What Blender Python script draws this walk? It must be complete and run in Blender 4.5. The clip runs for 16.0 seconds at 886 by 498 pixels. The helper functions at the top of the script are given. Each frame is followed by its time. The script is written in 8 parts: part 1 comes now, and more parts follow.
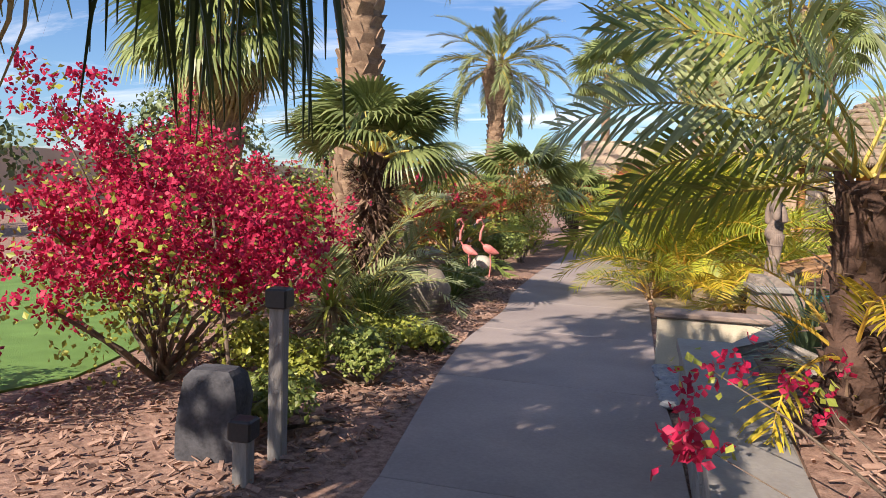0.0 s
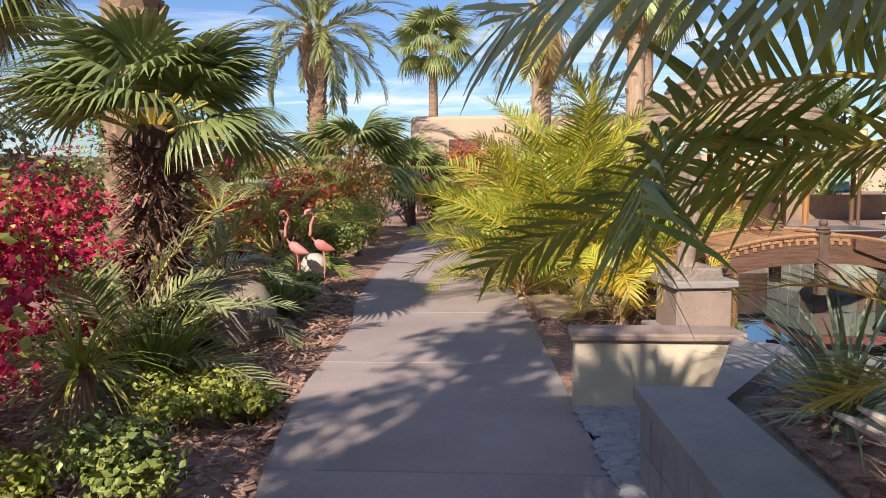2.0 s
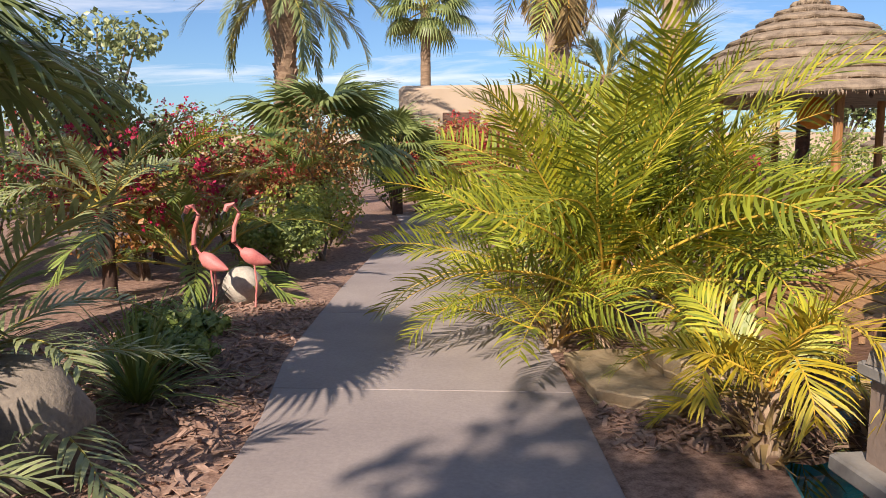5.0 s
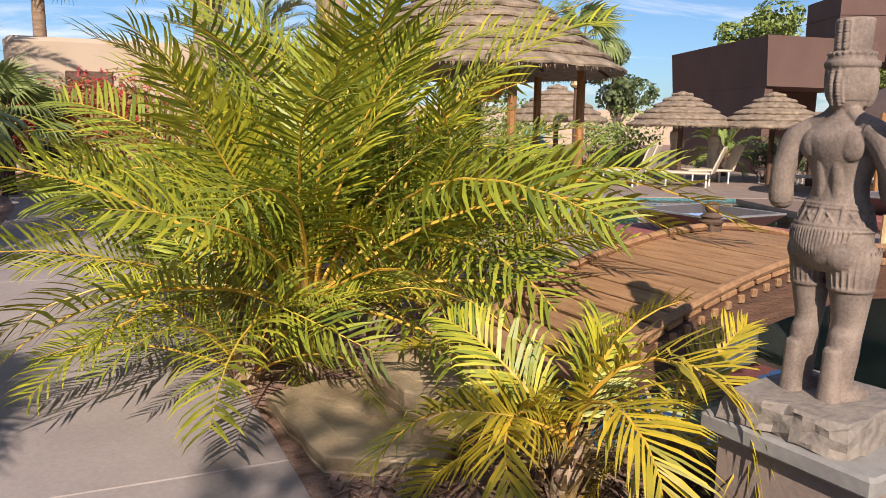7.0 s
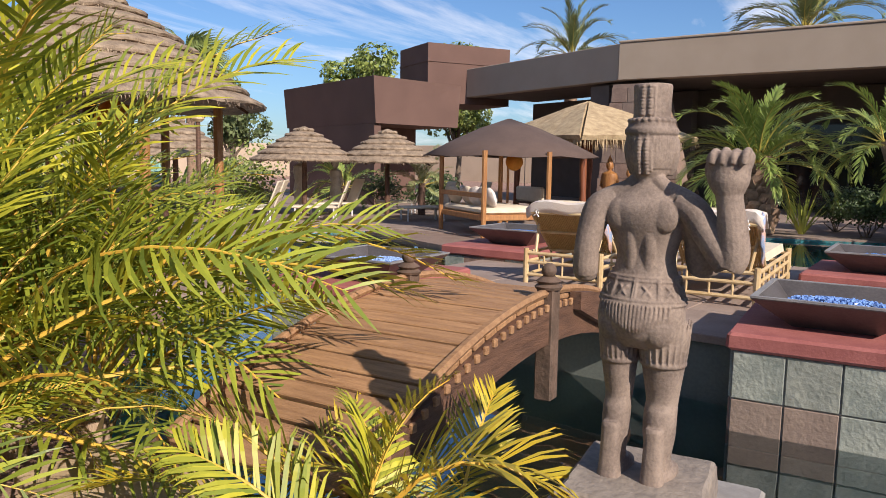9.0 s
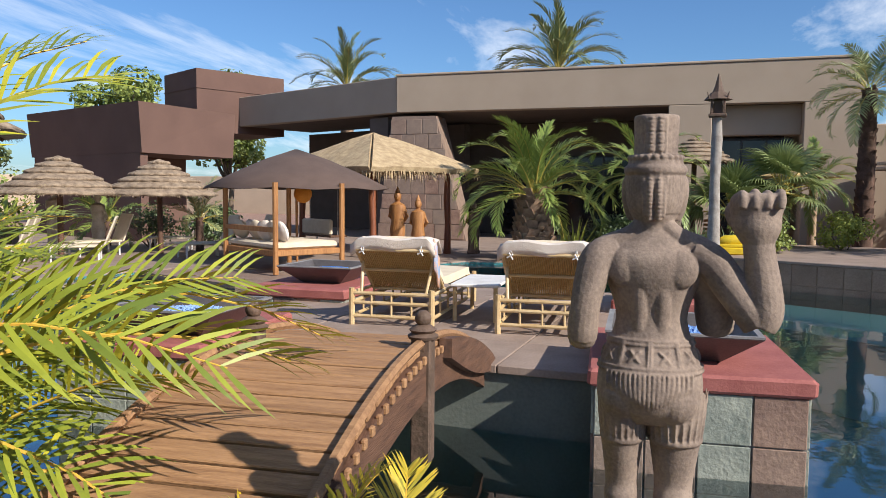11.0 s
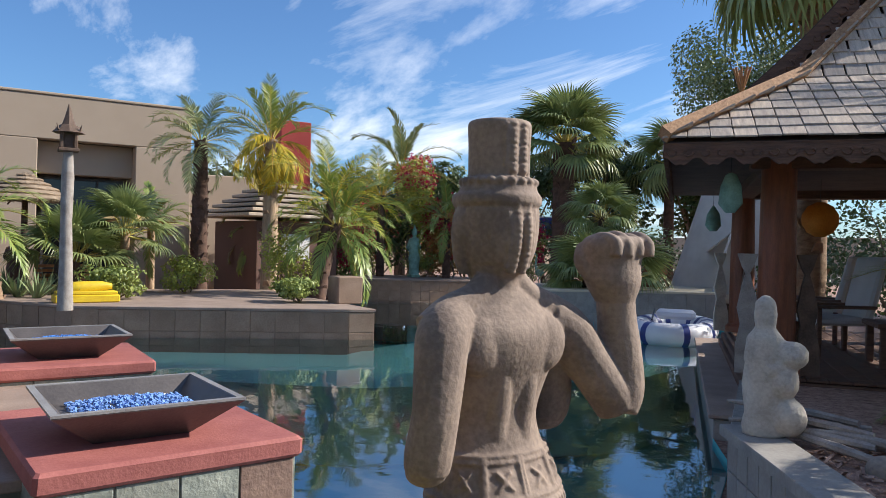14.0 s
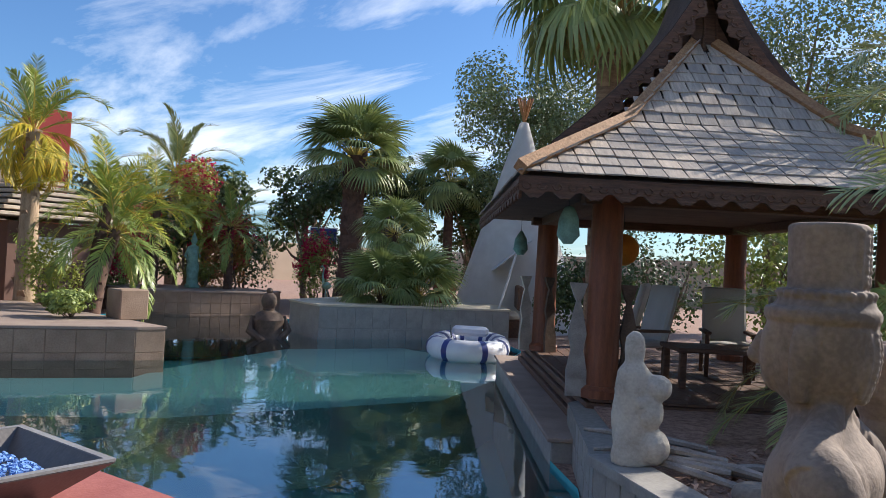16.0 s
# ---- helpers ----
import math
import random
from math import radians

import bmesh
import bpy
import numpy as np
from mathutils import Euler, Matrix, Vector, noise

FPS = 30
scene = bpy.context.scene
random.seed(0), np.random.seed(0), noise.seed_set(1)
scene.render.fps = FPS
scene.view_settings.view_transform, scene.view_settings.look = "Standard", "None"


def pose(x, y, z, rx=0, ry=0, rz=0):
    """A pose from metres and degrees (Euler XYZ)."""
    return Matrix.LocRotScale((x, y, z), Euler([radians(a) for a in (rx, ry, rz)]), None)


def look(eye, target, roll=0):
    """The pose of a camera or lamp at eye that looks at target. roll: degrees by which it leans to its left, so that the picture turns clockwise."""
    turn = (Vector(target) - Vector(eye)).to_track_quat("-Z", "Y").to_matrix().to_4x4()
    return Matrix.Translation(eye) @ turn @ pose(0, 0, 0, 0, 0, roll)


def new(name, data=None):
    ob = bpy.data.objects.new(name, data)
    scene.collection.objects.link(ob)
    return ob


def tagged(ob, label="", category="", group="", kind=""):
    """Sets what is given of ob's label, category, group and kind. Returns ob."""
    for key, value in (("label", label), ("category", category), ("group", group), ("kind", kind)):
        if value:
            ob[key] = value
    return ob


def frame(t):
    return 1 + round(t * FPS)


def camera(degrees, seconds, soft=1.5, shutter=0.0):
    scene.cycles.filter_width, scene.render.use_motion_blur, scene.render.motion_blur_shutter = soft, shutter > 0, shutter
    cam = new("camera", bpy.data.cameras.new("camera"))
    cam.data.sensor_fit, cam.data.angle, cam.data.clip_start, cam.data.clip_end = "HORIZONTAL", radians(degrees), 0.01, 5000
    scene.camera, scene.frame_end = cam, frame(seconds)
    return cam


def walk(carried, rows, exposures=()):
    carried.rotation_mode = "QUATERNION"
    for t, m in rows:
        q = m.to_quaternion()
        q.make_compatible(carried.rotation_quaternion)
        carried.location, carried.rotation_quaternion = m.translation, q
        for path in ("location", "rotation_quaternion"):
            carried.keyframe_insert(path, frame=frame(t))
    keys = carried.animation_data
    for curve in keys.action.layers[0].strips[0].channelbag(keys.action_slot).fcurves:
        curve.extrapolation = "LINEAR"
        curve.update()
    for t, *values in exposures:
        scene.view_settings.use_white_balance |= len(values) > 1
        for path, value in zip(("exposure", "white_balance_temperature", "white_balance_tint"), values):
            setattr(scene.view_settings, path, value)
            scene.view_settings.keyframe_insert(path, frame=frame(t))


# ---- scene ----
cam = camera(61.1, 16.0, 0.75)
PATH = [
    (0, (1.601, 0.025, 1.519), (1.021, 1.932, 1.356), 1.95),
    (0.5, (1.378, 0.452, 1.521), (0.999, 2.405, 1.316), 1.27),
    (1, (1.216, 0.977, 1.533), (0.975, 2.949, 1.307), 0.72),
    (1.5, (1.083, 1.572, 1.520), (0.918, 3.553, 1.299), 0.12),
    (2, (0.995, 2.181, 1.504), (0.866, 4.166, 1.301), -0.37),
    (2.5, (0.925, 2.715, 1.515), (0.810, 4.703, 1.329), -0.66),
    (3, (0.887, 3.257, 1.521), (0.781, 5.246, 1.341), -0.60),
    (3.5, (0.806, 3.811, 1.514), (0.680, 5.798, 1.321), -0.29),
    (6, (0.868, 6.558, 1.466), (0.788, 8.533, 1.161), 0.45),
    (6.5, (0.791, 6.820, 1.484), (1.154, 8.759, 1.155), 0.51),
    (7, (0.782, 7.033, 1.479), (1.551, 8.849, 1.148), 0.85),
    (7.5, (0.789, 7.196, 1.508), (1.883, 8.841, 1.199), 1.04),
    (8, (0.740, 7.385, 1.531), (2.063, 8.857, 1.246), 1.06),
    (8.5, (0.714, 7.579, 1.553), (2.183, 8.911, 1.291), 0.98),
    (11, (0.866, 8.405, 1.598), (2.735, 9.101, 1.449), 0.48),
    (11.5, (0.939, 8.607, 1.601), (2.886, 9.041, 1.456), 0.36),
    (12, (1.027, 8.779, 1.586), (3.019, 8.901, 1.453), 0.57),
    (12.5, (1.191, 8.935, 1.582), (3.177, 8.729, 1.464), 0.70),
    (13, (1.340, 9.052, 1.574), (3.274, 8.550, 1.479), 0.82),
    (13.5, (1.502, 9.178, 1.571), (3.341, 8.393, 1.511), 0.78),
    (14, (1.657, 9.203, 1.578), (3.398, 8.219, 1.574), 1.30),
    (14.5, (1.844, 9.245, 1.586), (3.503, 8.129, 1.639), 1.62),
    (15, (1.949, 9.384, 1.582), (3.511, 8.137, 1.664), 2.22),
    (15.5, (2.128, 9.565, 1.639), (3.580, 8.191, 1.714), 2.63),
    (16, (2.332, 9.651, 1.694), (3.686, 8.180, 1.735), 3.03),
]
walk(cam, [(t, look(eye, target, roll)) for t, eye, target, roll in PATH], [(0, 0.60, 7100, 17), (3.5, 0.46, 7200, 17), (6.0, 0.36, 6950, 16), (8.5, 0.28, 6850, 16), (11, 0.36, 6500, 10), (14, 0.58, 6500, 10), (16, 0.66, 6500, 10)])
# ---- light ----
SUN_DIR = Vector((-0.26, -0.79, 0.56)).normalized()
world = bpy.data.worlds.new("sky")
scene.world = world
world.use_nodes = True
wn = world.node_tree
wn.nodes.clear()
w_out = wn.nodes.new("ShaderNodeOutputWorld")
w_bg = wn.nodes.new("ShaderNodeBackground")
w_sky = wn.nodes.new("ShaderNodeTexSky")
w_sky.sky_type = "NISHITA"
w_sky.sun_disc = False
w_sky.sun_elevation = math.asin(SUN_DIR.z)
w_sky.sun_rotation = math.atan2(SUN_DIR.x, SUN_DIR.y)
w_sky.air_density, w_sky.dust_density, w_sky.ozone_density = 1.0, 0.6, 2.5
w_bg.inputs["Strength"].default_value = 0.086
# thin white clouds: streaks high up, soft banks near the skyline
w_co = wn.nodes.new("ShaderNodeTexCoord")
w_sep = wn.nodes.new("ShaderNodeSeparateXYZ")
wn.links.new(w_co.outputs["Generated"], w_sep.inputs[0])


def wmath(op, a, b=None, clamp=False):
    n = wn.nodes.new("ShaderNodeMath")
    n.operation, n.use_clamp = op, clamp
    for i, v in enumerate((a, b)):
        if v is None:
            continue
        if isinstance(v, (int, float)):
            n.inputs[i].default_value = v
        else:
            wn.links.new(v, n.inputs[i])
    return n.outputs[0]


zc = wmath("ADD", wmath("MAXIMUM", w_sep.outputs["Z"], 0.0), 0.12)
w_vec = wn.nodes.new("ShaderNodeCombineXYZ")
wn.links.new(wmath("DIVIDE", w_sep.outputs["X"], zc), w_vec.inputs[0])
wn.links.new(wmath("DIVIDE", w_sep.outputs["Y"], zc), w_vec.inputs[1])
w_map = wn.nodes.new("ShaderNodeMapping")
w_map.inputs["Rotation"].default_value = (0, 0, 0.5)
w_map.inputs["Scale"].default_value = (0.55, 1.5, 1)
w_map.inputs["Location"].default_value = (3.1, 1.7, 0)
wn.links.new(w_vec.outputs[0], w_map.inputs[0])
w_noise = wn.nodes.new("ShaderNodeTexNoise")
w_noise.inputs["Scale"].default_value = 0.9
w_noise.inputs["Detail"].default_value = 9
w_noise.inputs["Roughness"].default_value = 0.62
w_noise.inputs["Distortion"].default_value = 0.5
wn.links.new(w_map.outputs[0], w_noise.inputs[0])
w_ramp = wn.nodes.new("ShaderNodeValToRGB")
w_ramp.color_ramp.elements[0].position, w_ramp.color_ramp.elements[1].position = 0.50, 0.74
wn.links.new(w_noise.outputs[0], w_ramp.inputs[0])
cover = wmath("MULTIPLY", w_ramp.outputs[0], 0.85, True)
w_mix = wn.nodes.new("ShaderNodeMix")
w_mix.data_type = "RGBA"
wn.links.new(cover, w_mix.inputs["Factor"])
w_tint = wn.nodes.new("ShaderNodeMix")
w_tint.data_type, w_tint.blend_type = "RGBA", "MULTIPLY"
w_tint.inputs["Factor"].default_value = 1.0
w_tint.inputs["B"].default_value = (0.66, 0.92, 1.22, 1)
wn.links.new(w_sky.outputs[0], w_tint.inputs["A"])
wn.links.new(w_tint.outputs["Result"], w_mix.inputs["A"])
w_mix.inputs["B"].default_value = (11.0, 11.3, 11.8, 1)
wn.links.new(w_mix.outputs["Result"], w_bg.inputs["Color"])
wn.links.new(w_bg.outputs[0], w_out.inputs[0])

sun_data = bpy.data.lights.new("sun", "SUN")
sun_data.energy, sun_data.angle, sun_data.color = 4.8, radians(0.53), (1.0, 0.94, 0.85)
sun = new("sun", sun_data)
sun.matrix_world = look(SUN_DIR * 40, (0, 0, 0))

# ---- materials ----


def rgba(c):
    return (c[0], c[1], c[2], 1)


def mat(name, c1, c2=None, rough=0.8, scale=8.0, fine=60.0, bump=0.3, metal=0.0, spread=0.0, sheen=None, stretch=(1, 1, 1), mid=(0.35, 0.65), spec=None, trans=0.0, tone=None):
    """Two noise scales between c1 and c2, fine bump, and a shift by each object's own random."""
    m = bpy.data.materials.new(name)
    m.use_nodes = True
    nt = m.node_tree
    b = nt.nodes["Principled BSDF"]
    b.inputs["Roughness"].default_value, b.inputs["Metallic"].default_value = rough, metal
    if spec is not None:
        b.inputs["Specular IOR Level"].default_value = spec
    c2 = c2 or tuple(v * 0.7 for v in c1)
    co = nt.nodes.new("ShaderNodeTexCoord")
    mp = nt.nodes.new("ShaderNodeMapping")
    mp.inputs["Scale"].default_value = stretch
    nt.links.new(co.outputs["Object"], mp.inputs[0])
    oi = nt.nodes.new("ShaderNodeObjectInfo")
    add = nt.nodes.new("ShaderNodeVectorMath")
    add.operation = "ADD"
    nt.links.new(mp.outputs[0], add.inputs[0])
    sc = nt.nodes.new("ShaderNodeMath")
    sc.operation = "MULTIPLY"
    sc.inputs[1].default_value = 37.0
    nt.links.new(oi.outputs["Random"], sc.inputs[0])
    nt.links.new(sc.outputs[0], add.inputs[1])
    n1 = nt.nodes.new("ShaderNodeTexNoise")
    n1.inputs["Scale"].default_value, n1.inputs["Detail"].default_value = scale, 6
    n2 = nt.nodes.new("ShaderNodeTexNoise")
    n2.inputs["Scale"].default_value, n2.inputs["Detail"].default_value = fine, 4
    nt.links.new(add.outputs[0], n1.inputs[0])
    nt.links.new(add.outputs[0], n2.inputs[0])
    mx = nt.nodes.new("ShaderNodeMath")
    mx.operation = "MULTIPLY_ADD"
    mx.inputs[1].default_value = 0.35
    nt.links.new(n2.outputs[0], mx.inputs[0])
    nb = nt.nodes.new("ShaderNodeMath")
    nb.operation = "MULTIPLY"
    nb.inputs[1].default_value = 0.65
    nt.links.new(n1.outputs[0], nb.inputs[0])
    nt.links.new(nb.outputs[0], mx.inputs[2])
    rp = nt.nodes.new("ShaderNodeValToRGB")
    rp.color_ramp.elements[0].position, rp.color_ramp.elements[1].position = mid
    rp.color_ramp.elements[0].color, rp.color_ramp.elements[1].color = rgba(c2), rgba(c1)
    nt.links.new(mx.outputs[0], rp.inputs[0])
    col = rp.outputs[0]
    if spread:
        hs = nt.nodes.new("ShaderNodeMix")
        hs.data_type, hs.blend_type = "RGBA", "MIX"
        ms = nt.nodes.new("ShaderNodeMath")
        ms.operation = "MULTIPLY"
        ms.inputs[1].default_value = spread
        nt.links.new(oi.outputs["Random"], ms.inputs[0])
        nt.links.new(ms.outputs[0], hs.inputs["Factor"])
        nt.links.new(col, hs.inputs["A"])
        hs.inputs["B"].default_value = rgba(tone or c2)
        col = hs.outputs["Result"]
    nt.links.new(col, b.inputs["Base Color"])
    if bump:
        bp = nt.nodes.new("ShaderNodeBump")
        bp.inputs["Strength"].default_value, bp.inputs["Distance"].default_value = bump, 0.02
        nt.links.new(mx.outputs[0], bp.inputs["Height"])
        nt.links.new(bp.outputs[0], b.inputs["Normal"])
    if trans:
        tr = nt.nodes.new("ShaderNodeBsdfTranslucent")
        nt.links.new(col, tr.inputs[0])
        ms2 = nt.nodes.new("ShaderNodeMixShader")
        ms2.inputs[0].default_value = trans
        nt.links.new(b.outputs[0], ms2.inputs[1])
        nt.links.new(tr.outputs[0], ms2.inputs[2])
        nt.links.new(ms2.outputs[0], nt.nodes["Material Output"].inputs[0])
    return m


def leafmat(name, c1, c2, trans=0.35, rough=0.45, island=True):
    """Foliage: each leaf its own tone between c1 and c2, light through it."""
    m = mat(name, c1, c2, rough=rough, scale=2.0, fine=25, bump=0.0, trans=trans * 0.6)
    nt = m.node_tree
    if island:
        ge = nt.nodes.new("ShaderNodeNewGeometry")
        rp = [n for n in nt.nodes if n.type == "VALTORGB"][0]
        av = nt.nodes.new("ShaderNodeMath")
        av.operation = "MULTIPLY_ADD"
        av.inputs[1].default_value = 0.55
        old = rp.inputs[0].links[0].from_socket
        ms = nt.nodes.new("ShaderNodeMath")
        ms.operation = "MULTIPLY"
        ms.inputs[1].default_value = 0.45
        nt.links.new(old, ms.inputs[0])
        nt.links.new(ge.outputs["Random Per Island"], av.inputs[0])
        nt.links.new(ms.outputs[0], av.inputs[2])
        nt.links.new(av.outputs[0], rp.inputs[0])
        rp.color_ramp.elements[0].position, rp.color_ramp.elements[1].position = 0.1, 0.9
    return m


M = {}
M["concrete"] = mat("concrete", (0.40, 0.335, 0.305), (0.29, 0.24, 0.225), 0.85, 1.3, 45, 0.25)
M["mulch_ground"] = mat("mulch_ground", (0.46, 0.29, 0.215), (0.16, 0.085, 0.06), 0.95, 18, 90, 0.6)
M["mulch"] = mat("mulch", (0.56, 0.38, 0.29), (0.22, 0.12, 0.085), 0.95, 9, 60, 0.3, spread=0.3)
M["lawn"] = mat("lawn", (0.16, 0.30, 0.07), (0.10, 0.20, 0.04), 0.9, 3, 120, 0.8)
M["stone_slab"] = mat("stone_slab", (0.56, 0.42, 0.26), (0.37, 0.26, 0.15), 0.85, 3, 40, 0.6)
M["boulder"] = mat("boulder", (0.36, 0.30, 0.24), (0.17, 0.14, 0.12), 0.9, 3, 40, 0.8)
M["dark_stone"] = mat("dark_stone", (0.10, 0.10, 0.11), (0.035, 0.035, 0.04), 0.85, 5, 50, 0.8)
M["cream_wall"] = mat("cream_wall", (0.62, 0.54, 0.40), (0.52, 0.44, 0.32), 0.9, 3, 80, 0.25)
M["wall_tile"] = mat("wall_tile", (0.36, 0.335, 0.30), (0.25, 0.23, 0.21), 0.6, 5, 40, 0.2, spread=0.35)
M["grout"] = mat("grout", (0.30, 0.28, 0.25), (0.2, 0.19, 0.17), 0.95, 20, 90, 0.3)
M["slate_green"] = mat("slate_green", (0.36, 0.38, 0.32), (0.19, 0.22, 0.19), 0.55, 6, 35, 1.0, spread=0.5, tone=(0.22, 0.20, 0.16))
M["slate_red"] = mat("slate_red", (0.34, 0.22, 0.16), (0.19, 0.11, 0.085), 0.6, 5, 35, 0.8, spread=0.6, tone=(0.24, 0.20, 0.16))
M["red_cap"] = mat("red_cap", (0.40, 0.135, 0.115), (0.29, 0.085, 0.075), 0.75, 5, 60, 0.35)
M["deck_stone"] = mat("deck_stone", (0.34, 0.255, 0.205), (0.24, 0.175, 0.14), 0.8, 3, 50, 0.3)
M["sandstone"] = mat("sandstone", (0.36, 0.25, 0.18), (0.22, 0.145, 0.10), 0.85, 3, 45, 0.5, spread=0.3)
M["bridge_wood"] = mat("bridge_wood", (0.52, 0.29, 0.14), (0.26, 0.13, 0.06), 0.75, 3, 30, 0.6, spread=0.45, tone=(0.22, 0.12, 0.06), stretch=(12, 1, 12))
M["dark_wood"] = mat("dark_wood", (0.17, 0.085, 0.05), (0.07, 0.035, 0.022), 0.65, 4, 30, 0.7, stretch=(1, 8, 8))
M["column_wood"] = mat("column_wood", (0.27, 0.085, 0.035), (0.15, 0.045, 0.02), 0.5, 3, 25, 0.4, stretch=(8, 8, 1))
M["roof_wood"] = mat("roof_wood", (0.10, 0.06, 0.045), (0.045, 0.027, 0.022), 0.8, 4, 40, 0.6)
M["honey_wood"] = mat("honey_wood", (0.45, 0.21, 0.07), (0.27, 0.11, 0.035), 0.55, 3, 25, 0.3, stretch=(8, 8, 1))
M["shingle"] = mat("shingle", (0.66, 0.54, 0.42), (0.38, 0.30, 0.24), 0.85, 4, 30, 0.5, spread=0.6, tone=(0.22, 0.20, 0.19), stretch=(9, 1, 1))
M["bamboo"] = mat("bamboo", (0.66, 0.50, 0.28), (0.50, 0.34, 0.16), 0.45, 5, 30, 0.15)
M["bamboo_slat"] = mat("bamboo_slat", (0.52, 0.36, 0.15), (0.36, 0.22, 0.08), 0.5, 5, 30, 0.2, stretch=(10, 10, 1))
M["cushion"] = mat("cushion", (0.72, 0.62, 0.47), (0.62, 0.51, 0.37), 0.95, 6, 160, 0.25)
M["towel"] = mat("towel", (0.76, 0.68, 0.60), (0.66, 0.55, 0.46), 0.98, 7, 200, 0.6)
M["towel_pattern"] = mat("towel_pattern", (0.72, 0.42, 0.28), (0.30, 0.40, 0.58), 0.98, 9, 120, 0.5, mid=(0.45, 0.55))
M["basin"] = mat("basin", (0.12, 0.105, 0.10), (0.07, 0.062, 0.06), 0.4, 5, 60, 0.2)
M["basin_rim"] = mat("basin_rim", (0.30, 0.29, 0.28), (0.2, 0.19, 0.19), 0.5, 6, 60, 0.2)
M["blue_glass"] = mat("blue_glass", (0.10, 0.30, 0.75), (0.03, 0.12, 0.42), 0.12, 30, 90, 0.0, spread=0.5, tone=(0.5, 0.65, 0.9))
M["statue_stone"] = mat("statue_stone", (0.31, 0.235, 0.185), (0.175, 0.13, 0.105), 0.85, 11, 120, 0.2, mid=(0.38, 0.60))
M["deck_plaster"] = mat("deck_plaster", (0.17, 0.19, 0.165), (0.11, 0.125, 0.11), 0.8, 2, 40, 0.3)
M["stucco_tan"] = mat("stucco_tan", (0.40, 0.315, 0.24), (0.36, 0.28, 0.21), 0.95, 1.0, 60, 0.2)
M["stucco_brown"] = mat("stucco_brown", (0.155, 0.088, 0.068), (0.125, 0.07, 0.055), 0.95, 1.0, 60, 0.2)
M["stucco_beige"] = mat("stucco_beige", (0.52, 0.40, 0.29), (0.46, 0.35, 0.25), 0.95, 1.0, 60, 0.2)
M["stucco_red"] = mat("stucco_red", (0.38, 0.06, 0.05), (0.3, 0.045, 0.04), 0.95, 1.0, 60, 0.2)
# porch recess shade put into a dark stucco colour; the roof slab shares it
M["stucco_shade"] = mat("stucco_shade", (0.13, 0.10, 0.085), (0.10, 0.08, 0.065), 0.95, 2, 60, 0.2)
M["thatch"] = mat("thatch", (0.40, 0.30, 0.205), (0.15, 0.105, 0.07), 0.95, 7, 70, 1.0, stretch=(1, 1, 0.35))
M["thatch_straw"] = mat("thatch_straw", (0.58, 0.44, 0.26), (0.32, 0.22, 0.12), 0.95, 6, 55, 1.0, spread=0.3)
M["canvas_brown"] = mat("canvas_brown", (0.115, 0.075, 0.06), (0.09, 0.058, 0.047), 0.9, 3, 150, 0.2)
M["canvas_white"] = mat("canvas_white", (0.62, 0.60, 0.57), (0.52, 0.50, 0.47), 0.95, 3, 120, 0.3, trans=0.25)
M["canvas_tan"] = mat("canvas_tan", (0.60, 0.42, 0.20), (0.5, 0.34, 0.15), 0.9, 3, 120, 0.2)
M["lantern"] = mat("lantern", (0.85, 0.38, 0.06), (0.65, 0.24, 0.03), 0.7, 6, 60, 0.2, trans=0.4)
M["terracotta"] = mat("terracotta", (0.45, 0.19, 0.10), (0.32, 0.12, 0.06), 0.85, 6, 60, 0.4)
M["verdigris"] = mat("verdigris", (0.25, 0.45, 0.38), (0.13, 0.25, 0.20), 0.7, 8, 60, 0.4)
M["gold_paint"] = mat("gold_paint", (0.75, 0.55, 0.03), (0.6, 0.4, 0.02), 0.4, 6, 60, 0.2)
M["white_stone"] = mat("white_stone", (0.62, 0.56, 0.47), (0.38, 0.33, 0.27), 0.85, 6, 50, 0.6)
M["carved_dark"] = mat("carved_dark", (0.16, 0.10, 0.07), (0.07, 0.045, 0.03), 0.75, 8, 50, 0.6)
M["grey_wood"] = mat("grey_wood", (0.40, 0.36, 0.32), (0.22, 0.19, 0.17), 0.9, 4, 40, 0.6, stretch=(2, 2, 2))
M["post_wood"] = mat("post_wood", (0.33, 0.31, 0.29), (0.20, 0.19, 0.18), 0.9, 4, 40, 0.5, stretch=(9, 9, 1))
M["black_metal"] = mat("black_metal", (0.035, 0.035, 0.037), (0.02, 0.02, 0.022), 0.5, 8, 60, 0.2)
M["chrome"] = mat("chrome", (0.6, 0.6, 0.6), (0.5, 0.5, 0.5), 0.25, 8, 60, 0.0, metal=1.0)
M["pink"] = mat("pink", (0.75, 0.27, 0.24), (0.58, 0.15, 0.14), 0.55, 10, 70, 0.3)
M["white_paint"] = mat("white_paint", (0.75, 0.74, 0.72), (0.6, 0.58, 0.56), 0.6, 6, 60, 0.2)
M["vinyl_white"] = mat("vinyl_white", (0.72, 0.72, 0.74), (0.62, 0.62, 0.66), 0.35, 4, 60, 0.05)
M["vinyl_blue"] = mat("vinyl_blue", (0.03, 0.05, 0.22), (0.02, 0.03, 0.15), 0.35, 4, 60, 0.05)
M["trunk"] = mat("trunk", (0.37, 0.25, 0.16), (0.17, 0.105, 0.065), 0.95, 6, 50, 0.9, stretch=(1, 1, 3))
M["trunk_pale"] = mat("trunk_pale", (0.50, 0.36, 0.24), (0.28, 0.19, 0.12), 0.95, 5, 40, 0.8, stretch=(3, 3, 0.7))
M["trunk_dark"] = mat("trunk_dark", (0.15, 0.085, 0.06), (0.06, 0.034, 0.025), 0.95, 7, 60, 0.9)
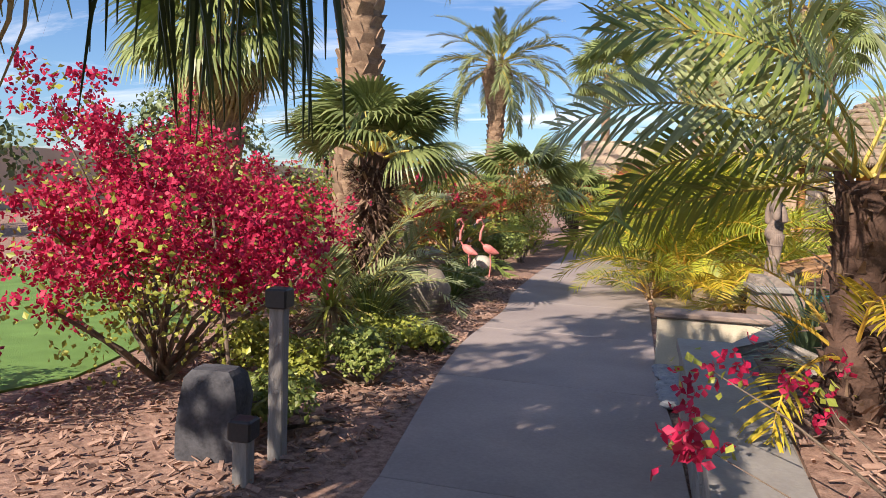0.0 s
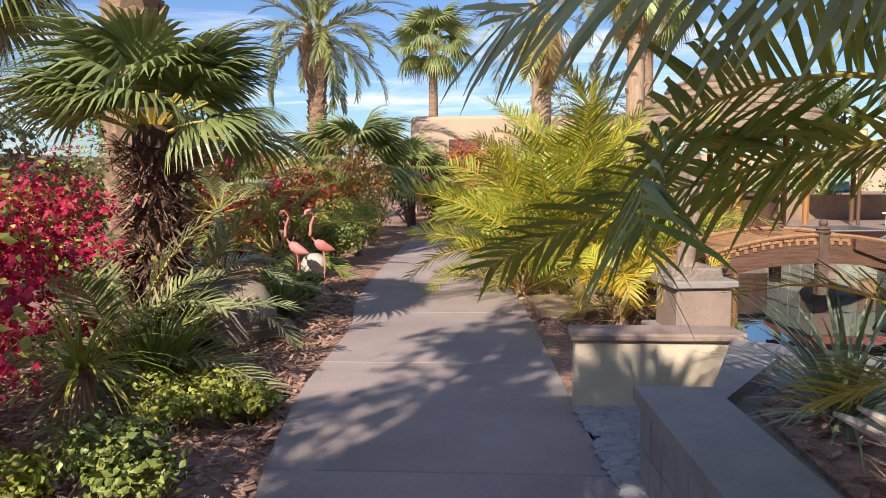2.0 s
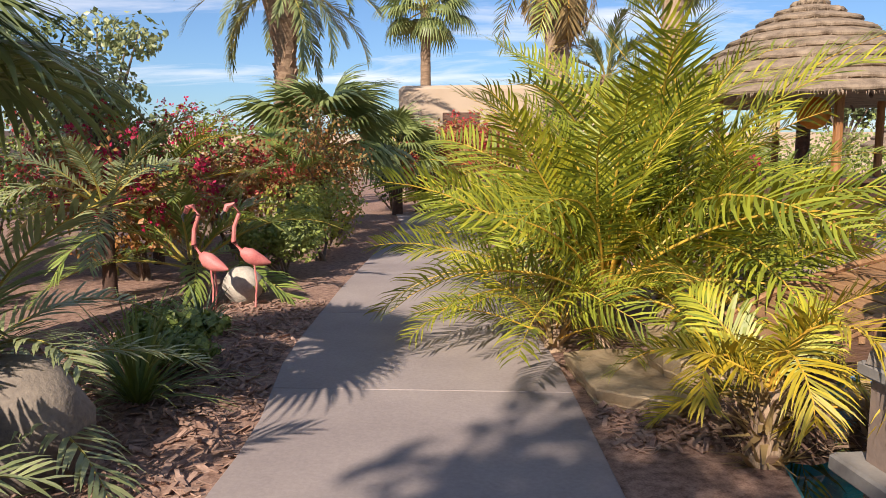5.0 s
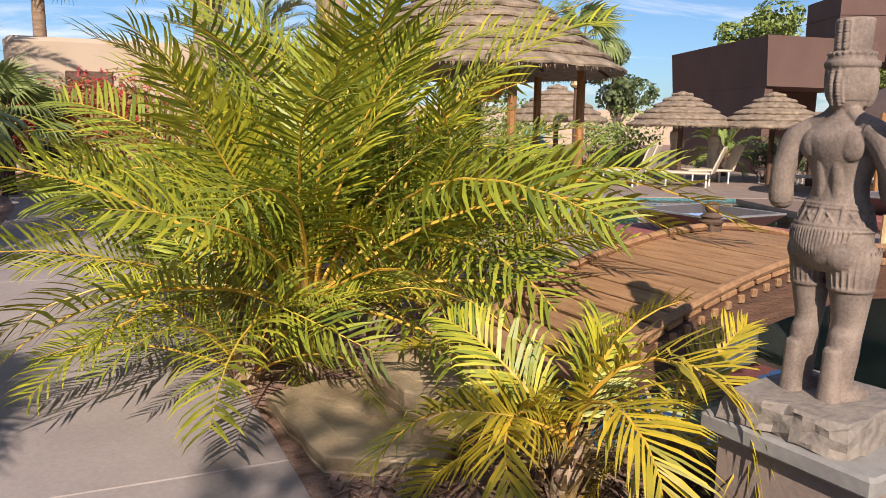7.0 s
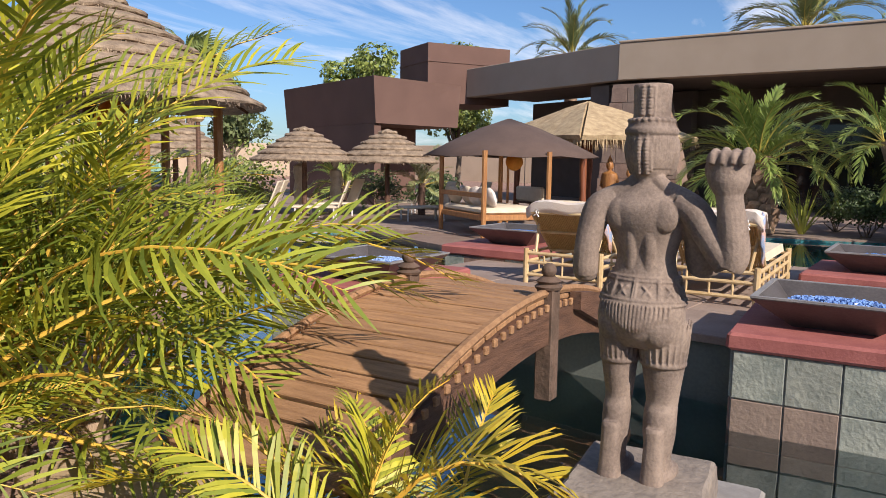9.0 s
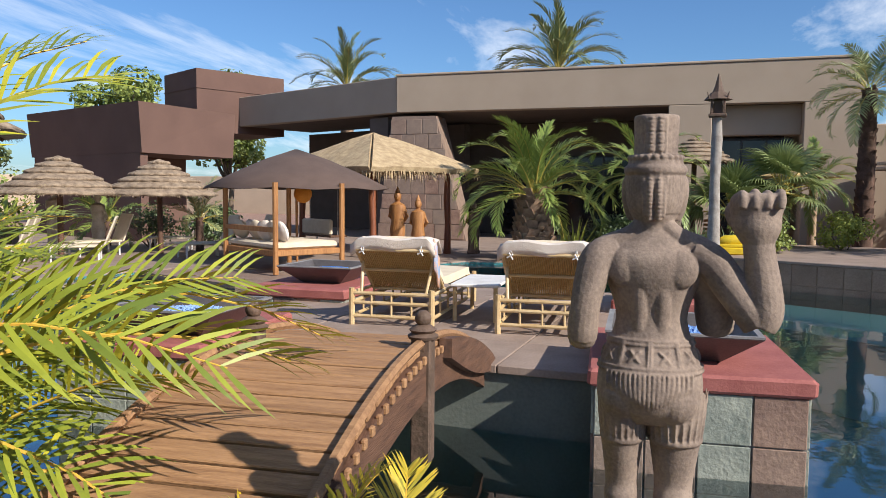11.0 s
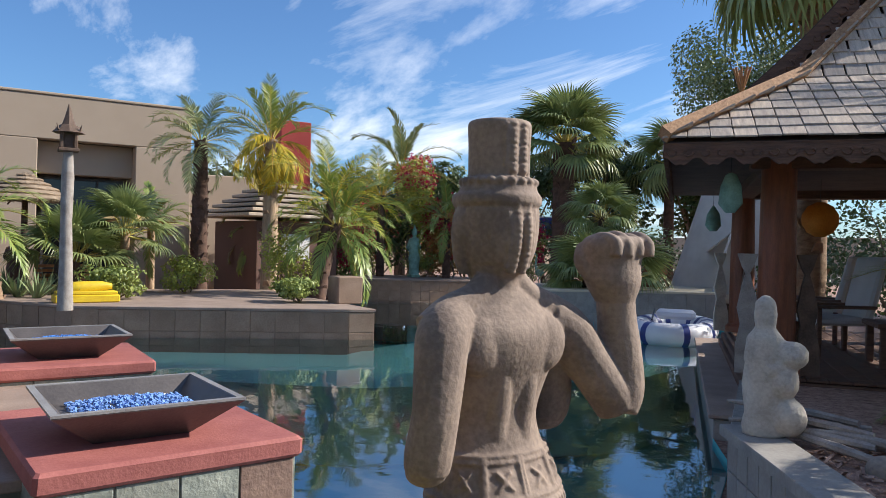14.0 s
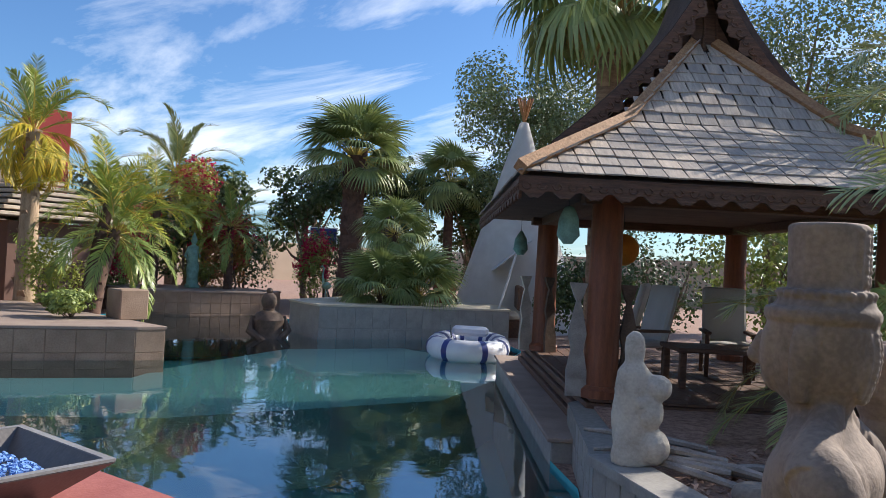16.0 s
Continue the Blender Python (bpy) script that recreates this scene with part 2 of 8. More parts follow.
M["boot"] = mat("boot", (0.42, 0.29, 0.19), (0.2, 0.12, 0.08), 0.9, 8, 60, 0.5, spread=0.4)
M["bark"] = mat("bark", (0.25, 0.19, 0.14), (0.12, 0.085, 0.06), 0.95, 7, 60, 0.8)
M["petiole"] = mat("petiole", (0.50, 0.36, 0.07), (0.38, 0.34, 0.08), 0.5, 3, 20, 0.1)
M["petiole_orange"] = mat("petiole_orange", (0.72, 0.38, 0.05), (0.62, 0.45, 0.07), 0.5, 3, 20, 0.1)
M["leaf_yellow"] = leafmat("leaf_yellow", (0.66, 0.58, 0.045), (0.13, 0.20, 0.03), 0.3, 0.45)
M["leaf_yellow_green"] = leafmat("leaf_yellow_green", (0.46, 0.48, 0.05), (0.075, 0.13, 0.02), 0.3, 0.45)
M["leaf_gold"] = leafmat("leaf_gold", (0.76, 0.52, 0.035), (0.22, 0.23, 0.03), 0.3, 0.5)
M["leaf_date"] = leafmat("leaf_date", (0.34, 0.37, 0.15), (0.13, 0.17, 0.065), 0.25, 0.4)
M["leaf_grey"] = leafmat("leaf_grey", (0.50, 0.53, 0.25), (0.20, 0.25, 0.10), 0.25, 0.4)
M["leaf_bright"] = leafmat("leaf_bright", (0.36, 0.42, 0.10), (0.15, 0.23, 0.05), 0.3, 0.4)
M["leaf_fan"] = leafmat("leaf_fan", (0.33, 0.38, 0.14), (0.13, 0.175, 0.06), 0.3, 0.35)
M["leaf_fan_pale"] = leafmat("leaf_fan_pale", (0.35, 0.40, 0.14), (0.17, 0.22, 0.07), 0.3, 0.4)
M["leaf_dead"] = leafmat("leaf_dead", (0.50, 0.36, 0.15), (0.28, 0.18, 0.08), 0.2, 0.7)
M["leaf_agave"] = leafmat("leaf_agave", (0.30, 0.36, 0.17), (0.12, 0.18, 0.085), 0.1, 0.4)
M["leaf_shrub"] = leafmat("leaf_shrub", (0.37, 0.42, 0.10), (0.12, 0.18, 0.045), 0.3, 0.45)
M["leaf_lime"] = leafmat("leaf_lime", (0.48, 0.48, 0.08), (0.20, 0.26, 0.05), 0.3, 0.45)
M["leaf_dark"] = leafmat("leaf_dark", (0.11, 0.16, 0.05), (0.03, 0.055, 0.02), 0.25, 0.45)
M["leaf_tree"] = leafmat("leaf_tree", (0.22, 0.27, 0.11), (0.07, 0.10, 0.04), 0.25, 0.5)
M["bract_red"] = leafmat("bract_red", (0.66, 0.022, 0.10), (0.34, 0.008, 0.045), 0.4, 0.6)
M["bract_dull"] = leafmat("bract_dull", (0.68, 0.07, 0.08), (0.40, 0.04, 0.045), 0.35, 0.6)
M["leaf_rust"] = leafmat("leaf_rust", (0.56, 0.20, 0.075), (0.24, 0.20, 0.05), 0.3, 0.5)
M["pebble"] = mat("pebble", (0.40, 0.41, 0.42), (0.22, 0.23, 0.25), 0.7, 8, 50, 0.2, spread=0.5, tone=(0.5, 0.47, 0.42))
M["dark_glass"] = mat("dark_glass", (0.015, 0.018, 0.022), (0.01, 0.012, 0.015), 0.06, 2, 20, 0.0)
M["pool_shell"] = mat("pool_shell", (0.07, 0.42, 0.46), (0.055, 0.35, 0.39), 0.8, 1.0, 30, 0.1)
M["pool_ledge"] = mat("pool_ledge", (0.60, 0.88, 0.80), (0.52, 0.82, 0.73), 0.8, 1.0, 30, 0.1)


def water_material():
    m = bpy.data.materials.new("pool_water")
    m.use_nodes = True
    nt = m.node_tree
    nt.nodes.clear()
    out = nt.nodes.new("ShaderNodeOutputMaterial")
    gl = nt.nodes.new("ShaderNodeBsdfGlossy")
    gl.inputs["Roughness"].default_value = 0.015
    gl.inputs["Color"].default_value = (0.95, 0.97, 1, 1)
    tr = nt.nodes.new("ShaderNodeBsdfTransparent")
    tr.inputs["Color"].default_value = (0.80, 0.99, 0.97, 1)
    fr = nt.nodes.new("ShaderNodeFresnel")
    fr.inputs["IOR"].default_value = 1.6
    co = nt.nodes.new("ShaderNodeTexCoord")
    n = nt.nodes.new("ShaderNodeTexNoise")
    n.inputs["Scale"].default_value, n.inputs["Detail"].default_value = 2.2, 3
    nt.links.new(co.outputs["Object"], n.inputs[0])
    bp = nt.nodes.new("ShaderNodeBump")
    bp.inputs["Strength"].default_value, bp.inputs["Distance"].default_value = 0.03, 0.1
    nt.links.new(n.outputs[0], bp.inputs["Height"])
    nt.links.new(bp.outputs[0], gl.inputs["Normal"])
    nt.links.new(bp.outputs[0], fr.inputs["Normal"])
    mx = nt.nodes.new("ShaderNodeMixShader")
    gain = nt.nodes.new("ShaderNodeMath")
    gain.operation, gain.use_clamp = "MULTIPLY_ADD", True
    gain.inputs[1].default_value, gain.inputs[2].default_value = 0.72, 0.19
    nt.links.new(fr.outputs[0], gain.inputs[0])
    nt.links.new(gain.outputs[0], mx.inputs[0])
    nt.links.new(tr.outputs[0], mx.inputs[1])
    nt.links.new(gl.outputs[0], mx.inputs[2])
    nt.links.new(mx.outputs[0], out.inputs[0])
    return m


M["water"] = water_material()
# ---- mesh helpers ----
rng = random.Random(7)
UP = Vector((0, 0, 1))


class Mesh:
    """Collects vertices and faces for one mesh object."""

    def __init__(self):
        self.v, self.f = [], []

    def add(self, verts, faces, m=None):
        k = len(self.v)
        self.v += [tuple(m @ Vector(p)) if m else tuple(p) for p in verts]
        self.f += [tuple(i + k for i in f) for f in faces]
        return self

    def box(self, c, s, m=None, ch=0.0):
        """A box round c of size s, with edges chamfered by ch."""
        hx, hy, hz = s[0] / 2, s[1] / 2, s[2] / 2
        ch = min(ch, hx * 0.6, hy * 0.6, hz * 0.6)
        if ch <= 0:
            vs = [(c[0] + a * hx, c[1] + b * hy, c[2] + d * hz) for a in (-1, 1) for b in (-1, 1) for d in (-1, 1)]
            return self.add(vs, [(0, 1, 3, 2), (4, 6, 7, 5), (0, 4, 5, 1), (2, 3, 7, 6), (0, 2, 6, 4), (1, 5, 7, 3)], m)
        rings = []
        for z, i in ((-hz, ch), (-hz + ch, 0), (hz - ch, 0), (hz, ch)):
            x, y = hx - i, hy - i
            k = ch
            rings.append([(c[0] + px, c[1] + py, c[2] + z) for px, py in ((x, -y + k), (x, y - k), (x - k, y), (-x + k, y), (-x, y - k), (-x, -y + k), (-x + k, -y), (x - k, -y))])
        return self.loft(rings, m, True)

    def loft(self, rings, m=None, cap=True, closed=True):
        n = len(rings[0])
        vs = [p for r in rings for p in r]
        fs = []
        for j in range(len(rings) - 1):
            for i in range(n if closed else n - 1):
                a, b = j * n + i, j * n + (i + 1) % n
                fs.append((a, b, b + n, a + n))
        if cap:
            fs.append(tuple(range(n))[::-1])
            fs.append(tuple(range((len(rings) - 1) * n, len(rings) * n)))
        return self.add(vs, fs, m)

    def lathe(self, prof, n=16, c=(0, 0, 0), m=None, wob=0.0, squash=1.0):
        rings = []
        for r, z in prof:
            rings.append([(c[0] + r * (1 + wob * rng.uniform(-1, 1)) * math.cos(2 * math.pi * i / n), c[1] + squash * r * (1 + wob * rng.uniform(-1, 1)) * math.sin(2 * math.pi * i / n), c[2] + z) for i in range(n)])
        return self.loft(rings, m)

    def tube(self, pts, rad, n=8, m=None, cap=True):
        pts = [Vector(p) for p in pts]
        if not hasattr(rad, "__len__"):
            rad = [rad] * len(pts)
        rings = []
        for i, p in enumerate(pts):
            t = (pts[min(i + 1, len(pts) - 1)] - pts[max(i - 1, 0)]).normalized()
            a = t.cross(UP) if abs(t.z) < 0.95 else t.cross(Vector((1, 0, 0)))
            a.normalize()
            b = t.cross(a)
            rings.append([tuple(p + (a * math.cos(-2 * math.pi * k / n) + b * math.sin(-2 * math.pi * k / n)) * rad[i]) for k in range(n)])
        return self.loft(rings, m, cap)

    def prism(self, poly, z0, z1, m=None, inset=0.0):
        """An upright prism over a polygon given counter-clockwise; the top edge is chamfered by inset."""
        if inset:
            c = [sum(p[0] for p in poly) / len(poly), sum(p[1] for p in poly) / len(poly)]
            top = []
            for p in poly:
                d = Vector((c[0] - p[0], c[1] - p[1]))
                d = d.normalized() * inset * 1.4
                top.append((p[0] + d.x, p[1] + d.y, z1))
            rings = [[(x, y, z0) for x, y in poly], [(x, y, z1 - inset) for x, y in poly], top]
        else:
            rings = [[(x, y, z0) for x, y in poly], [(x, y, z1) for x, y in poly]]
        return self.loft(rings, m)

    def ball(self, c, r, n=12, k=8, m=None, wob=0.0):
        r = r if hasattr(r, "__len__") else (r, r, r)
        rings = []
        for j in range(1, k):
            a = math.pi * j / k
            rings.append([(c[0] + r[0] * math.sin(a) * math.cos(2 * math.pi * i / n) * (1 + wob * rng.uniform(-1, 1)), c[1] + r[1] * math.sin(a) * math.sin(2 * math.pi * i / n) * (1 + wob * rng.uniform(-1, 1)), c[2] - r[2] * math.cos(a)) for i in range(n)])
        return self.loft(rings, m)

    def data(self, name, material, smooth=False):
        me = bpy.data.meshes.new(name)
        me.from_pydata(self.v, [], self.f)
        me.materials.append(material)
        if smooth:
            me.polygons.foreach_set("use_smooth", [True] * len(me.polygons))
            if hasattr(me, "set_sharp_from_angle"):
                me.set_sharp_from_angle(angle=radians(42))
        me.update()
        return me


def part(name, mesh, material, parent, label="", smooth=False, m=None):
    """One mesh object under a thing or a part; mesh is a Mesh or shared mesh data."""
    ob = new(name, mesh.data(name, material, smooth) if isinstance(mesh, Mesh) else mesh)
    ob.parent = parent
    if m is not None:
        ob.matrix_basis = m
    if label:
        tagged(ob, label=label)
    return ob


def thing(name, label, category, x=0, y=0, z=0, turn=0, group="", kind=""):
    ob = new(name)
    ob.empty_display_size = 0.1
    ob.matrix_basis = pose(x, y, z, 0, 0, turn)
    return tagged(ob, label, category, group, kind)


def solo(name, mesh, material, label, category, m=None, kind="", group="", smooth=False):
    ob = new(name, mesh.data(name, material, smooth))
    if m is not None:
        ob.matrix_basis = m
    return tagged(ob, label, category, group, kind)


def rot2(x, y, a):
    a = radians(a)
    return x * math.cos(a) - y * math.sin(a), x * math.sin(a) + y * math.cos(a)


# ---- plants ----


def frond_data(name, L, n, ll, e0, droop, material, stem, w=0.022, vee=0.35, seed=1, thick=0.014, sweep=0.75, close=0.55):
    """A feather-palm frond along +x from the origin: stem and two rows of leaflets, one mesh with two materials."""
    r = random.Random(seed)
    me = Mesh()
    pts, tans = [], []
    p, steps = Vector((0, 0, 0)), 24
    for i in range(steps + 1):
        s = i / steps
        a = radians(e0 - droop * s ** 1.5)
        t = Vector((math.cos(a), 0.04 * math.sin(3 * s + seed), math.sin(a))).normalized()
        pts.append(p.copy())
        tans.append(t)
        p = p + t * (L / steps)
    me.tube(pts[::3], [thick * (1 - 0.85 * i / 8) for i in range(len(pts[::3]))], 5)
    nstem = len(me.f)
    for k in range(n):
        s = 0.14 + 0.86 * (k + 0.5) / n
        i = min(int(s * steps), steps - 1)
        f = s * steps - i
        base = pts[i].lerp(pts[i + 1], f)
        t = tans[i].lerp(tans[i + 1], f).normalized()
        side0 = t.cross(UP).normalized()
        nrm = side0.cross(t)
        env = min(1.0, 0.35 + 2.6 * (s - 0.12)) * (1.0 - 0.62 * max(0, s - 0.35) ** 1.4 / 0.65 ** 1.4)
        for sg in (-1, 1):
            if r.random() < 0.03:
                continue
            ang = sweep * (1.05 - close * s) + r.uniform(-0.13, 0.13)
            d = (t * math.cos(ang) + side0 * sg * math.sin(ang) + nrm * (vee + r.uniform(-0.22, 0.22))).normalized()
            le = ll * env * r.uniform(0.85, 1.1)
            ww = w * r.uniform(0.8, 1.2) * (0.6 + 0.4 * env)
            wd = d.cross(nrm).normalized() * ww
            sag = Vector((0, 0, -1)) * le
            b0 = base + t * r.uniform(-0.01, 0.01)
            m1 = b0 + d * le * 0.45 - (-sag) * 0.03
            m2 = b0 + d * le * 0.8 - (-sag) * 0.12
            tip = b0 + d * le - (-sag) * 0.26
            me.add([b0 - wd * 0.5, b0 + wd * 0.5, m1 + wd, m1 - wd, m2 + wd * 0.6, m2 - wd * 0.6, tip], [(0, 1, 2, 3), (3, 2, 4, 5), (5, 4, 6)])
    d = me.data(name, stem)
    d.materials.append(material)
    idx = [0] * nstem + [1] * (len(me.f) - nstem)
    d.polygons.foreach_set("material_index", idx)
    return d


def fan_data(name, pet, R, n, spread, droop, material, stem, seed=1, fold=0.05):
    """A fan-palm leaf along +x: a stalk and a wheel of pleated blades that bend down at the tips."""
    r = random.Random(seed)
    me = Mesh()
    hub = Vector((pet, 0, 0))
    me.tube([(0, 0, 0), (pet * 0.5, 0, 0.02), (pet, 0, 0)], [0.022, 0.014, 0.009], 5)
    nstem = len(me.f)
    for k in range(n):
        a = radians(spread) * ((k + 0.5) / n - 0.5)
        le = R * (1 - 0.28 * (abs(a) / radians(spread / 2)) ** 2) * r.uniform(0.9, 1.06)
        d = Vector((math.cos(a), math.sin(a), 0.0))
        s = Vector((-math.sin(a), math.cos(a), 0))
        wide = R * radians(spread) / n * 0.62
        q = [hub]
        pr = []
        for u, dz in ((0.0, 0), (0.35, 0.05), (0.65, 0.0), (0.85, -0.10), (1.0, -0.26)):
            c = hub + d * le * u + Vector((0, 0, dz * R * (1 + droop) - droop * R * u * u * 0.35 + r.uniform(-0.01, 0.01)))
            wv = wide * (0.25 + 1.9 * u if u < 0.4 else (1.0 if u < 0.7 else (0.5 if u < 0.9 else 0.06)))
            pr.append((c - s * wv * 0.5 - Vector((0, 0, fold * wv)), c + Vector((0, 0, fold * wv)), c + s * wv * 0.5 - Vector((0, 0, fold * wv))))
        vs = [v for row in pr for v in row]
        fs = []
        for j in range(len(pr) - 1):
            fs += [(3 * j, 3 * j + 1, 3 * j + 4, 3 * j + 3), (3 * j + 1, 3 * j + 2, 3 * j + 5, 3 * j + 4)]
        me.add(vs, fs)
    d = me.data(name, stem)
    d.materials.append(material)
    d.polygons.foreach_set("material_index", [0] * nstem + [1] * (len(me.f) - nstem))
    return d


def crown(parent, variants, count, z, r0=0.05, el=(70, -10), scale=(0.9, 1.1), seed=1, name="frond", base_turn=0, x=0, y=0, roll=18, arc=360):
    """Leaves round the head of a palm, from upright ones inside to low ones outside."""
    r = random.Random(seed)
    for i in range(count):
        az = base_turn + (i * 137.508) % 360 * arc / 360 + r.uniform(-10, 10)
        f = (i + 0.5) / count
        e = el[0] + (el[1] - el[0]) * f + r.uniform(-9, 9)
        s = r.uniform(*scale)
        m = pose(x, y, z - 0.12 * f, 0, 0, az) @ pose(r0, 0, 0, 0, -e, 0) @ pose(0, 0, 0, r.uniform(-roll, roll), 0, 0) @ Matrix.Scale(s, 4)
        part(name, variants[i % len(variants)], None, parent, m=m)


def ringed_trunk(parent, pts, rad, material, boots=0, boot_mat=None, seed=3, rings=0, name="trunk"):
    """A trunk along points; with stubs of cut leaves set round it in spirals."""
    me = Mesh()
    P = [Vector(p) for p in pts]
    fine, fr = [], []
    steps = 26
    for i in range(steps + 1):
        s = i / steps * (len(P) - 1)
        k = min(int(s), len(P) - 2)
        fine.append(P[k].lerp(P[k + 1], s - k))
        fr.append((rad[k] + (rad[k + 1] - rad[k]) * (s - k)) * (1 + (0.05 if i % 2 else -0.03) * (1 if rings else 0.4)))
    me.tube(fine, fr, 14)
    tr = part(name, me, material, parent, smooth=True)
    if boots:
        r = random.Random(seed)
        bm_ = Mesh()
        for i in range(boots):
            s = (i + 0.5) / boots
            k = min(int(s * steps), steps - 1)
            c = fine[k].lerp(fine[k + 1], s * steps - k)
            a = i * 2.39996 + r.uniform(-0.15, 0.15)
            d = Vector((math.cos(a), math.sin(a), 0))
            sd = Vector((-d.y, d.x, 0))
            rr = fr[k]
            h = rr * r.uniform(0.45, 0.65)
            wv = rr * 0.42
            o = rr * r.uniform(0.14, 0.24)
            b = c + d * rr * 0.93
            tp = c + d * (rr + o) + UP * h
            bm_.add([b - sd * wv, b + sd * wv, tp + sd * wv * 0.6, tp - sd * wv * 0.6, tp + sd * wv * 0.5 - d * o * 1.2, tp - sd * wv * 0.5 - d * o * 1.2], [(0, 1, 2, 3), (3, 2, 4, 5), (0, 3, 5), (1, 4, 2)])
        tagged(part("leaf_base_rest", bm_, boot_mat or material, tr), kind="stuff")
    return tr


def fibre_shell(parent, z0, z1, r0, r1, count, material, seed, length=0.16, up=0.5):
    """Ragged fibre and broken leaf stubs standing off a trunk."""
    r = random.Random(seed)
    me = Mesh()
    for i in range(count):
        s = r.random()
        a = r.uniform(0, 2 * math.pi)
        rr = r0 + (r1 - r0) * s
        d = Vector((math.cos(a), math.sin(a), 0))
        sd = Vector((-d.y, d.x, r.uniform(-0.3, 0.3))) * r.uniform(0.006, 0.022)
        b = d * rr * 0.9 + UP * (z0 + (z1 - z0) * s)
        le = length * r.uniform(0.5, 1.4)
        tp = b + (d * r.uniform(0.4, 1.0) + UP * r.uniform(up - 0.7, up + 0.6)).normalized() * le
        me.add([b - sd, b + sd, tp + sd * 0.3, tp - sd * 0.3], [(0, 1, 2, 3)])
    return tagged(part("fibre", me, material, parent), kind="stuff")


def leaf_cloud(blobs, count, size, seed=1, flat=0.0, gap=0.35):
    """Many small folded leaves on the shells and insides of overlapping blobs; noise leaves gaps."""
    r = random.Random(seed)
    me = Mesh()
    vol = [b[3] * b[4] * b[5] for b in blobs]
    tot = sum(v ** 0.7 for v in vol)
    for b, v in zip(blobs, vol):
        for _ in range(int(count * v ** 0.7 / tot)):
            while True:
                d = Vector((r.gauss(0, 1), r.gauss(0, 1), r.gauss(0, 1))).normalized()
                rad = r.random() ** 0.33
                if rad < 0.45:
                    continue
                p = Vector((b[0] + d.x * b[3] * rad, b[1] + d.y * b[4] * rad, b[2] + d.z * b[5] * rad))
                if noise.noise(p * (1.6 / max(0.25, b[3]))) + rad * 0.25 < gap - 0.35:
                    continue
                break
            nrm = (d + Vector((r.uniform(-0.9, 0.9), r.uniform(-0.9, 0.9), r.uniform(-0.3, 1.1)))).normalized()
            t = nrm.cross(Vector((r.uniform(-1, 1), r.uniform(-1, 1), r.uniform(-1, 1)))).normalized()
            s2 = nrm.cross(t)
            le = size * r.uniform(0.6, 1.3)
            w = le * 0.36
            me.add([p - t * le * 0.5, p + s2 * w - nrm * w * 0.25, p + t * le * 0.5, p - s2 * w - nrm * w * 0.25], [(0, 1, 2), (0, 2, 3)])
    return me


def flower_cloud(centres, per, size, seed=1, spread=0.12):
    """Clusters of three-bract papery flowers round the given centres."""
    r = random.Random(seed)
    me = Mesh()
    for c in centres:
        for _ in range(per):
            p = Vector(c) + Vector((r.gauss(0, spread), r.gauss(0, spread), r.gauss(0, spread * 0.8)))
            ax = Vector((r.gauss(0, 1), r.gauss(0, 1), r.gauss(0.3, 1))).normalized()
            u = ax.orthogonal().normalized()
            v = ax.cross(u)
            s = size * r.uniform(0.7, 1.25)
            for k in range(3):
                a = 2.094 * k + r.uniform(-0.3, 0.3)
                d = u * math.cos(a) + v * math.sin(a)
                e = v * math.cos(a) - u * math.sin(a)
                me.add([p, p + (d * 0.55 + e * 0.42 + ax * 0.35) * s, p + (d * 1.0 + ax * 0.55) * s, p + (d * 0.55 - e * 0.42 + ax * 0.35) * s], [(0, 1, 2, 3)])
    return me


def branches(tips, base, rad, seed=1, bend=0.15):
    r = random.Random(seed)
    me = Mesh()
    for tp in tips:
        b = Vector(base) + Vector((r.uniform(-0.06, 0.06), r.uniform(-0.06, 0.06), 0))
        tp = Vector(tp)
        m1 = b.lerp(tp, 0.35) + Vector((r.gauss(0, bend), r.gauss(0, bend), bend * 0.5))
        m2 = b.lerp(tp, 0.7) + Vector((r.gauss(0, bend), r.gauss(0, bend), bend * 0.3))
        q = rad * r.uniform(0.6, 1.1)
        me.tube([b, m1, m2, tp], [q, q * 0.7, q * 0.45, q * 0.2], 6)
    return me


def shrub(x, y, z, w, h, leaf, label, seed, leaf_size=0.05, count=1800, flowers=None, nflow=0, fsize=0.035, d=None, name="shrub", group="", stems=6, fper=9):
    """A loose bush: woody stems, a ragged leaf crown and, where it blooms, flower clusters."""
    r = random.Random(seed)
    d = d or w
    t = thing(name, label, "bush", x, y, z, 0, group)
    blobs = []
    for i in range(9):
        a = r.uniform(0, 6.28)
        q = r.uniform(0.1, 0.62)
        zz = r.uniform(0.3, 0.78)
        k = r.uniform(0.22, 0.4)
        blobs.append((math.cos(a) * q * w / 2, math.sin(a) * q * d / 2, zz * h, k * w * 0.8, k * d * 0.8, k * h * 0.75))
    part("stem", branches([(b[0], b[1], b[2]) for b in blobs[:stems]], (0, 0, -0.02), 0.012 + 0.012 * h, seed), M["bark"], t, smooth=True)
    part("foliage", leaf_cloud(blobs, count, leaf_size, seed), leaf, t)
    if flowers:
        cs = []
        for i in range(nflow):
            b = blobs[i % 9]
            q = Vector((r.gauss(0, 1), r.gauss(0, 1), abs(r.gauss(0.2, 0.8)))).normalized() * r.uniform(0.75, 1.1)
            cs.append((b[0] + q.x * b[3], b[1] + q.y * b[4], b[2] + q.z * b[5]))
        part("blossom", flower_cloud(cs, fper, fsize, seed + 1, 0.05 + 0.02 * w), flowers, t)
    return t


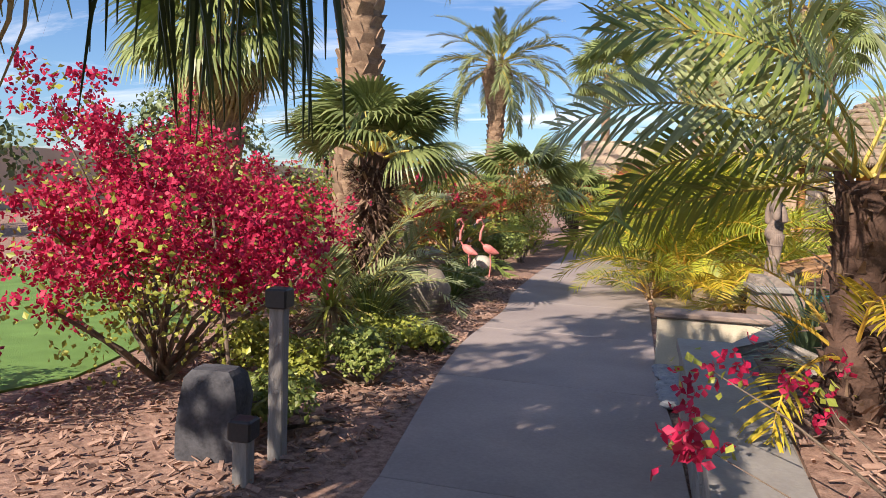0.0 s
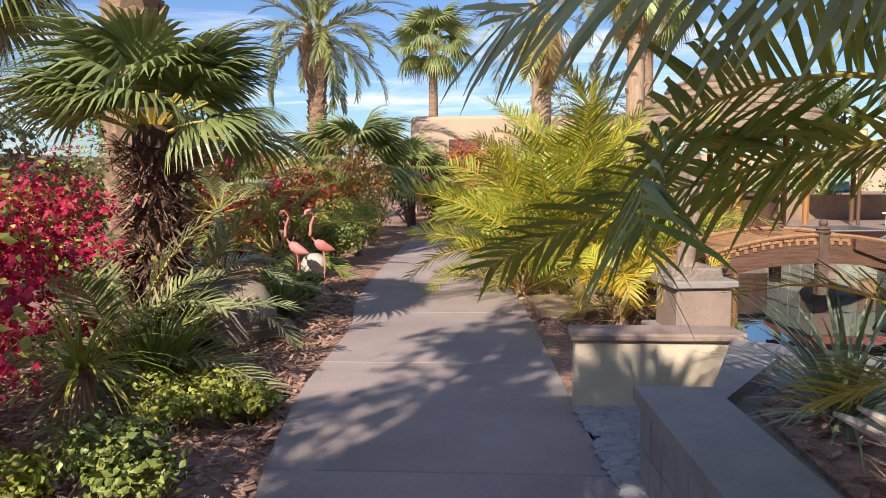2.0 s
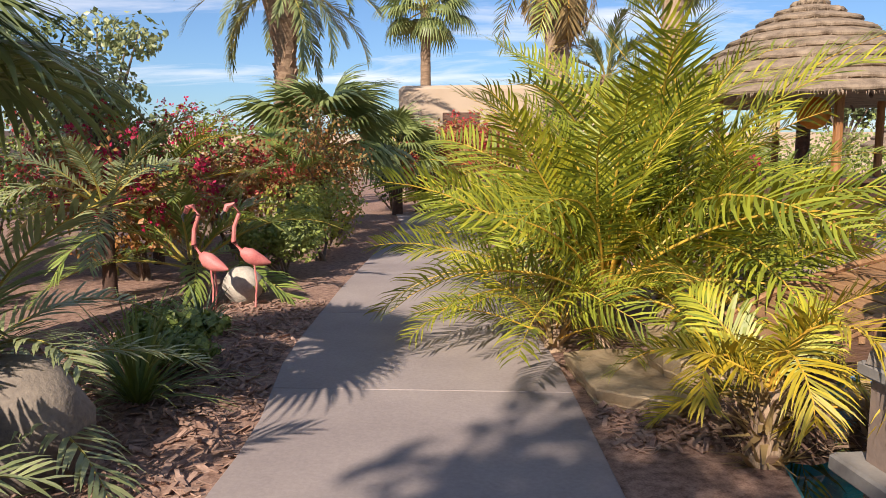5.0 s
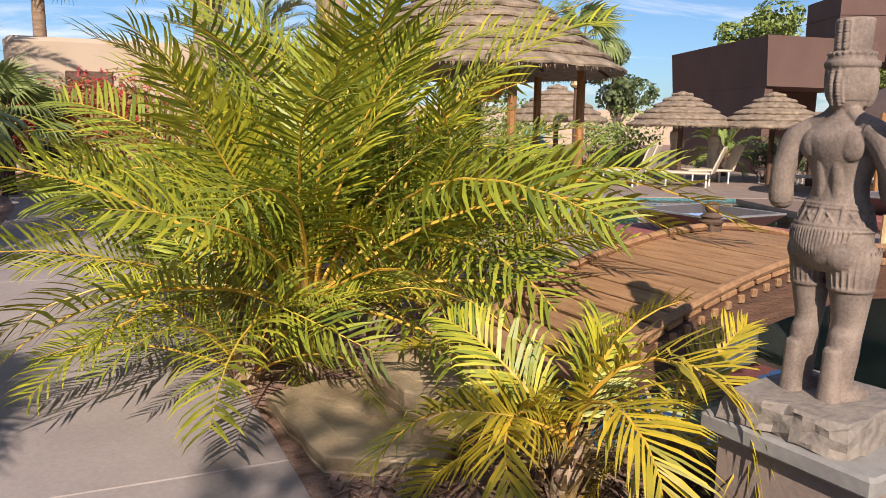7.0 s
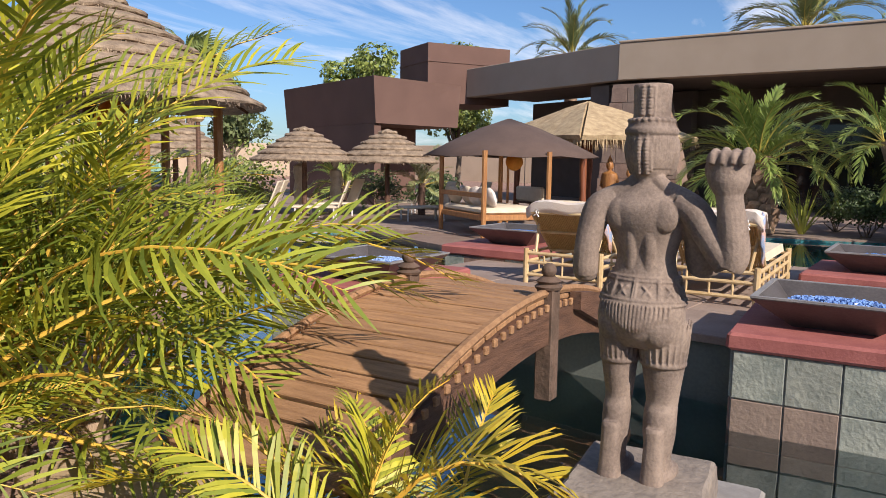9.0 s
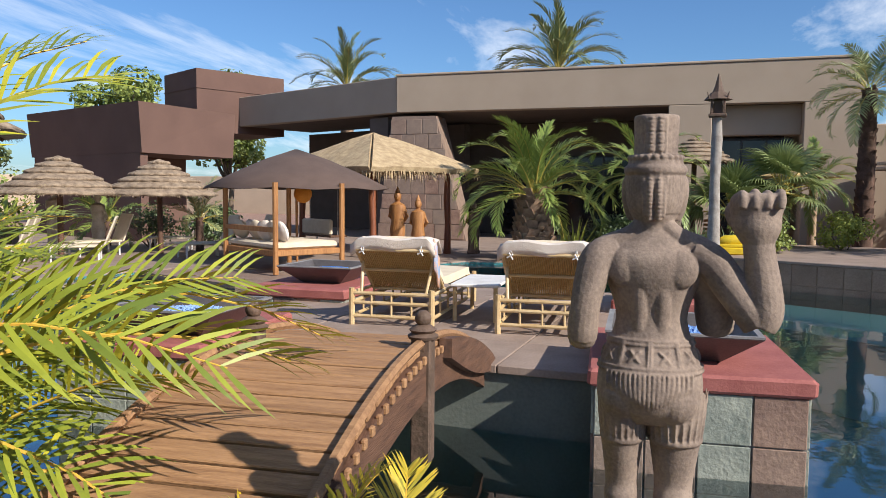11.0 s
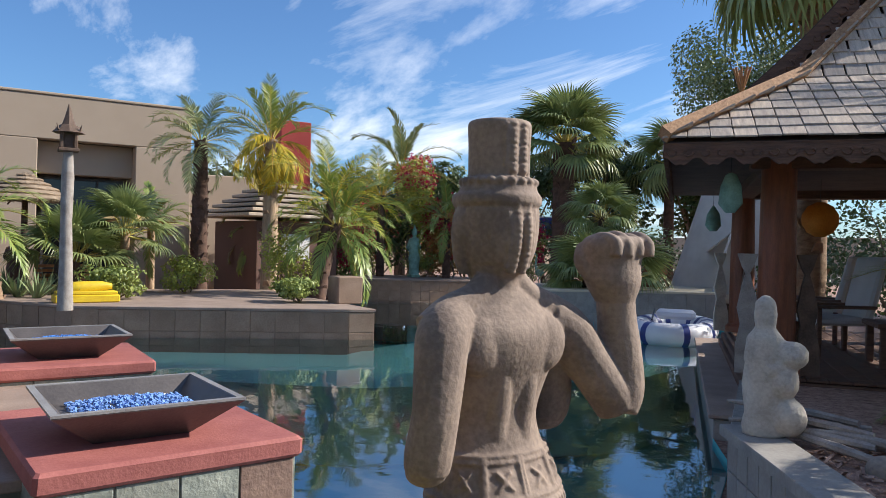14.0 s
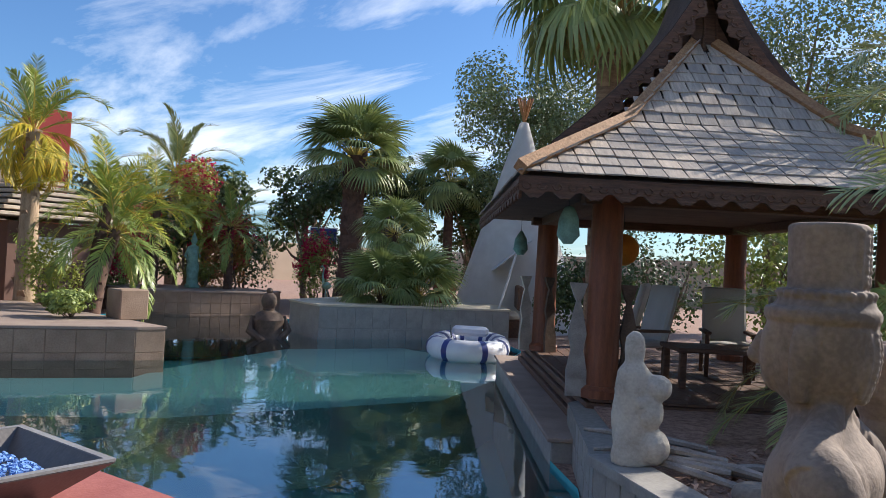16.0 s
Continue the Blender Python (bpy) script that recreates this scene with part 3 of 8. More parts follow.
def grass_tuft(parent, name, count, length, width, material, seed, lean=(15, 75), curve=0.5, z=0.0, r0=0.06):
    """Arching strap leaves from one root."""
    r = random.Random(seed)
    me = Mesh()
    for i in range(count):
        a = r.uniform(0, 6.283)
        d = Vector((math.cos(a), math.sin(a), 0))
        s = Vector((-d.y, d.x, 0))
        le = length * r.uniform(0.6, 1.1)
        el = radians(90 - r.uniform(*lean))
        p = d * r.uniform(0, r0) + UP * z
        w = width * r.uniform(0.7, 1.2)
        rows = [(p - s * w, p + s * w)]
        for j in range(1, 5):
            p = p + (d * math.cos(el) + UP * math.sin(el)) * le / 4
            el -= curve * 0.5
            ww = w * (1 - (j / 4) ** 2 * 0.92)
            rows.append((p - s * ww, p + s * ww))
        vs = [v for row in rows for v in row]
        me.add(vs, [(2 * j, 2 * j + 1, 2 * j + 3, 2 * j + 2) for j in range(4)])
    return part(name, me, material, parent)


def tree(x, y, h, w, label, seed, leaf, size=0.16, count=5000, trunk_r=0.16, z=0, airy=0.45, name="tree"):
    r = random.Random(seed)
    t = thing(name, label, "tree", x, y, z)
    me = Mesh()
    me.tube([(0, 0, 0), (0.05 * w, 0.02, h * 0.25), (0.0, 0.04 * w, h * 0.5), (0, 0, h * 0.75)], [trunk_r, trunk_r * 0.8, trunk_r * 0.6, trunk_r * 0.3], 9)
    blobs = []
    for i in range(13):
        a = i * 2.4 + r.uniform(-0.4, 0.4)
        q = r.uniform(0.15, 0.75)
        zz = h * (0.42 + 0.5 * r.random())
        k = r.uniform(0.16, 0.27)
        c = (math.cos(a) * q * w / 2, math.sin(a) * q * w / 2, zz)
        blobs.append((*c, k * w, k * w, k * w * 0.72))
        me.tube([(0, 0, h * 0.25), (c[0] * 0.5, c[1] * 0.5, zz * 0.7), c], [trunk_r * 0.5, trunk_r * 0.3, trunk_r * 0.1], 6)
    part("trunk", me, M["bark"], t, smooth=True)
    part("crown", leaf_cloud(blobs, count, size, seed, gap=airy), leaf, t)
    return t
# ---- ground, path, pool ----
WATER_Z = -0.06
POOL = [(2.05, 7.05), (2.5, 6.9), (5.0, 5.2), (5.5, 4.5), (6.13, 3.96), (10.5, -0.9), (11.6, -3.0), (13.3, -4.2), (14.35, -2.83), (15.2, -0.5), (17.5, -2.0), (20.8, -3.2), (21.9, 0.0), (20.5, 5.0), (18.6, 10.0), (17.4, 14.0), (13.6, 16.4), (13.2, 18.9), (9.0, 20.6), (7.2, 18.6), (4.4, 13.7), (3.0, 12.4), (2.5, 11.3), (2.3, 9.3), (2.1, 8.0)]


def ground_sheet():
    bm = bmesh.new()
    hole = [bm.verts.new((x, y, -0.03)) for x, y in POOL]
    out = [bm.verts.new((300 * math.cos(a), 300 * math.sin(a), -0.03)) for a in (2 * math.pi * i / 24 for i in range(24))]
    mid = [bm.verts.new((11 + 26 * math.cos(a), 8 + 26 * math.sin(a), -0.03)) for a in (2 * math.pi * i / 24 for i in range(24))]
    for ring in (hole, mid):
        for a, b in zip(ring, ring[1:] + ring[:1]):
            bm.edges.new((a, b))
    bmesh.ops.triangle_fill(bm, use_beauty=True, edges=bm.edges[:])
    n = len(mid)
    for i in range(n):
        bm.faces.new((mid[i], mid[(i + 1) % n], out[(i + 1) % n], out[i]))
    bmesh.ops.recalc_face_normals(bm, faces=bm.faces[:])
    if sum(f.normal.z for f in bm.faces) < 0:
        bmesh.ops.reverse_faces(bm, faces=bm.faces[:])
    me = bpy.data.meshes.new("ground")
    bm.to_mesh(me)
    bm.free()
    me.materials.append(M["mulch_ground"])
    return tagged(new("ground", me), "brown bark mulch over desert garden soil", "ground", kind="structure")


ground = ground_sheet()

shell = Mesh()
shell.loft([[(x, y, z) for x, y in POOL] for z in (-0.01, -1.3)], cap=False)
shell.add([(x, y, -1.3) for x, y in POOL], [tuple(range(len(POOL)))])
solo("pool_basin", shell, M["pool_shell"], "green plastered pool shell under clear water", "pool", kind="structure")
wat = Mesh()
turn_ = sum(a[0] * b[1] - b[0] * a[1] for a, b in zip(POOL, POOL[1:] + POOL[:1]))
wat.add([(x, y, WATER_Z) for x, y in (POOL if turn_ > 0 else POOL[::-1])], [tuple(range(len(POOL)))])
solo("water", wat, M["water"], "still green pool water mirroring palms and sky", "water", kind="structure")
shelf = Mesh()
shelf.prism([(11.0, -2.2), (14.6, -2.4), (15.4, 0.2), (14.0, 3.6), (13.4, 4.4), (15.3, 8.2), (13.4, 9.0), (10.6, 5.4), (9.6, 1.6)], -1.28, -0.26)
solo("pool_shelf", shelf, M["pool_ledge"], "pale green shallow sun shelf under the water", "pool", kind="structure")

EDGE_Y = [-6, 0, 3.5, 5, 6, 7.2, 9.4, 10.9, 13.7, 20.4, 22.4, 25]
EDGE_L = [0.55, 0.45, 0.22, -0.03, -0.2, -0.34, -0.38, -0.62, -0.75, -0.88, -1.05, -1.2]
EDGE_R = [2.1, 2.0, 1.79, 1.70, 1.58, 1.52, 1.42, 1.35, 1.02, 0.62, 0.5, 0.4]


def edge_l(y):
    return float(np.interp(y, EDGE_Y, EDGE_L))


def edge_r(y):
    return float(np.interp(y, EDGE_Y, EDGE_R))


path = thing("pavement", "broom-finished grey-brown concrete garden path", "path", kind="structure")
joints = [-6, -3.2, -0.8, 1.4, 3.6, 5.82, 8.0, 10.16, 12.4, 14.7, 17.0, 19.4, 21.8]
for a, b in zip(joints, joints[1:]):
    me = Mesh()
    ys = [a + 0.004 + (b - a - 0.008) * i / 4 for i in range(5)]
    poly = [(edge_l(y), y) for y in ys[::-1]] + [(edge_r(y), y) for y in ys]
    me.prism(poly, -0.09, 0.0, inset=0.004)
    part("slab", me, M["concrete"], path)
me = Mesh()
me.prism([(-1.05, 21.81), (0.55, 21.81), (4.0, 22.6), (4.0, 24.0), (-1.4, 24.0)], -0.09, -0.003)
part("slab", me, M["concrete"], path)

lawn = Mesh()
lawn.prism([(-14, 1.5), (-3.3, 2.6), (-2.7, 4.6), (-3.3, 7.0), (-6, 9.5), (-14, 10)], -0.05, -0.012)
solo("lawn", lawn, M["lawn"], "short bright green putting lawn", "lawn", kind="structure")

terrace = Mesh()
terrace.prism([(13.6, 16.4), (17.4, 14.0), (18.6, 10.0), (32, 9), (32, 36), (9.0, 36), (9.0, 20.6), (13.2, 18.9)], -0.4, 0.02)
solo("terrace", terrace, M["deck_stone"], "brown stone pool terrace before the house", "terrace", kind="structure")


def tile_wall(parent, p0, p1, z0, z1, tile_w, tile_h, material, out=0.012, thick=0.02, name="tile", other=None):
    """Square tiles standing proud of a wall face from p0 to p1; the outside is to the right of that way."""
    d = Vector((p1[0] - p0[0], p1[1] - p0[1], 0))
    L = d.length
    d.normalize()
    nr = Vector((d.y, -d.x, 0))
    nx, nz = max(1, round(L / tile_w)), max(1, round((z1 - z0) / tile_h))
    tw, th = L / nx, (z1 - z0) / nz
    me = Mesh()
    me.box((0, 0, 0), (tw - 0.010, thick, th - 0.010), ch=0.004)
    shared = me.data("tile", material)
    second = me.data("tile", other) if other else shared
    ang = math.degrees(math.atan2(d.y, d.x))
    for i in range(nx):
        for j in range(nz):
            c = Vector((p0[0], p0[1], z0)) + d * tw * (i + 0.5) + UP * th * (j + 0.5) + nr * (out - thick / 2 + rng.uniform(-0.002, 0.002))
            part(name, second if rng.random() < (0.5 if j < nz - 1 else 0.2) else shared, material, parent, m=pose(c.x, c.y, c.z, 0, 0, ang))


# planter between path and pool, grey tiled on both faces
planter = thing("planter_wall", "grey tiled raised planter wall with a flat stone coping", "planter", kind="structure")
me = Mesh()
body = [(1.72, 5.74), (1.80, 3.6), (1.88, -2.0), (6.5, -2.0), (6.4, 3.3), (4.97, 5.16), (2.52, 6.80), (2.4, 6.62), (2.04, 5.74)]
me.prism(body[::-1], -0.9, 0.40)
part("body", me, M["grout"], planter)
me = Mesh()
me.prism([(1.68, 5.79), (1.77, 3.6), (1.85, -2.0), (2.22, -2.0), (2.14, 3.6), (2.06, 5.79)][::-1], 0.403, 0.47, inset=0.008)
part("coping", me, M["wall_tile"], planter, "weathered flat stone coping")
me = Mesh()
me.prism([(2.06, 5.60), (2.06, 5.79), (2.48, 6.86), (5.02, 5.2), (4.85, 4.95), (2.62, 6.45)], 0.403, 0.47, inset=0.008)
part("coping", me, M["wall_tile"], planter, "weathered flat stone coping")
me = Mesh()
me.prism([(2.15, -1.9), (6.3, -1.9), (6.2, 3.2), (4.8, 4.9), (2.7, 6.3), (2.2, 5.6)], 0.40, 0.425)
part("soil", me, M["mulch_ground"], planter, "brown mulch soil")
tile_wall(planter, (1.72, 5.74), (1.80, 3.6), -0.02, 0.40, 0.2, 0.2, M["wall_tile"])
tile_wall(planter, (2.04, 5.74), (1.72, 5.74), -0.02, 0.40, 0.16, 0.2, M["wall_tile"])
tile_wall(planter, (4.97, 5.16), (2.52, 6.80), -0.26, 0.40, 0.2, 0.2, M["wall_tile"])
tile_wall(planter, (6.0, 3.8), (4.97, 5.16), -0.26, 0.40, 0.2, 0.2, M["wall_tile"])

# cream wall of the little water niche beyond it, with its pebble bed
niche = Mesh()
niche.box((2.02, 6.93, 0.12), (1.0, 0.16, 0.66), ch=0.012)
solo("niche_wall", niche, M["cream_wall"], "low cream plastered pool wall with brown coping", "wall", kind="structure")
cop = Mesh()
cop.box((2.02, 6.96, 0.475), (1.06, 0.30, 0.05), ch=0.012)
solo("coping", cop, M["deck_stone"], "brown stone coping on the low cream wall", "coping", kind="structure")
peb = Mesh()
for i in range(520):
    y = rng.uniform(5.55, 6.84)
    x = rng.uniform(edge_r(y) + 0.01, 1.70 if y < 5.78 else 2.0)
    s = rng.uniform(0.022, 0.05)
    peb.ball((x, y, 0.0 + s * 0.3), (s * 1.3, s, s * 0.6), 6, 4, pose(0, 0, 0))
solo("pebbles", peb, M["pebble"], "rounded grey river pebbles beside the path", "pebbles", kind="stuff", smooth=True)

# mulch chips and fallen bits along the beds
for region, cnt in (((-2.6, -0.05, 2.6, 13.0), 6500), ((2.2, 4.4, 2.5, 6.0), 1200), ((1.5, 2.3, 9.3, 10.0), 400)):
    me = Mesh()
    r = random.Random(cnt)
    for _ in range(cnt):
        y = r.uniform(region[2], region[3])
        x = r.uniform(region[0], min(region[1], edge_l(y) - 0.03) if region[0] < 0 else region[1])
        zz = 0.43 if region[0] > 2 else -0.025
        if region[0] > 2 and y > 6.6 - 0.65 * (x - 2.3):
            continue
        s = r.uniform(0.015, 0.05)
        me.box((0, 0, 0), (s * 2, s * r.uniform(0.3, 0.8), 0.006), pose(x, y, zz + r.uniform(0, 0.025), r.uniform(-35, 35), r.uniform(-35, 35), r.uniform(0, 180)))
    solo("bark_chips", me, M["mulch"], "scattered reddish bark mulch chips", "mulch", kind="stuff")

# two great flat stepping stones from the path towards the bridge


def flagstone(poly, z0, z1, label, seed):
    """A split sandstone slab: broken straight sides with ledges, and a nearly flat top of shallow plates."""
    r = random.Random(seed)
    pts = []
    for (x0, y0), (x1, y1) in zip(poly, poly[1:] + poly[:1]):
        for k in range(5):
            f = k / 5
            pts.append((x0 + (x1 - x0) * f + r.uniform(-0.014, 0.014), y0 + (y1 - y0) * f + r.uniform(-0.014, 0.014)))
    me = Mesh()
    c = Vector((sum(p[0] for p in pts) / len(pts), sum(p[1] for p in pts) / len(pts)))
    rings = []
    h = z1 - z0
    for z, k in ((z0, 0.06), (z0 + h * 0.3, 0.02), (z0 + h * 0.34, 0.045), (z0 + h * 0.62, 0.015), (z1 - 0.012, 0.0), (z1 - 0.002, 0.015), (z1, 0.05), (z1 + 0.003, 0.30), (z1 + 0.009, 0.33), (z1 + 0.010, 0.75)):
        w = 0.018 if k == 0.02 or k == 0.045 else 0.006
        rings.append([(x + (c.x - x) * (k + r.uniform(-w, w)), y + (c.y - y) * (k + r.uniform(-w, w)), z + r.uniform(-0.002, 0.002)) for x, y in pts])
    me.loft(rings)
    return solo("stepping_stone", me, M["stone_slab"], label, "stone", group="stepping stones")


flagstone([(1.50, 9.98), (1.92, 9.74), (2.20, 10.05), (2.12, 10.45), (2.04, 10.84), (1.70, 10.90), (1.38, 10.80)], -0.04, 0.085, "flat tan sandstone step beside the concrete path", 3)
flagstone([(1.88, 10.42), (1.98, 10.02), (2.36, 10.0), (2.62, 10.5), (2.45, 11.02), (2.0, 11.02)], 0.095, 0.25, "thick tan sandstone step leading to the wooden bridge", 5)

# ---- island deck with its four red-capped piers ----
deck = thing("island_deck", "raised brown stone lounging deck standing in the pool", "deck", kind="structure")
me = Mesh()
me.prism([(5.80, 9.0), (9.9, 8.9), (9.9, 12.7), (5.80, 12.7)], -1.25, 0.36)
part("body", me, M["deck_plaster"], deck, "dark green-grey plastered side")
for i in range(5):
    for j in range(4):
        me = Mesh()
        me.box((5.76 + 0.84 * (i + 0.5), 8.86 + 0.97 * (j + 0.5), 0.39), (0.83, 0.96, 0.06), ch=0.006)
        part("paving_slab", me, M["deck_stone"], deck)


def red_pier(x, y, w, d, turn, label):
    t = thing("fire_pier", label, "pier", x, y, 0, turn, "red capped piers")
    me = Mesh()
    me.box((0, 0, -0.40), (w - 0.08, d - 0.08, 1.72))
    part("core", me, M["grout"], t)
    me = Mesh()
    me.box((0, 0, 0.505), (w, d, 0.11), ch=0.018)
    for k, v in enumerate(me.v):
        me.v[k] = (v[0] + rng.uniform(-0.004, 0.004), v[1] + rng.uniform(-0.004, 0.004), v[2])
    part("cap", me, M["red_cap"], t, "thick red cast stone cap with chipped edge")
    a, b = (w - 0.08) / 2, (d - 0.08) / 2
    tile_wall(t, (-a, b), (-a, -b), -0.46, 0.45, 0.3, 0.3, M["slate_green"], 0.014, other=M["slate_red"])
    tile_wall(t, (-a, -b), (a, -b), -0.46, 0.45, 0.3, 0.3, M["slate_green"], 0.014, other=M["slate_red"])
    tile_wall(t, (a, b), (-a, b), -0.46, 0.45, 0.3, 0.3, M["slate_green"], 0.014, other=M["slate_red"])
    return t


def fire_bowl(x, y, z, w, d, turn, label):
    t = thing("fire_bowl", label, "fire bowl", x, y, z, turn, "fire bowls")
    me = Mesh()

    def ring(k, zz):
        return [(w / 2 * k * a, d / 2 * k * b, zz) for a, b in ((-1, -1), (1, -1), (1, 1), (-1, 1))]

    me.loft([ring(0.52, 0.0), ring(1.0, 0.185), ring(1.0, 0.20)], cap=True)
    me.f.pop()
    me.loft([ring(0.93, 0.20), ring(0.74, 0.10)], cap=False)
    me.f = me.f[:-4] + [f[::-1] for f in me.f[-4:]]
    k = len(me.v)
    me.add(ring(0.74, 0.10), [(0, 1, 2, 3)])
    part("body", me, M["basin"], t)
    me = Mesh()
    o, i = ring(1.005, 0.203), ring(0.925, 0.203)
    o2, i2 = ring(1.005, 0.19), ring(0.925, 0.17)
    me.loft([o2, o, i, i2], cap=False)
    part("rim", me, M["basin_rim"], t, "paler worn metal rim")
    g = Mesh()
    for _ in range(900):
        px, py = rng.uniform(-0.33, 0.33) * w, rng.uniform(-0.33, 0.33) * d
        s = rng.uniform(0.006, 0.016)
        h = 0.105 + 0.035 * max(0, 1 - (px / (0.4 * w)) ** 2 - (py / (0.4 * d)) ** 2)
        g.box((0, 0, 0), (s * 1.6, s, s), pose(px, py, h + rng.uniform(0, 0.012), rng.uniform(0, 90), rng.uniform(0, 90), rng.uniform(0, 90)))
    gl = part("fire_glass", g, M["blue_glass"], t, "crushed blue fire glass")
    tagged(gl, kind="stuff")
    return t


red_pier(6.12, 8.60, 1.46, 1.28, 8, "stone tiled pier with a red cap carrying a fire bowl")
red_pier(9.05, 8.82, 1.3, 1.26, 3, "stone tiled pier with a red cap beside the loungers")
red_pier(5.62, 12.35, 1.5, 1.2, 8, "stone tiled pier with a red cap beside the bridge")
red_pier(8.55, 12.75, 1.4, 1.2, 3, "stone tiled pier with a red cap at the far deck corner")
fire_bowl(6.0, 8.65, 0.562, 0.88, 0.92, 6, "dark square fire bowl filled with blue glass")
fire_bowl(9.05, 8.82, 0.562, 0.88, 0.92, 4, "dark square fire bowl on the far red pier")
fire_bowl(5.45, 12.15, 0.562, 0.88, 0.92, 6, "dark square fire bowl with blue glass beyond the bridge")
fire_bowl(8.6, 12.7, 0.562, 0.86, 0.9, 4, "dark square fire bowl behind the loungers")

# ---- far planters round the pool ----


def block_planter(name, poly, z1, label, face, tile=0.3, cap=0.03, faces=(), zb=-1.2, capmat=None):
    t = thing(name, label, "planter", kind="structure")
    me = Mesh()
    me.prism(poly, zb, z1 - 0.05)
    part("body", me, face, t)
    me = Mesh()
    c = Vector((sum(p[0] for p in poly) / len(poly), sum(p[1] for p in poly) / len(poly)))
    big = [(x + (x - c.x) / (Vector((x, y)) - c).length * cap, y + (y - c.y) / (Vector((x, y)) - c).length * cap) for x, y in poly]
    me.prism(big, z1 - 0.047, z1, inset=0.01)
    part("coping", me, capmat or M["deck_stone"], t)
    for a, b in faces:
        tile_wall(t, poly[a], poly[b], -0.3, z1 - 0.05, tile, tile, face)
    return t


block_planter("planter_bank", [(13.7, 3.75), (19.5, 4.0), (20.5, 9.9), (17.2, 9.6), (15.6, 8.4), (13.78, 4.2)], 0.47, "long sandstone pool planter with dark coping", M["sandstone"], 0.42, faces=((4, 5), (5, 0), (3, 4)))
block_planter("planter_round", [(20.7, -3.0), (21.3, -3.8), (24.2, -3.5), (24.6, 0.6), (22.0, 0.6), (21.2, -0.8)], 0.62, "stone tiled planter at the end of the pool", M["sandstone"], 0.3, faces=((5, 0), (4, 5)))
block_planter("planter_long", [(15.2, -0.5), (14.35, -2.83), (13.2, -4.6), (15.0, -6.5), (18.5, -5.0), (16.8, -0.9)], 0.70, "long grey plastered planter beside the pool", M["wall_tile"], 0.4, faces=((0, 1), (1, 2)), capmat=M["cream_wall"])
me = Mesh()
me.box((15.2, 3.7, 0.72), (0.55, 0.5, 0.52), ch=0.02)
solo("stone_block", me, M["sandstone"], "tan sandstone block standing on the pool planter", "stone")
me = Mesh()
me.prism([(13.6, 16.3), (12.2, 15.2), (11.6, 16.2), (12.6, 19.2), (13.4, 19.2)], -1.1, 0.0)
solo("daybed_platform", me, M["slate_red"], "low red stone platform at the water", "platform", kind="structure")

# ---- statue pedestal ----
ped = thing("pedestal", "square grey plastered pedestal at the pool edge", "pedestal", 2.68, 8.52, 0, 8)
me = Mesh()
me.box((0, 0, -0.18), (0.46, 0.46, 1.48), ch=0.008)
part("shaft", me, M["deck_stone"], ped)
me = Mesh()
me.box((0, 0, 0.59), (0.54, 0.54, 0.06), ch=0.01)
part("cap", me, M["wall_tile"], ped, "grey flat cap slab")
me = Mesh()
me.box((0.0, 0.0, 0.16), (0.66, 0.66, 0.08), ch=0.012)
part("plinth", me, M["wall_tile"], ped)

# ---- the house ----


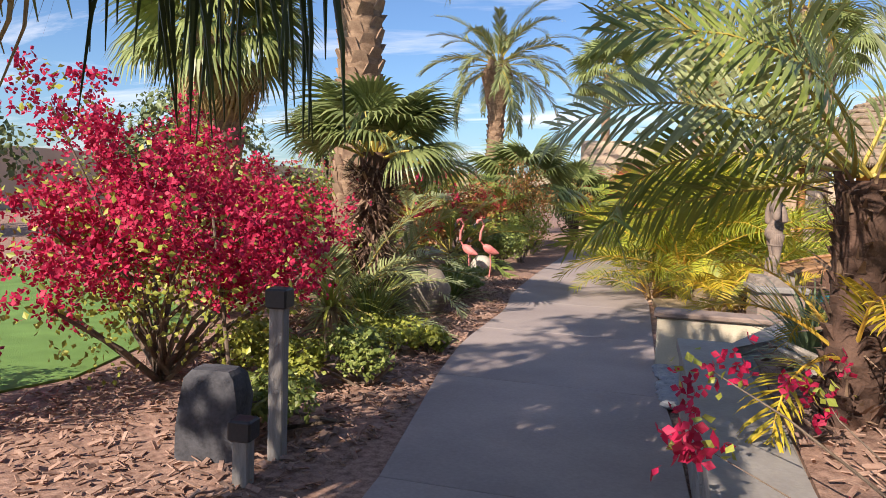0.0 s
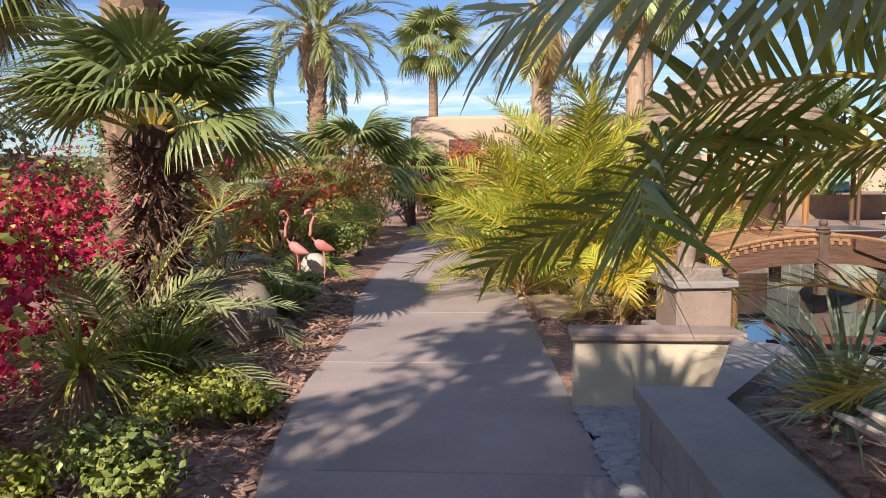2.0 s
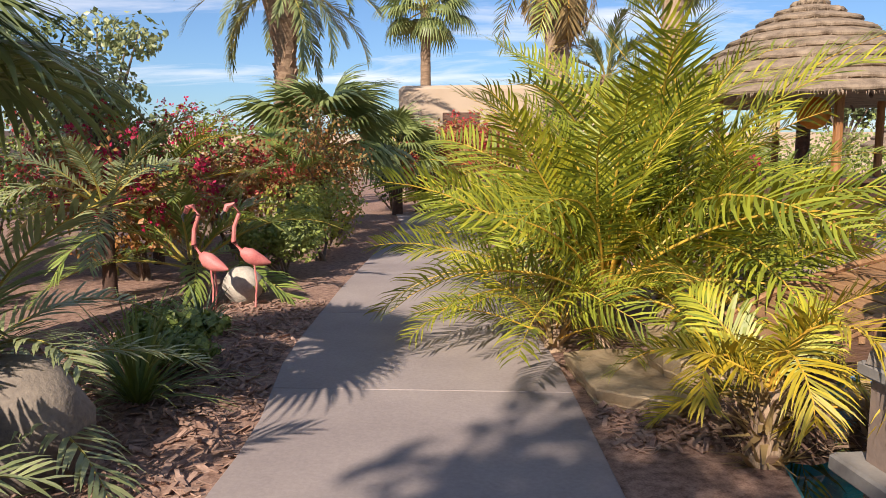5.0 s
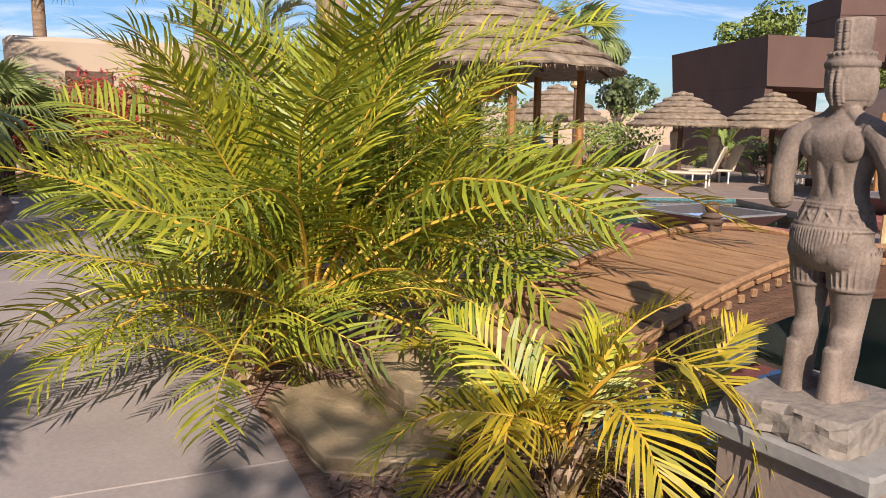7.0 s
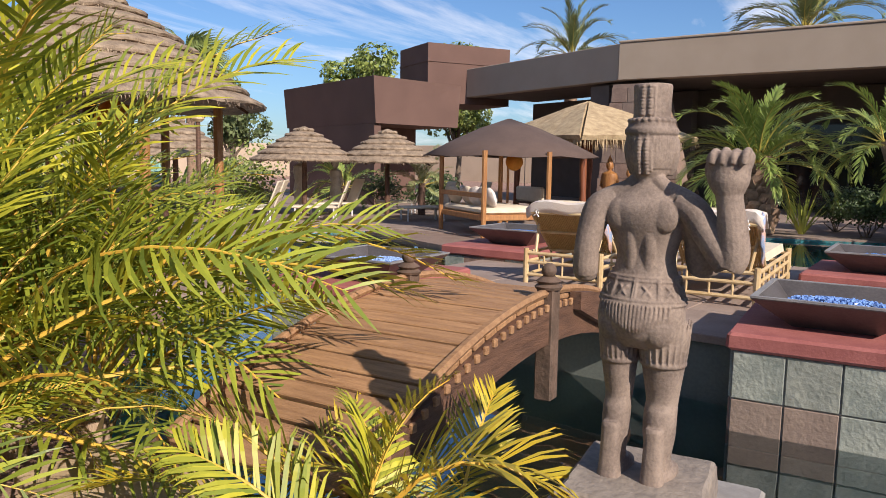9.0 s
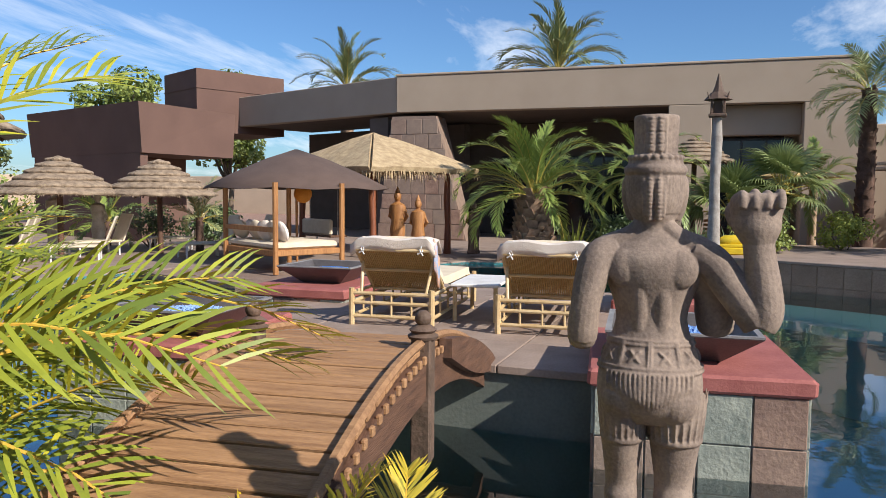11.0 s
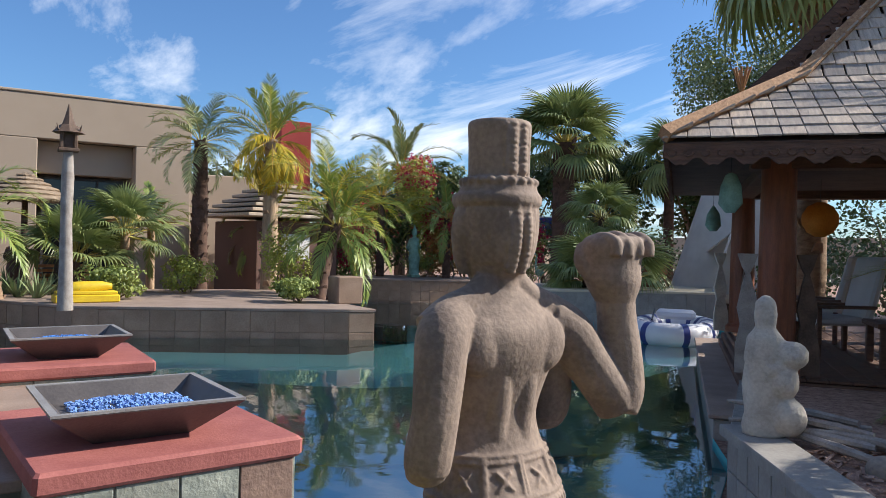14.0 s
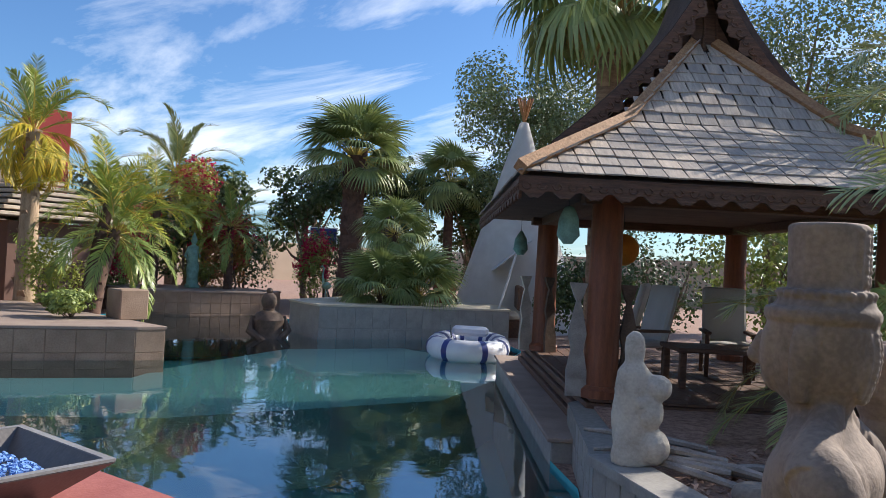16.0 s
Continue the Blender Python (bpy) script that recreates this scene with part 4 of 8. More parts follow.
def house():
    t = thing("house", "long modern tan stucco house with flat roofs and deep dark porches", "house")
    E, R_ = Vector((24.4, 18.9, 0)), Vector((25.0, 4.75, 0))
    d = (R_ - E).normalized()
    nr = Vector((-d.y, d.x, 0))
    nr = nr if nr.x > 0 else -nr
    L = (R_ - E).length
    ang = math.degrees(math.atan2(d.y, d.x))
    base = Matrix.Translation(E) @ pose(0, 0, 0, 0, 0, ang)
    # local x along the front to the right, local y = behind when positive
    sg = 1 if (pose(0, 0, 0, 0, 0, ang) @ Vector((0, 1, 0))).dot(nr) > 0 else -1

    def bx(me, x0, x1, y0, y1, z0, z1, ch=0.02):
        me.box(((x0 + x1) / 2, sg * (y0 + y1) / 2, (z0 + z1) / 2), (x1 - x0, y1 - y0, z1 - z0), base, ch)

    me = Mesh()
    bx(me, 0, L, 0, 0.4, 4.30, 5.50)
    bx(me, -0.02, L + 0.02, -0.03, 0.45, 5.503, 5.58)
    part("fascia", me, M["stucco_tan"], t, "smooth tan stucco parapet band")
    me = Mesh()
    bx(me, 8.85, 10.1, 0.0, 0.9, 0.0, 4.298)
    part("pier", me, M["stucco_tan"], t)
    me = Mesh()
    bx(me, 12.6, L, 0.0, 8, 0.0, 4.298)
    bx(me, 10.1, 12.6, 0.5, 0.9, 3.4, 4.298)
    part("wall", me, M["stucco_tan"], t)
    # porch wall and ceiling coloured dark to stand for the recess's shade
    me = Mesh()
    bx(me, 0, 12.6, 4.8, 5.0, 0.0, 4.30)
    part("porch_wall", me, M["stucco_shade"], t, "recessed porch wall with shade put into its dark colour")
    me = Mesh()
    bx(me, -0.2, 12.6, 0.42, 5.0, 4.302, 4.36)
    part("porch_ceiling", me, M["stucco_shade"], t)
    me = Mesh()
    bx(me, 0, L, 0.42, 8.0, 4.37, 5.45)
    part("roof", me, M["stucco_shade"], t)
    for x0, x1, y0, z0, z1 in ((2.6, 8.4, 4.7, 0.1, 3.0), (10.3, 12.4, 0.92, 0.6, 3.3)):
        w = part("window", Mesh().box(((x0 + x1) / 2, sg * (y0 - 0.03), (z0 + z1) / 2), (x1 - x0, 0.06, z1 - z0), base, 0.005), M["dark_glass"], t, "dark glazed sliding doors")
        fr = Mesh()
        for k in range(4):
            xx = x0 + (x1 - x0) * k / 3
            fr.box((xx, sg * (y0 - 0.07), (z0 + z1) / 2), (0.07, 0.05, z1 - z0), base)
        fr.box(((x0 + x1) / 2, sg * (y0 - 0.07), z1), (x1 - x0, 0.05, 0.07), base)
        part("frame", fr, M["black_metal"], w)
    # battered stone column at the corner
    me = Mesh()
    rings = [[tuple(base @ Vector((x, sg * y, z))) for x, y in ((-0.1 - s, -0.12), (1.45 + s * 2, -0.12), (1.45 + s * 2, 0.9), (-0.1 - s, 0.9))] for z, s in ((0.0, 0.55), (4.15, 0.0))]
    me.loft(rings)
    col = part("stone_column", me, M["slate_red"], t, "battered column of square red and green slate")
    tl = Mesh().box((0, 0, 0), (0.5, 0.03, 0.48), ch=0.008)
    sh = tl.data("stone_tile", M["slate_red"])
    for j in range(8):
        zz = 0.3 + j * 0.5
        s = 0.55 * (1 - zz / 4.15)
        x0, x1 = -0.1 - s, 1.45 + 2 * s
        n = max(3, round((x1 - x0) / 0.52))
        for i in range(n):
            p = base @ Vector((x0 + (x1 - x0) * (i + 0.5) / n, -sg * 0.13, zz))
            part("stone_tile", sh, None, col, m=pose(p.x, p.y, p.z, 0, 0, ang) @ Matrix.Diagonal(((x1 - x0) / n / 0.52, 1, 1, 1)))
    # shaded wing that runs back from the corner
    W1 = Vector((27.6, 27.6, 0))
    dw = (W1 - E).normalized()
    n2 = Vector((dw.y, -dw.x, 0))
    aw = math.degrees(math.atan2(dw.y, dw.x))
    b2 = Matrix.Translation(E) @ pose(0, 0, 0, 0, 0, aw)
    s2 = 1 if (pose(0, 0, 0, 0, 0, aw) @ Vector((0, 1, 0))).dot(n2) > 0 else -1
    me = Mesh()
    me.box((4.7, s2 * 0.25, 4.9), (9.3, 0.4, 1.2), b2, 0.02)
    part("wing_fascia", me, M["stucco_tan"], t)
    # the wing's porch takes the same dark colour in place of deep shade
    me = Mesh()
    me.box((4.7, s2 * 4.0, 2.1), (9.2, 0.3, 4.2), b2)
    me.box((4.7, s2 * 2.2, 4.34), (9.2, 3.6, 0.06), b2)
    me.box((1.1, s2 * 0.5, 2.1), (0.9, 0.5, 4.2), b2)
    part("wing_porch", me, M["stucco_shade"], t)
    # chocolate block with an overhanging slab, and the chimney
    C, Lf, Rt = (19.0, 24.95), (21.1, 31.9), (23.3, 24.6)
    far = (25.5, 31.5)
    me = Mesh()
    me.loft([[(x, y, z) for x, y in ((C[0] + k, C[1] + k * 0.3), (Rt[0] - k, Rt[1]), far, (Lf[0] + k, Lf[1]))] for z, k in ((2.75, 0.16), (4.28, 0.0))])
    me.prism([(19.2, 25.1), (19.5, 25.08), (19.9, 26.2), (21.5, 31.6), (21.2, 31.7)], 0.02, 2.748)
    me.prism([(20.2, 27.3), (23.6, 27.0), (23.6, 29), (20.6, 29)], 0.02, 2.748)
    part("brown_block", me, M["stucco_brown"], t, "chocolate brown stucco upper block")
    me = Mesh()
    me.prism([(25.9, 28.3), (29.6, 26.6), (31, 29.5), (27.2, 31)], 4.0, 6.5)
    me.prism([(25.86, 28.28), (29.62, 26.56), (31.05, 29.5), (27.2, 31.05)], 5.72, 5.76)
    part("chimney", me, M["stucco_brown"], t, "broad brown stucco chimney block")
    me = Mesh()
    me.prism([(19.4, 27.28), (20.05, 27.28), (20.05, 27.32), (19.4, 27.32)], 0.05, 2.4)
    return t


house()
me = Mesh()
me.box((30.2, 0.0, 3.1), (1.2, 1.2, 6.4), pose(0, 0, 0), 0.02)
solo("red_tower", me, M["stucco_red"], "tall red stucco wall behind the house", "wall", kind="structure")
me = Mesh()
me.box((30, 3.2, 1.9), (6, 4.4, 3.8), pose(0, 0, 0), 0.03)
solo("annex", me, M["stucco_tan"], "low brown stucco annex behind palms", "house")

# beige garden building beyond the end of the path
gb = thing("garden_building", "low rounded beige stucco building beyond the hedge", "building", -1.85, 28.7, 0)
me = Mesh()
me.box((4.2, 2.6, 1.72), (8.4, 5.2, 3.5), ch=0.12)
part("wall", me, M["stucco_beige"], gb)
me = Mesh()
me.box((1.9, -0.03, 1.9), (1.1, 0.1, 1.5), ch=0.02)
part("door", me, M["dark_wood"], gb, "dark wooden door")
# boundary walls that close the garden
for i, (c, s) in enumerate((((-26, 12, 1.3), (0.3, 90, 2.8)), ((10, -34, 1.3), (75, 0.3, 2.8)), ((10, 58, 1.3), (75, 0.3, 2.8)), ((48, 12, 1.3), (0.3, 90, 2.8)))):
    solo("wall_%s" % ("west", "south", "north", "east")[i], Mesh().box(c, s, ch=0.02), M["stucco_beige"], "plain beige garden boundary wall", "wall", kind="structure")
# ---- stone statue on its block ----
blk = Mesh()
r_ = random.Random(4)
rings = []
col_ = [r_.uniform(-0.009, 0.009) for _ in range(40)]
for z, k in ((0.0, 1.03), (0.02, 1.01), (0.045, 1.0), (0.07, 0.985), (0.084, 0.965), (0.091, 0.92), (0.091, 0.5)):
    ring_ = []
    for q in range(40):
        a = 2 * math.pi * q / 40
        m_ = max(abs(math.cos(a)), abs(math.sin(a)))
        w_ = 1.0 if math.cos(a) < -0.2 else 0.3
        o_ = (col_[q] + col_[(q + int(z * 60)) % 40] * 0.8 + r_.uniform(-0.005, 0.005)) * w_ * (1 if k > 0.6 else 0)
        ring_.append(((0.205 * k + o_) * math.cos(a) / m_, (0.185 * k + o_ * 0.6) * math.sin(a) / m_, z + (r_.uniform(-0.005, 0.005) * w_ if z < 0.08 else 0)))
    rings.append(ring_)
blk.loft(rings)
solo("boulder", blk, M["boulder"], "rough broken stone block on the pedestal cap", "stone", pose(2.64, 8.54, 0.622, 0, 0, 12))


def ellipse(cx, cy, z, rx, ry, n=36, sq=1.0):
    out = []
    for i in range(n):
        a = 2 * math.pi * i / n
        c, s = math.cos(a), math.sin(a)
        out.append((cx + rx * math.copysign(abs(c) ** sq, c), cy + ry * math.copysign(abs(s) ** sq, s), z))
    return out


def smooth_run(rows, sub=6):
    """Rows of equal-length tuples, blended through with a Catmull-Rom curve."""
    out = []
    for i in range(len(rows) - 1):
        a, b, c, d = rows[max(i - 1, 0)], rows[i], rows[i + 1], rows[min(i + 2, len(rows) - 1)]
        for k in range(sub):
            u = k / sub
            out.append(tuple(0.5 * (2 * q + (r - p) * u + (2 * p - 5 * q + 4 * r - s) * u * u + (3 * q - p - 3 * r + s) * u ** 3) for p, q, r, s in zip(a, b, c, d)))
    return out + [tuple(rows[-1])]


def build_statue():
    """A standing stone figure seen from behind; it faces +x, its right arm on the -y side."""
    me = Mesh()

    def body(rows, m=None, n=40):
        """Rows: x, y, z, half depth, half width."""
        me.loft([ellipse(x, y, z, rx, ry, n) for x, y, z, rx, ry in smooth_run(rows)], m)

    def limb(rows, n=18):
        """Rows: x, y, z, radius."""
        run = smooth_run(rows)
        ends = Vector(run[-1][:3]) - Vector(run[0][:3])
        ref = UP if abs(ends.x) > 0.6 * ends.length else Vector((1, 0, 0))
        rings = []
        for i, q in enumerate(run):
            t = (Vector(run[min(i + 1, len(run) - 1)][:3]) - Vector(run[max(i - 1, 0)][:3])).normalized()
            a = t.cross(ref).normalized()
            b = t.cross(a)
            rings.append([tuple(Vector(q[:3]) + (a * math.cos(-2 * math.pi * k / n) + b * math.sin(-2 * math.pi * k / n)) * q[3]) for k in range(n)])
        me.loft(rings)

    # legs, feet and the stone props behind the heels
    for sy, fx, k in ((0.058, 0.0, 0.92), (-0.060, 0.012, 1.08)):
        body(((fx, sy, -0.005, 0.040, 0.032 * k), (fx - 0.004, sy, 0.06, 0.034, 0.030 * k), (fx - 0.010, sy, 0.13, 0.043, 0.040 * k), (fx - 0.006, sy, 0.19, 0.043, 0.041 * k), (fx + 0.004, sy, 0.225, 0.041, 0.040 * k), (fx, sy, 0.29, 0.051, 0.048 * k), (fx - 0.004, sy, 0.36, 0.063, 0.057 * k), (fx - 0.010, sy * 0.95, 0.43, 0.072, 0.062 * k), (0, sy * 0.8, 0.47, 0.06, 0.055)))
        me.loft([ellipse(fx + 0.030, sy * 1.05, -0.006, 0.085, 0.038), ellipse(fx + 0.030, sy * 1.05, 0.018, 0.080, 0.037), ellipse(fx + 0.010, sy, 0.045, 0.045, 0.03)])
        me.loft([ellipse(fx - 0.050, sy * 0.98, z, r * 0.9, r, 20, 0.8) for z, r in ((-0.006, 0.033), (0.05, 0.028), (0.12, 0.0255), (0.150, 0.0255), (0.160, 0.021))])
    # hips, waist, back and chest; the left shoulder is drawn back
    body(((-0.004, 0, 0.375, 0.058, 0.085), (-0.010, 0, 0.41, 0.080, 0.112), (-0.014, 0, 0.45, 0.087, 0.118), (-0.010, 0, 0.50, 0.081, 0.113), (-0.002, 0, 0.545, 0.068, 0.098), (0.004, 0.0, 0.585, 0.058, 0.084), (0.006, 0.0, 0.62, 0.056, 0.080), (0.002, 0.0, 0.665, 0.062, 0.092), (-0.004, 0.0, 0.71, 0.070, 0.108), (-0.008, 0.002, 0.745, 0.068, 0.112), (-0.008, 0.002, 0.770, 0.056, 0.106), (-0.004, 0.002, 0.790, 0.045, 0.082), (-0.002, 0, 0.806, 0.038, 0.058), (0, 0, 0.82, 0.034, 0.042)))
    # shoulder blades and the muscles beside the spine
    for sy in (-1, 1):
        me.ball((-0.046, sy * 0.056, 0.728), (0.024, 0.044, 0.046), 20, 14)
        limb(((-0.034, sy * 0.024, 0.55, 0.018), (-0.032, sy * 0.023, 0.61, 0.022), (-0.042, sy * 0.024, 0.68, 0.022), (-0.038, sy * 0.026, 0.76, 0.020)))
        me.ball((-0.040, sy * 0.052, 0.432), (0.050, 0.056, 0.056), 20, 14)
        limb(((-0.012, sy * 0.020, 0.83, 0.020), (-0.014, sy * 0.050, 0.798, 0.024), (-0.016, sy * 0.098, 0.772, 0.030), (-0.022, sy * 0.128, 0.748, 0.034)))
    # neck, head, bead band and tall cylindrical crown
    body(((0, 0, 0.79, 0.042, 0.043), (0.002, 0, 0.822, 0.040, 0.040), (0.006, 0, 0.842, 0.054, 0.049), (0.008, 0, 0.872, 0.064, 0.057), (0.006, 0, 0.91, 0.068, 0.062), (0.003, 0, 0.945, 0.067, 0.064), (0.0, 0, 0.966, 0.060, 0.060), (0, 0, 0.976, 0.052, 0.053)))
    me.loft([ellipse(0, 0, z, r, r) for z, r in ((0.965, 0.050), (0.985, 0.0480), (1.03, 0.0485), (1.060, 0.0500), (1.067, 0.0495), (1.070, 0.046))])
    for i in range(22):
        a = 2 * math.pi * i / 22
        me.ball((0.0550 * math.cos(a), 0.0555 * math.sin(a), 0.975), (0.0085, 0.0085, 0.0075), 9, 6)
    # ears with long lobes, brow, cheeks and chin
    for sy in (-1, 1):
        body(((0.016, sy * 0.050, 0.832, 0.010, 0.008), (0.016, sy * 0.060, 0.855, 0.012, 0.008), (0.012, sy * 0.066, 0.89, 0.016, 0.008), (0.010, sy * 0.066, 0.92, 0.015, 0.007), (0.010, sy * 0.062, 0.935, 0.008, 0.005)), None, 14)
    body(((0.046, 0, 0.838, 0.018, 0.024), (0.052, 0, 0.855, 0.024, 0.036), (0.055, 0, 0.89, 0.024, 0.043), (0.055, 0, 0.92, 0.021, 0.045), (0.048, 0, 0.945, 0.016, 0.040)), None, 20)
    limb(((0.078, 0, 0.918, 0.006), (0.086, 0, 0.895, 0.009), (0.088, 0, 0.884, 0.011), (0.080, 0, 0.878, 0.008)), 10)
    me.loft([ellipse(0.004, 0, z, r, r * 0.96) for z, r in ((0.938, 0.070), (0.943, 0.0725), (0.952, 0.0725), (0.957, 0.069))])
    # plaited strip down the back of the head and crown, edged by two cords
    for k in range(15):
        z = 0.838 + k * 0.0088
        rr = 0.046 + 0.0215 * math.sin(math.pi * min(1, (z - 0.822) / 0.155))
        for sd in (-0.0095, 0.0095):
            me.ball((-rr + 0.004, sd, z), (0.0075, 0.0085, 0.0052), 9, 6, pose(0, 0, 0, 0, 0, 0))
    for k in range(9):
        for sd in (-0.0095, 0.0095):
            me.ball((-0.0475, sd, 0.990 + k * 0.0088), (0.0065, 0.0085, 0.0052), 9, 6)
    for sd in (-0.021, 0.021):
        limb(tuple((-(0.046 + 0.0185 * math.sin(math.pi * min(1, (z - 0.822) / 0.155))) + 0.004, sd, z, 0.0036) for z in (0.842, 0.87, 0.90, 0.93, 0.955)), 8)
        limb(((-0.0445, sd, 0.985, 0.0034), (-0.0450, sd, 1.02, 0.0034), (-0.0460, sd, 1.062, 0.0034)), 8)
    # fine upright locks over the back of the head
    for i in range(26):
        a = math.pi * 0.52 + math.pi * 0.96 * i / 25
        if abs(a - math.pi) < 0.34:
            continue
        limb(tuple((0.005 + r * math.cos(a), r * 0.93 * math.sin(a), z, 0.0030) for z, r in ((0.850, 0.0555), (0.875, 0.0645), (0.905, 0.0680), (0.932, 0.0685))), 6)
    # right arm: out from the shoulder, bent up at the elbow to a raised hand
    limb(((-0.012, -0.092, 0.762, 0.040), (-0.022, -0.128, 0.742, 0.040), (-0.030, -0.166, 0.694, 0.039), (-0.040, -0.204, 0.645, 0.039), (-0.044, -0.226, 0.612, 0.036)))
    limb(((-0.046, -0.226, 0.606, 0.033), (-0.044, -0.236, 0.640, 0.039), (-0.044, -0.231, 0.70, 0.037), (-0.044, -0.222, 0.76, 0.033), (-0.044, -0.216, 0.805, 0.033)))
    body(((-0.044, -0.216, 0.79, 0.033, 0.034), (-0.042, -0.213, 0.82, 0.044, 0.049), (-0.038, -0.212, 0.850, 0.047, 0.052), (-0.038, -0.214, 0.878, 0.049, 0.057), (-0.040, -0.216, 0.892, 0.044, 0.053), (-0.042, -0.216, 0.897, 0.036, 0.046)), None, 28)
    for k in range(4):
        limb(((-0.082, -0.254 + 0.025 * k, 0.864, 0.009), (-0.078, -0.256 + 0.025 * k, 0.886, 0.0095), (-0.050, -0.256 + 0.025 * k, 0.898 - 0.003 * (k % 2), 0.0095), (-0.014, -0.254 + 0.025 * k, 0.886, 0.0095)), 10)
    limb(((-0.034, -0.172, 0.830, 0.014), (-0.020, -0.162, 0.856, 0.014), (-0.010, -0.176, 0.880, 0.012)), 10)
    # left arm broken off above the wrist
    limb(((-0.014, 0.092, 0.762, 0.040), (-0.036, 0.122, 0.742, 0.040), (-0.050, 0.136, 0.69, 0.037), (-0.056, 0.145, 0.635, 0.034), (-0.050, 0.150, 0.585, 0.035), (-0.046, 0.151, 0.560, 0.033)))
    me.ball((-0.045, 0.151, 0.556), (0.030, 0.031, 0.020), 14, 9)
    # broken lower arm of the second right arm, in front of the ribs
    limb(((0.010, -0.105, 0.735, 0.040), (0.028, -0.132, 0.68, 0.042), (0.040, -0.140, 0.625, 0.045), (0.046, -0.142, 0.595, 0.042)))
    me.ball((0.048, -0.142, 0.590), (0.040, 0.042, 0.026), 14, 9)
    # belt of carved panels: two rolled edges, dividers and rosettes
    for z, rx, ry in ((0.497, 0.086, 0.118), (0.507, 0.084, 0.116), (0.556, 0.070, 0.099), (0.565, 0.068, 0.096)):
        me.loft([ellipse(-0.007 + 0.012 * (z - 0.497) / 0.068, 0, z + dz, rx + g, ry + g) for dz, g in ((-0.0035, -0.002), (-0.002, 0.0025), (0.002, 0.0025), (0.0035, -0.002))])

    def on_belt(a, z, out):
        u = (z - 0.50) / 0.06
        rx, ry = 0.085 - 0.015 * u + out, 0.117 - 0.019 * u + out
        return (-0.007 + 0.010 * u + rx * math.cos(a), ry * math.sin(a), z)

    for i in range(10):
        a = 2 * math.pi * i / 10
        for da in (-0.03, 0.03):
            me.tube([on_belt(a + da, 0.503, 0.0), on_belt(a + da, 0.562, 0.0)], 0.0022, 6)
        c = a + math.pi / 10
        me.ball(on_belt(c, 0.532, 0.0), (0.0042, 0.0042, 0.0042), 8, 6)
        for q in range(4):
            b = math.pi / 4 + q * math.pi / 2
            me.tube([on_belt(c + 0.05 * math.cos(b), 0.532 + 0.006 * math.sin(b), 0.0), on_belt(c + 0.17 * math.cos(b), 0.532 + 0.018 * math.sin(b), 0.0)], [0.0034, 0.0022], 7)
    # pleated cloth falling in a fan from the belt and wrapped round the thighs
    for i in range(19):
        f = i / 18 * 2 - 1
        y = f * 0.092
        x0 = -math.sqrt(max(0.0, 1 - (y / 0.121) ** 2)) * 0.090 - 0.008
        low = 0.398 + 0.055 * abs(f) ** 1.5
        limb(((x0 + 0.002, y, 0.496, 0.0032), (x0 - 0.003, y * 0.97, 0.462, 0.0042), (x0 - 0.002, y * (0.90 - 0.2 * abs(f)), 0.43 + 0.012 * abs(f), 0.0042), (x0 + 0.010 + 0.018 * (1 - abs(f)), y * (0.74 - 0.2 * abs(f)), low, 0.003)), 6)
    for sy, fx, k in ((0.057, 0.0, 0.92), (-0.060, 0.010, 1.08)):
        for i in range(24):
            a = 2 * math.pi * i / 24
            limb(tuple((fx - 0.004 + rx * math.cos(a), sy + ry * k * math.sin(a), z, 0.0026) for z, rx, ry in ((0.335, 0.0595, 0.0545), (0.37, 0.0655, 0.0590), (0.41, 0.0705, 0.0620), (0.45, 0.0735, 0.0640))), 5)
        me.loft([ellipse(fx - 0.003, sy, z, 0.0585 + g, (0.0535 + g) * k, 24) for z, g in ((0.324, 0.0), (0.328, 0.004), (0.335, 0.0045), (0.340, 0.001))])
    return me


st = solo("statue", build_statue(), M["statue_stone"], "weathered brown stone standing deity statue with a raised hand", "statue", pose(2.637, 8.552, 0.706, 0, 0, 4), smooth=True)
rm = st.modifiers.new("fuse", "REMESH")
rm.mode, rm.voxel_size, rm.use_smooth_shade = "VOXEL", 0.0024, True
sm = st.modifiers.new("soften", "SMOOTH")
sm.iterations, sm.factor = 6, 0.5

# ---- arched plank bridge ----
BR0, BR1 = Vector((2.43, 10.0, 0)), Vector((5.85, 10.42, 0))
BL = (BR1 - BR0).length
bridge_turn = math.degrees(math.atan2(BR1.y - BR0.y, BR1.x - BR0.x))


def arch(s):
    return 0.40 + 0.44 * math.sin(math.pi * min(1, max(0, s))) ** 0.85


bridge = thing("footbridge", "arched brown plank footbridge with dark carved side beams", "bridge", BR0.x, BR0.y, 0, bridge_turn)
n = 30
for i in range(n):
    s = (i + 0.5) / n
    sl = math.degrees(math.atan2(arch(s + 0.01) - arch(s - 0.01), 0.02 * BL))
    me = Mesh().box((0, 0, 0), (BL / n - 0.008 + rng.uniform(-0.004, 0.002), 0.92 + rng.uniform(-0.01, 0.01), 0.03), ch=0.005)
    part("plank", me, M["bridge_wood"], bridge, m=pose(s * BL, 0, arch(s) - 0.015 + rng.uniform(-0.003, 0.003), 0, -sl + rng.uniform(-0.8, 0.8), rng.uniform(-0.4, 0.4)))
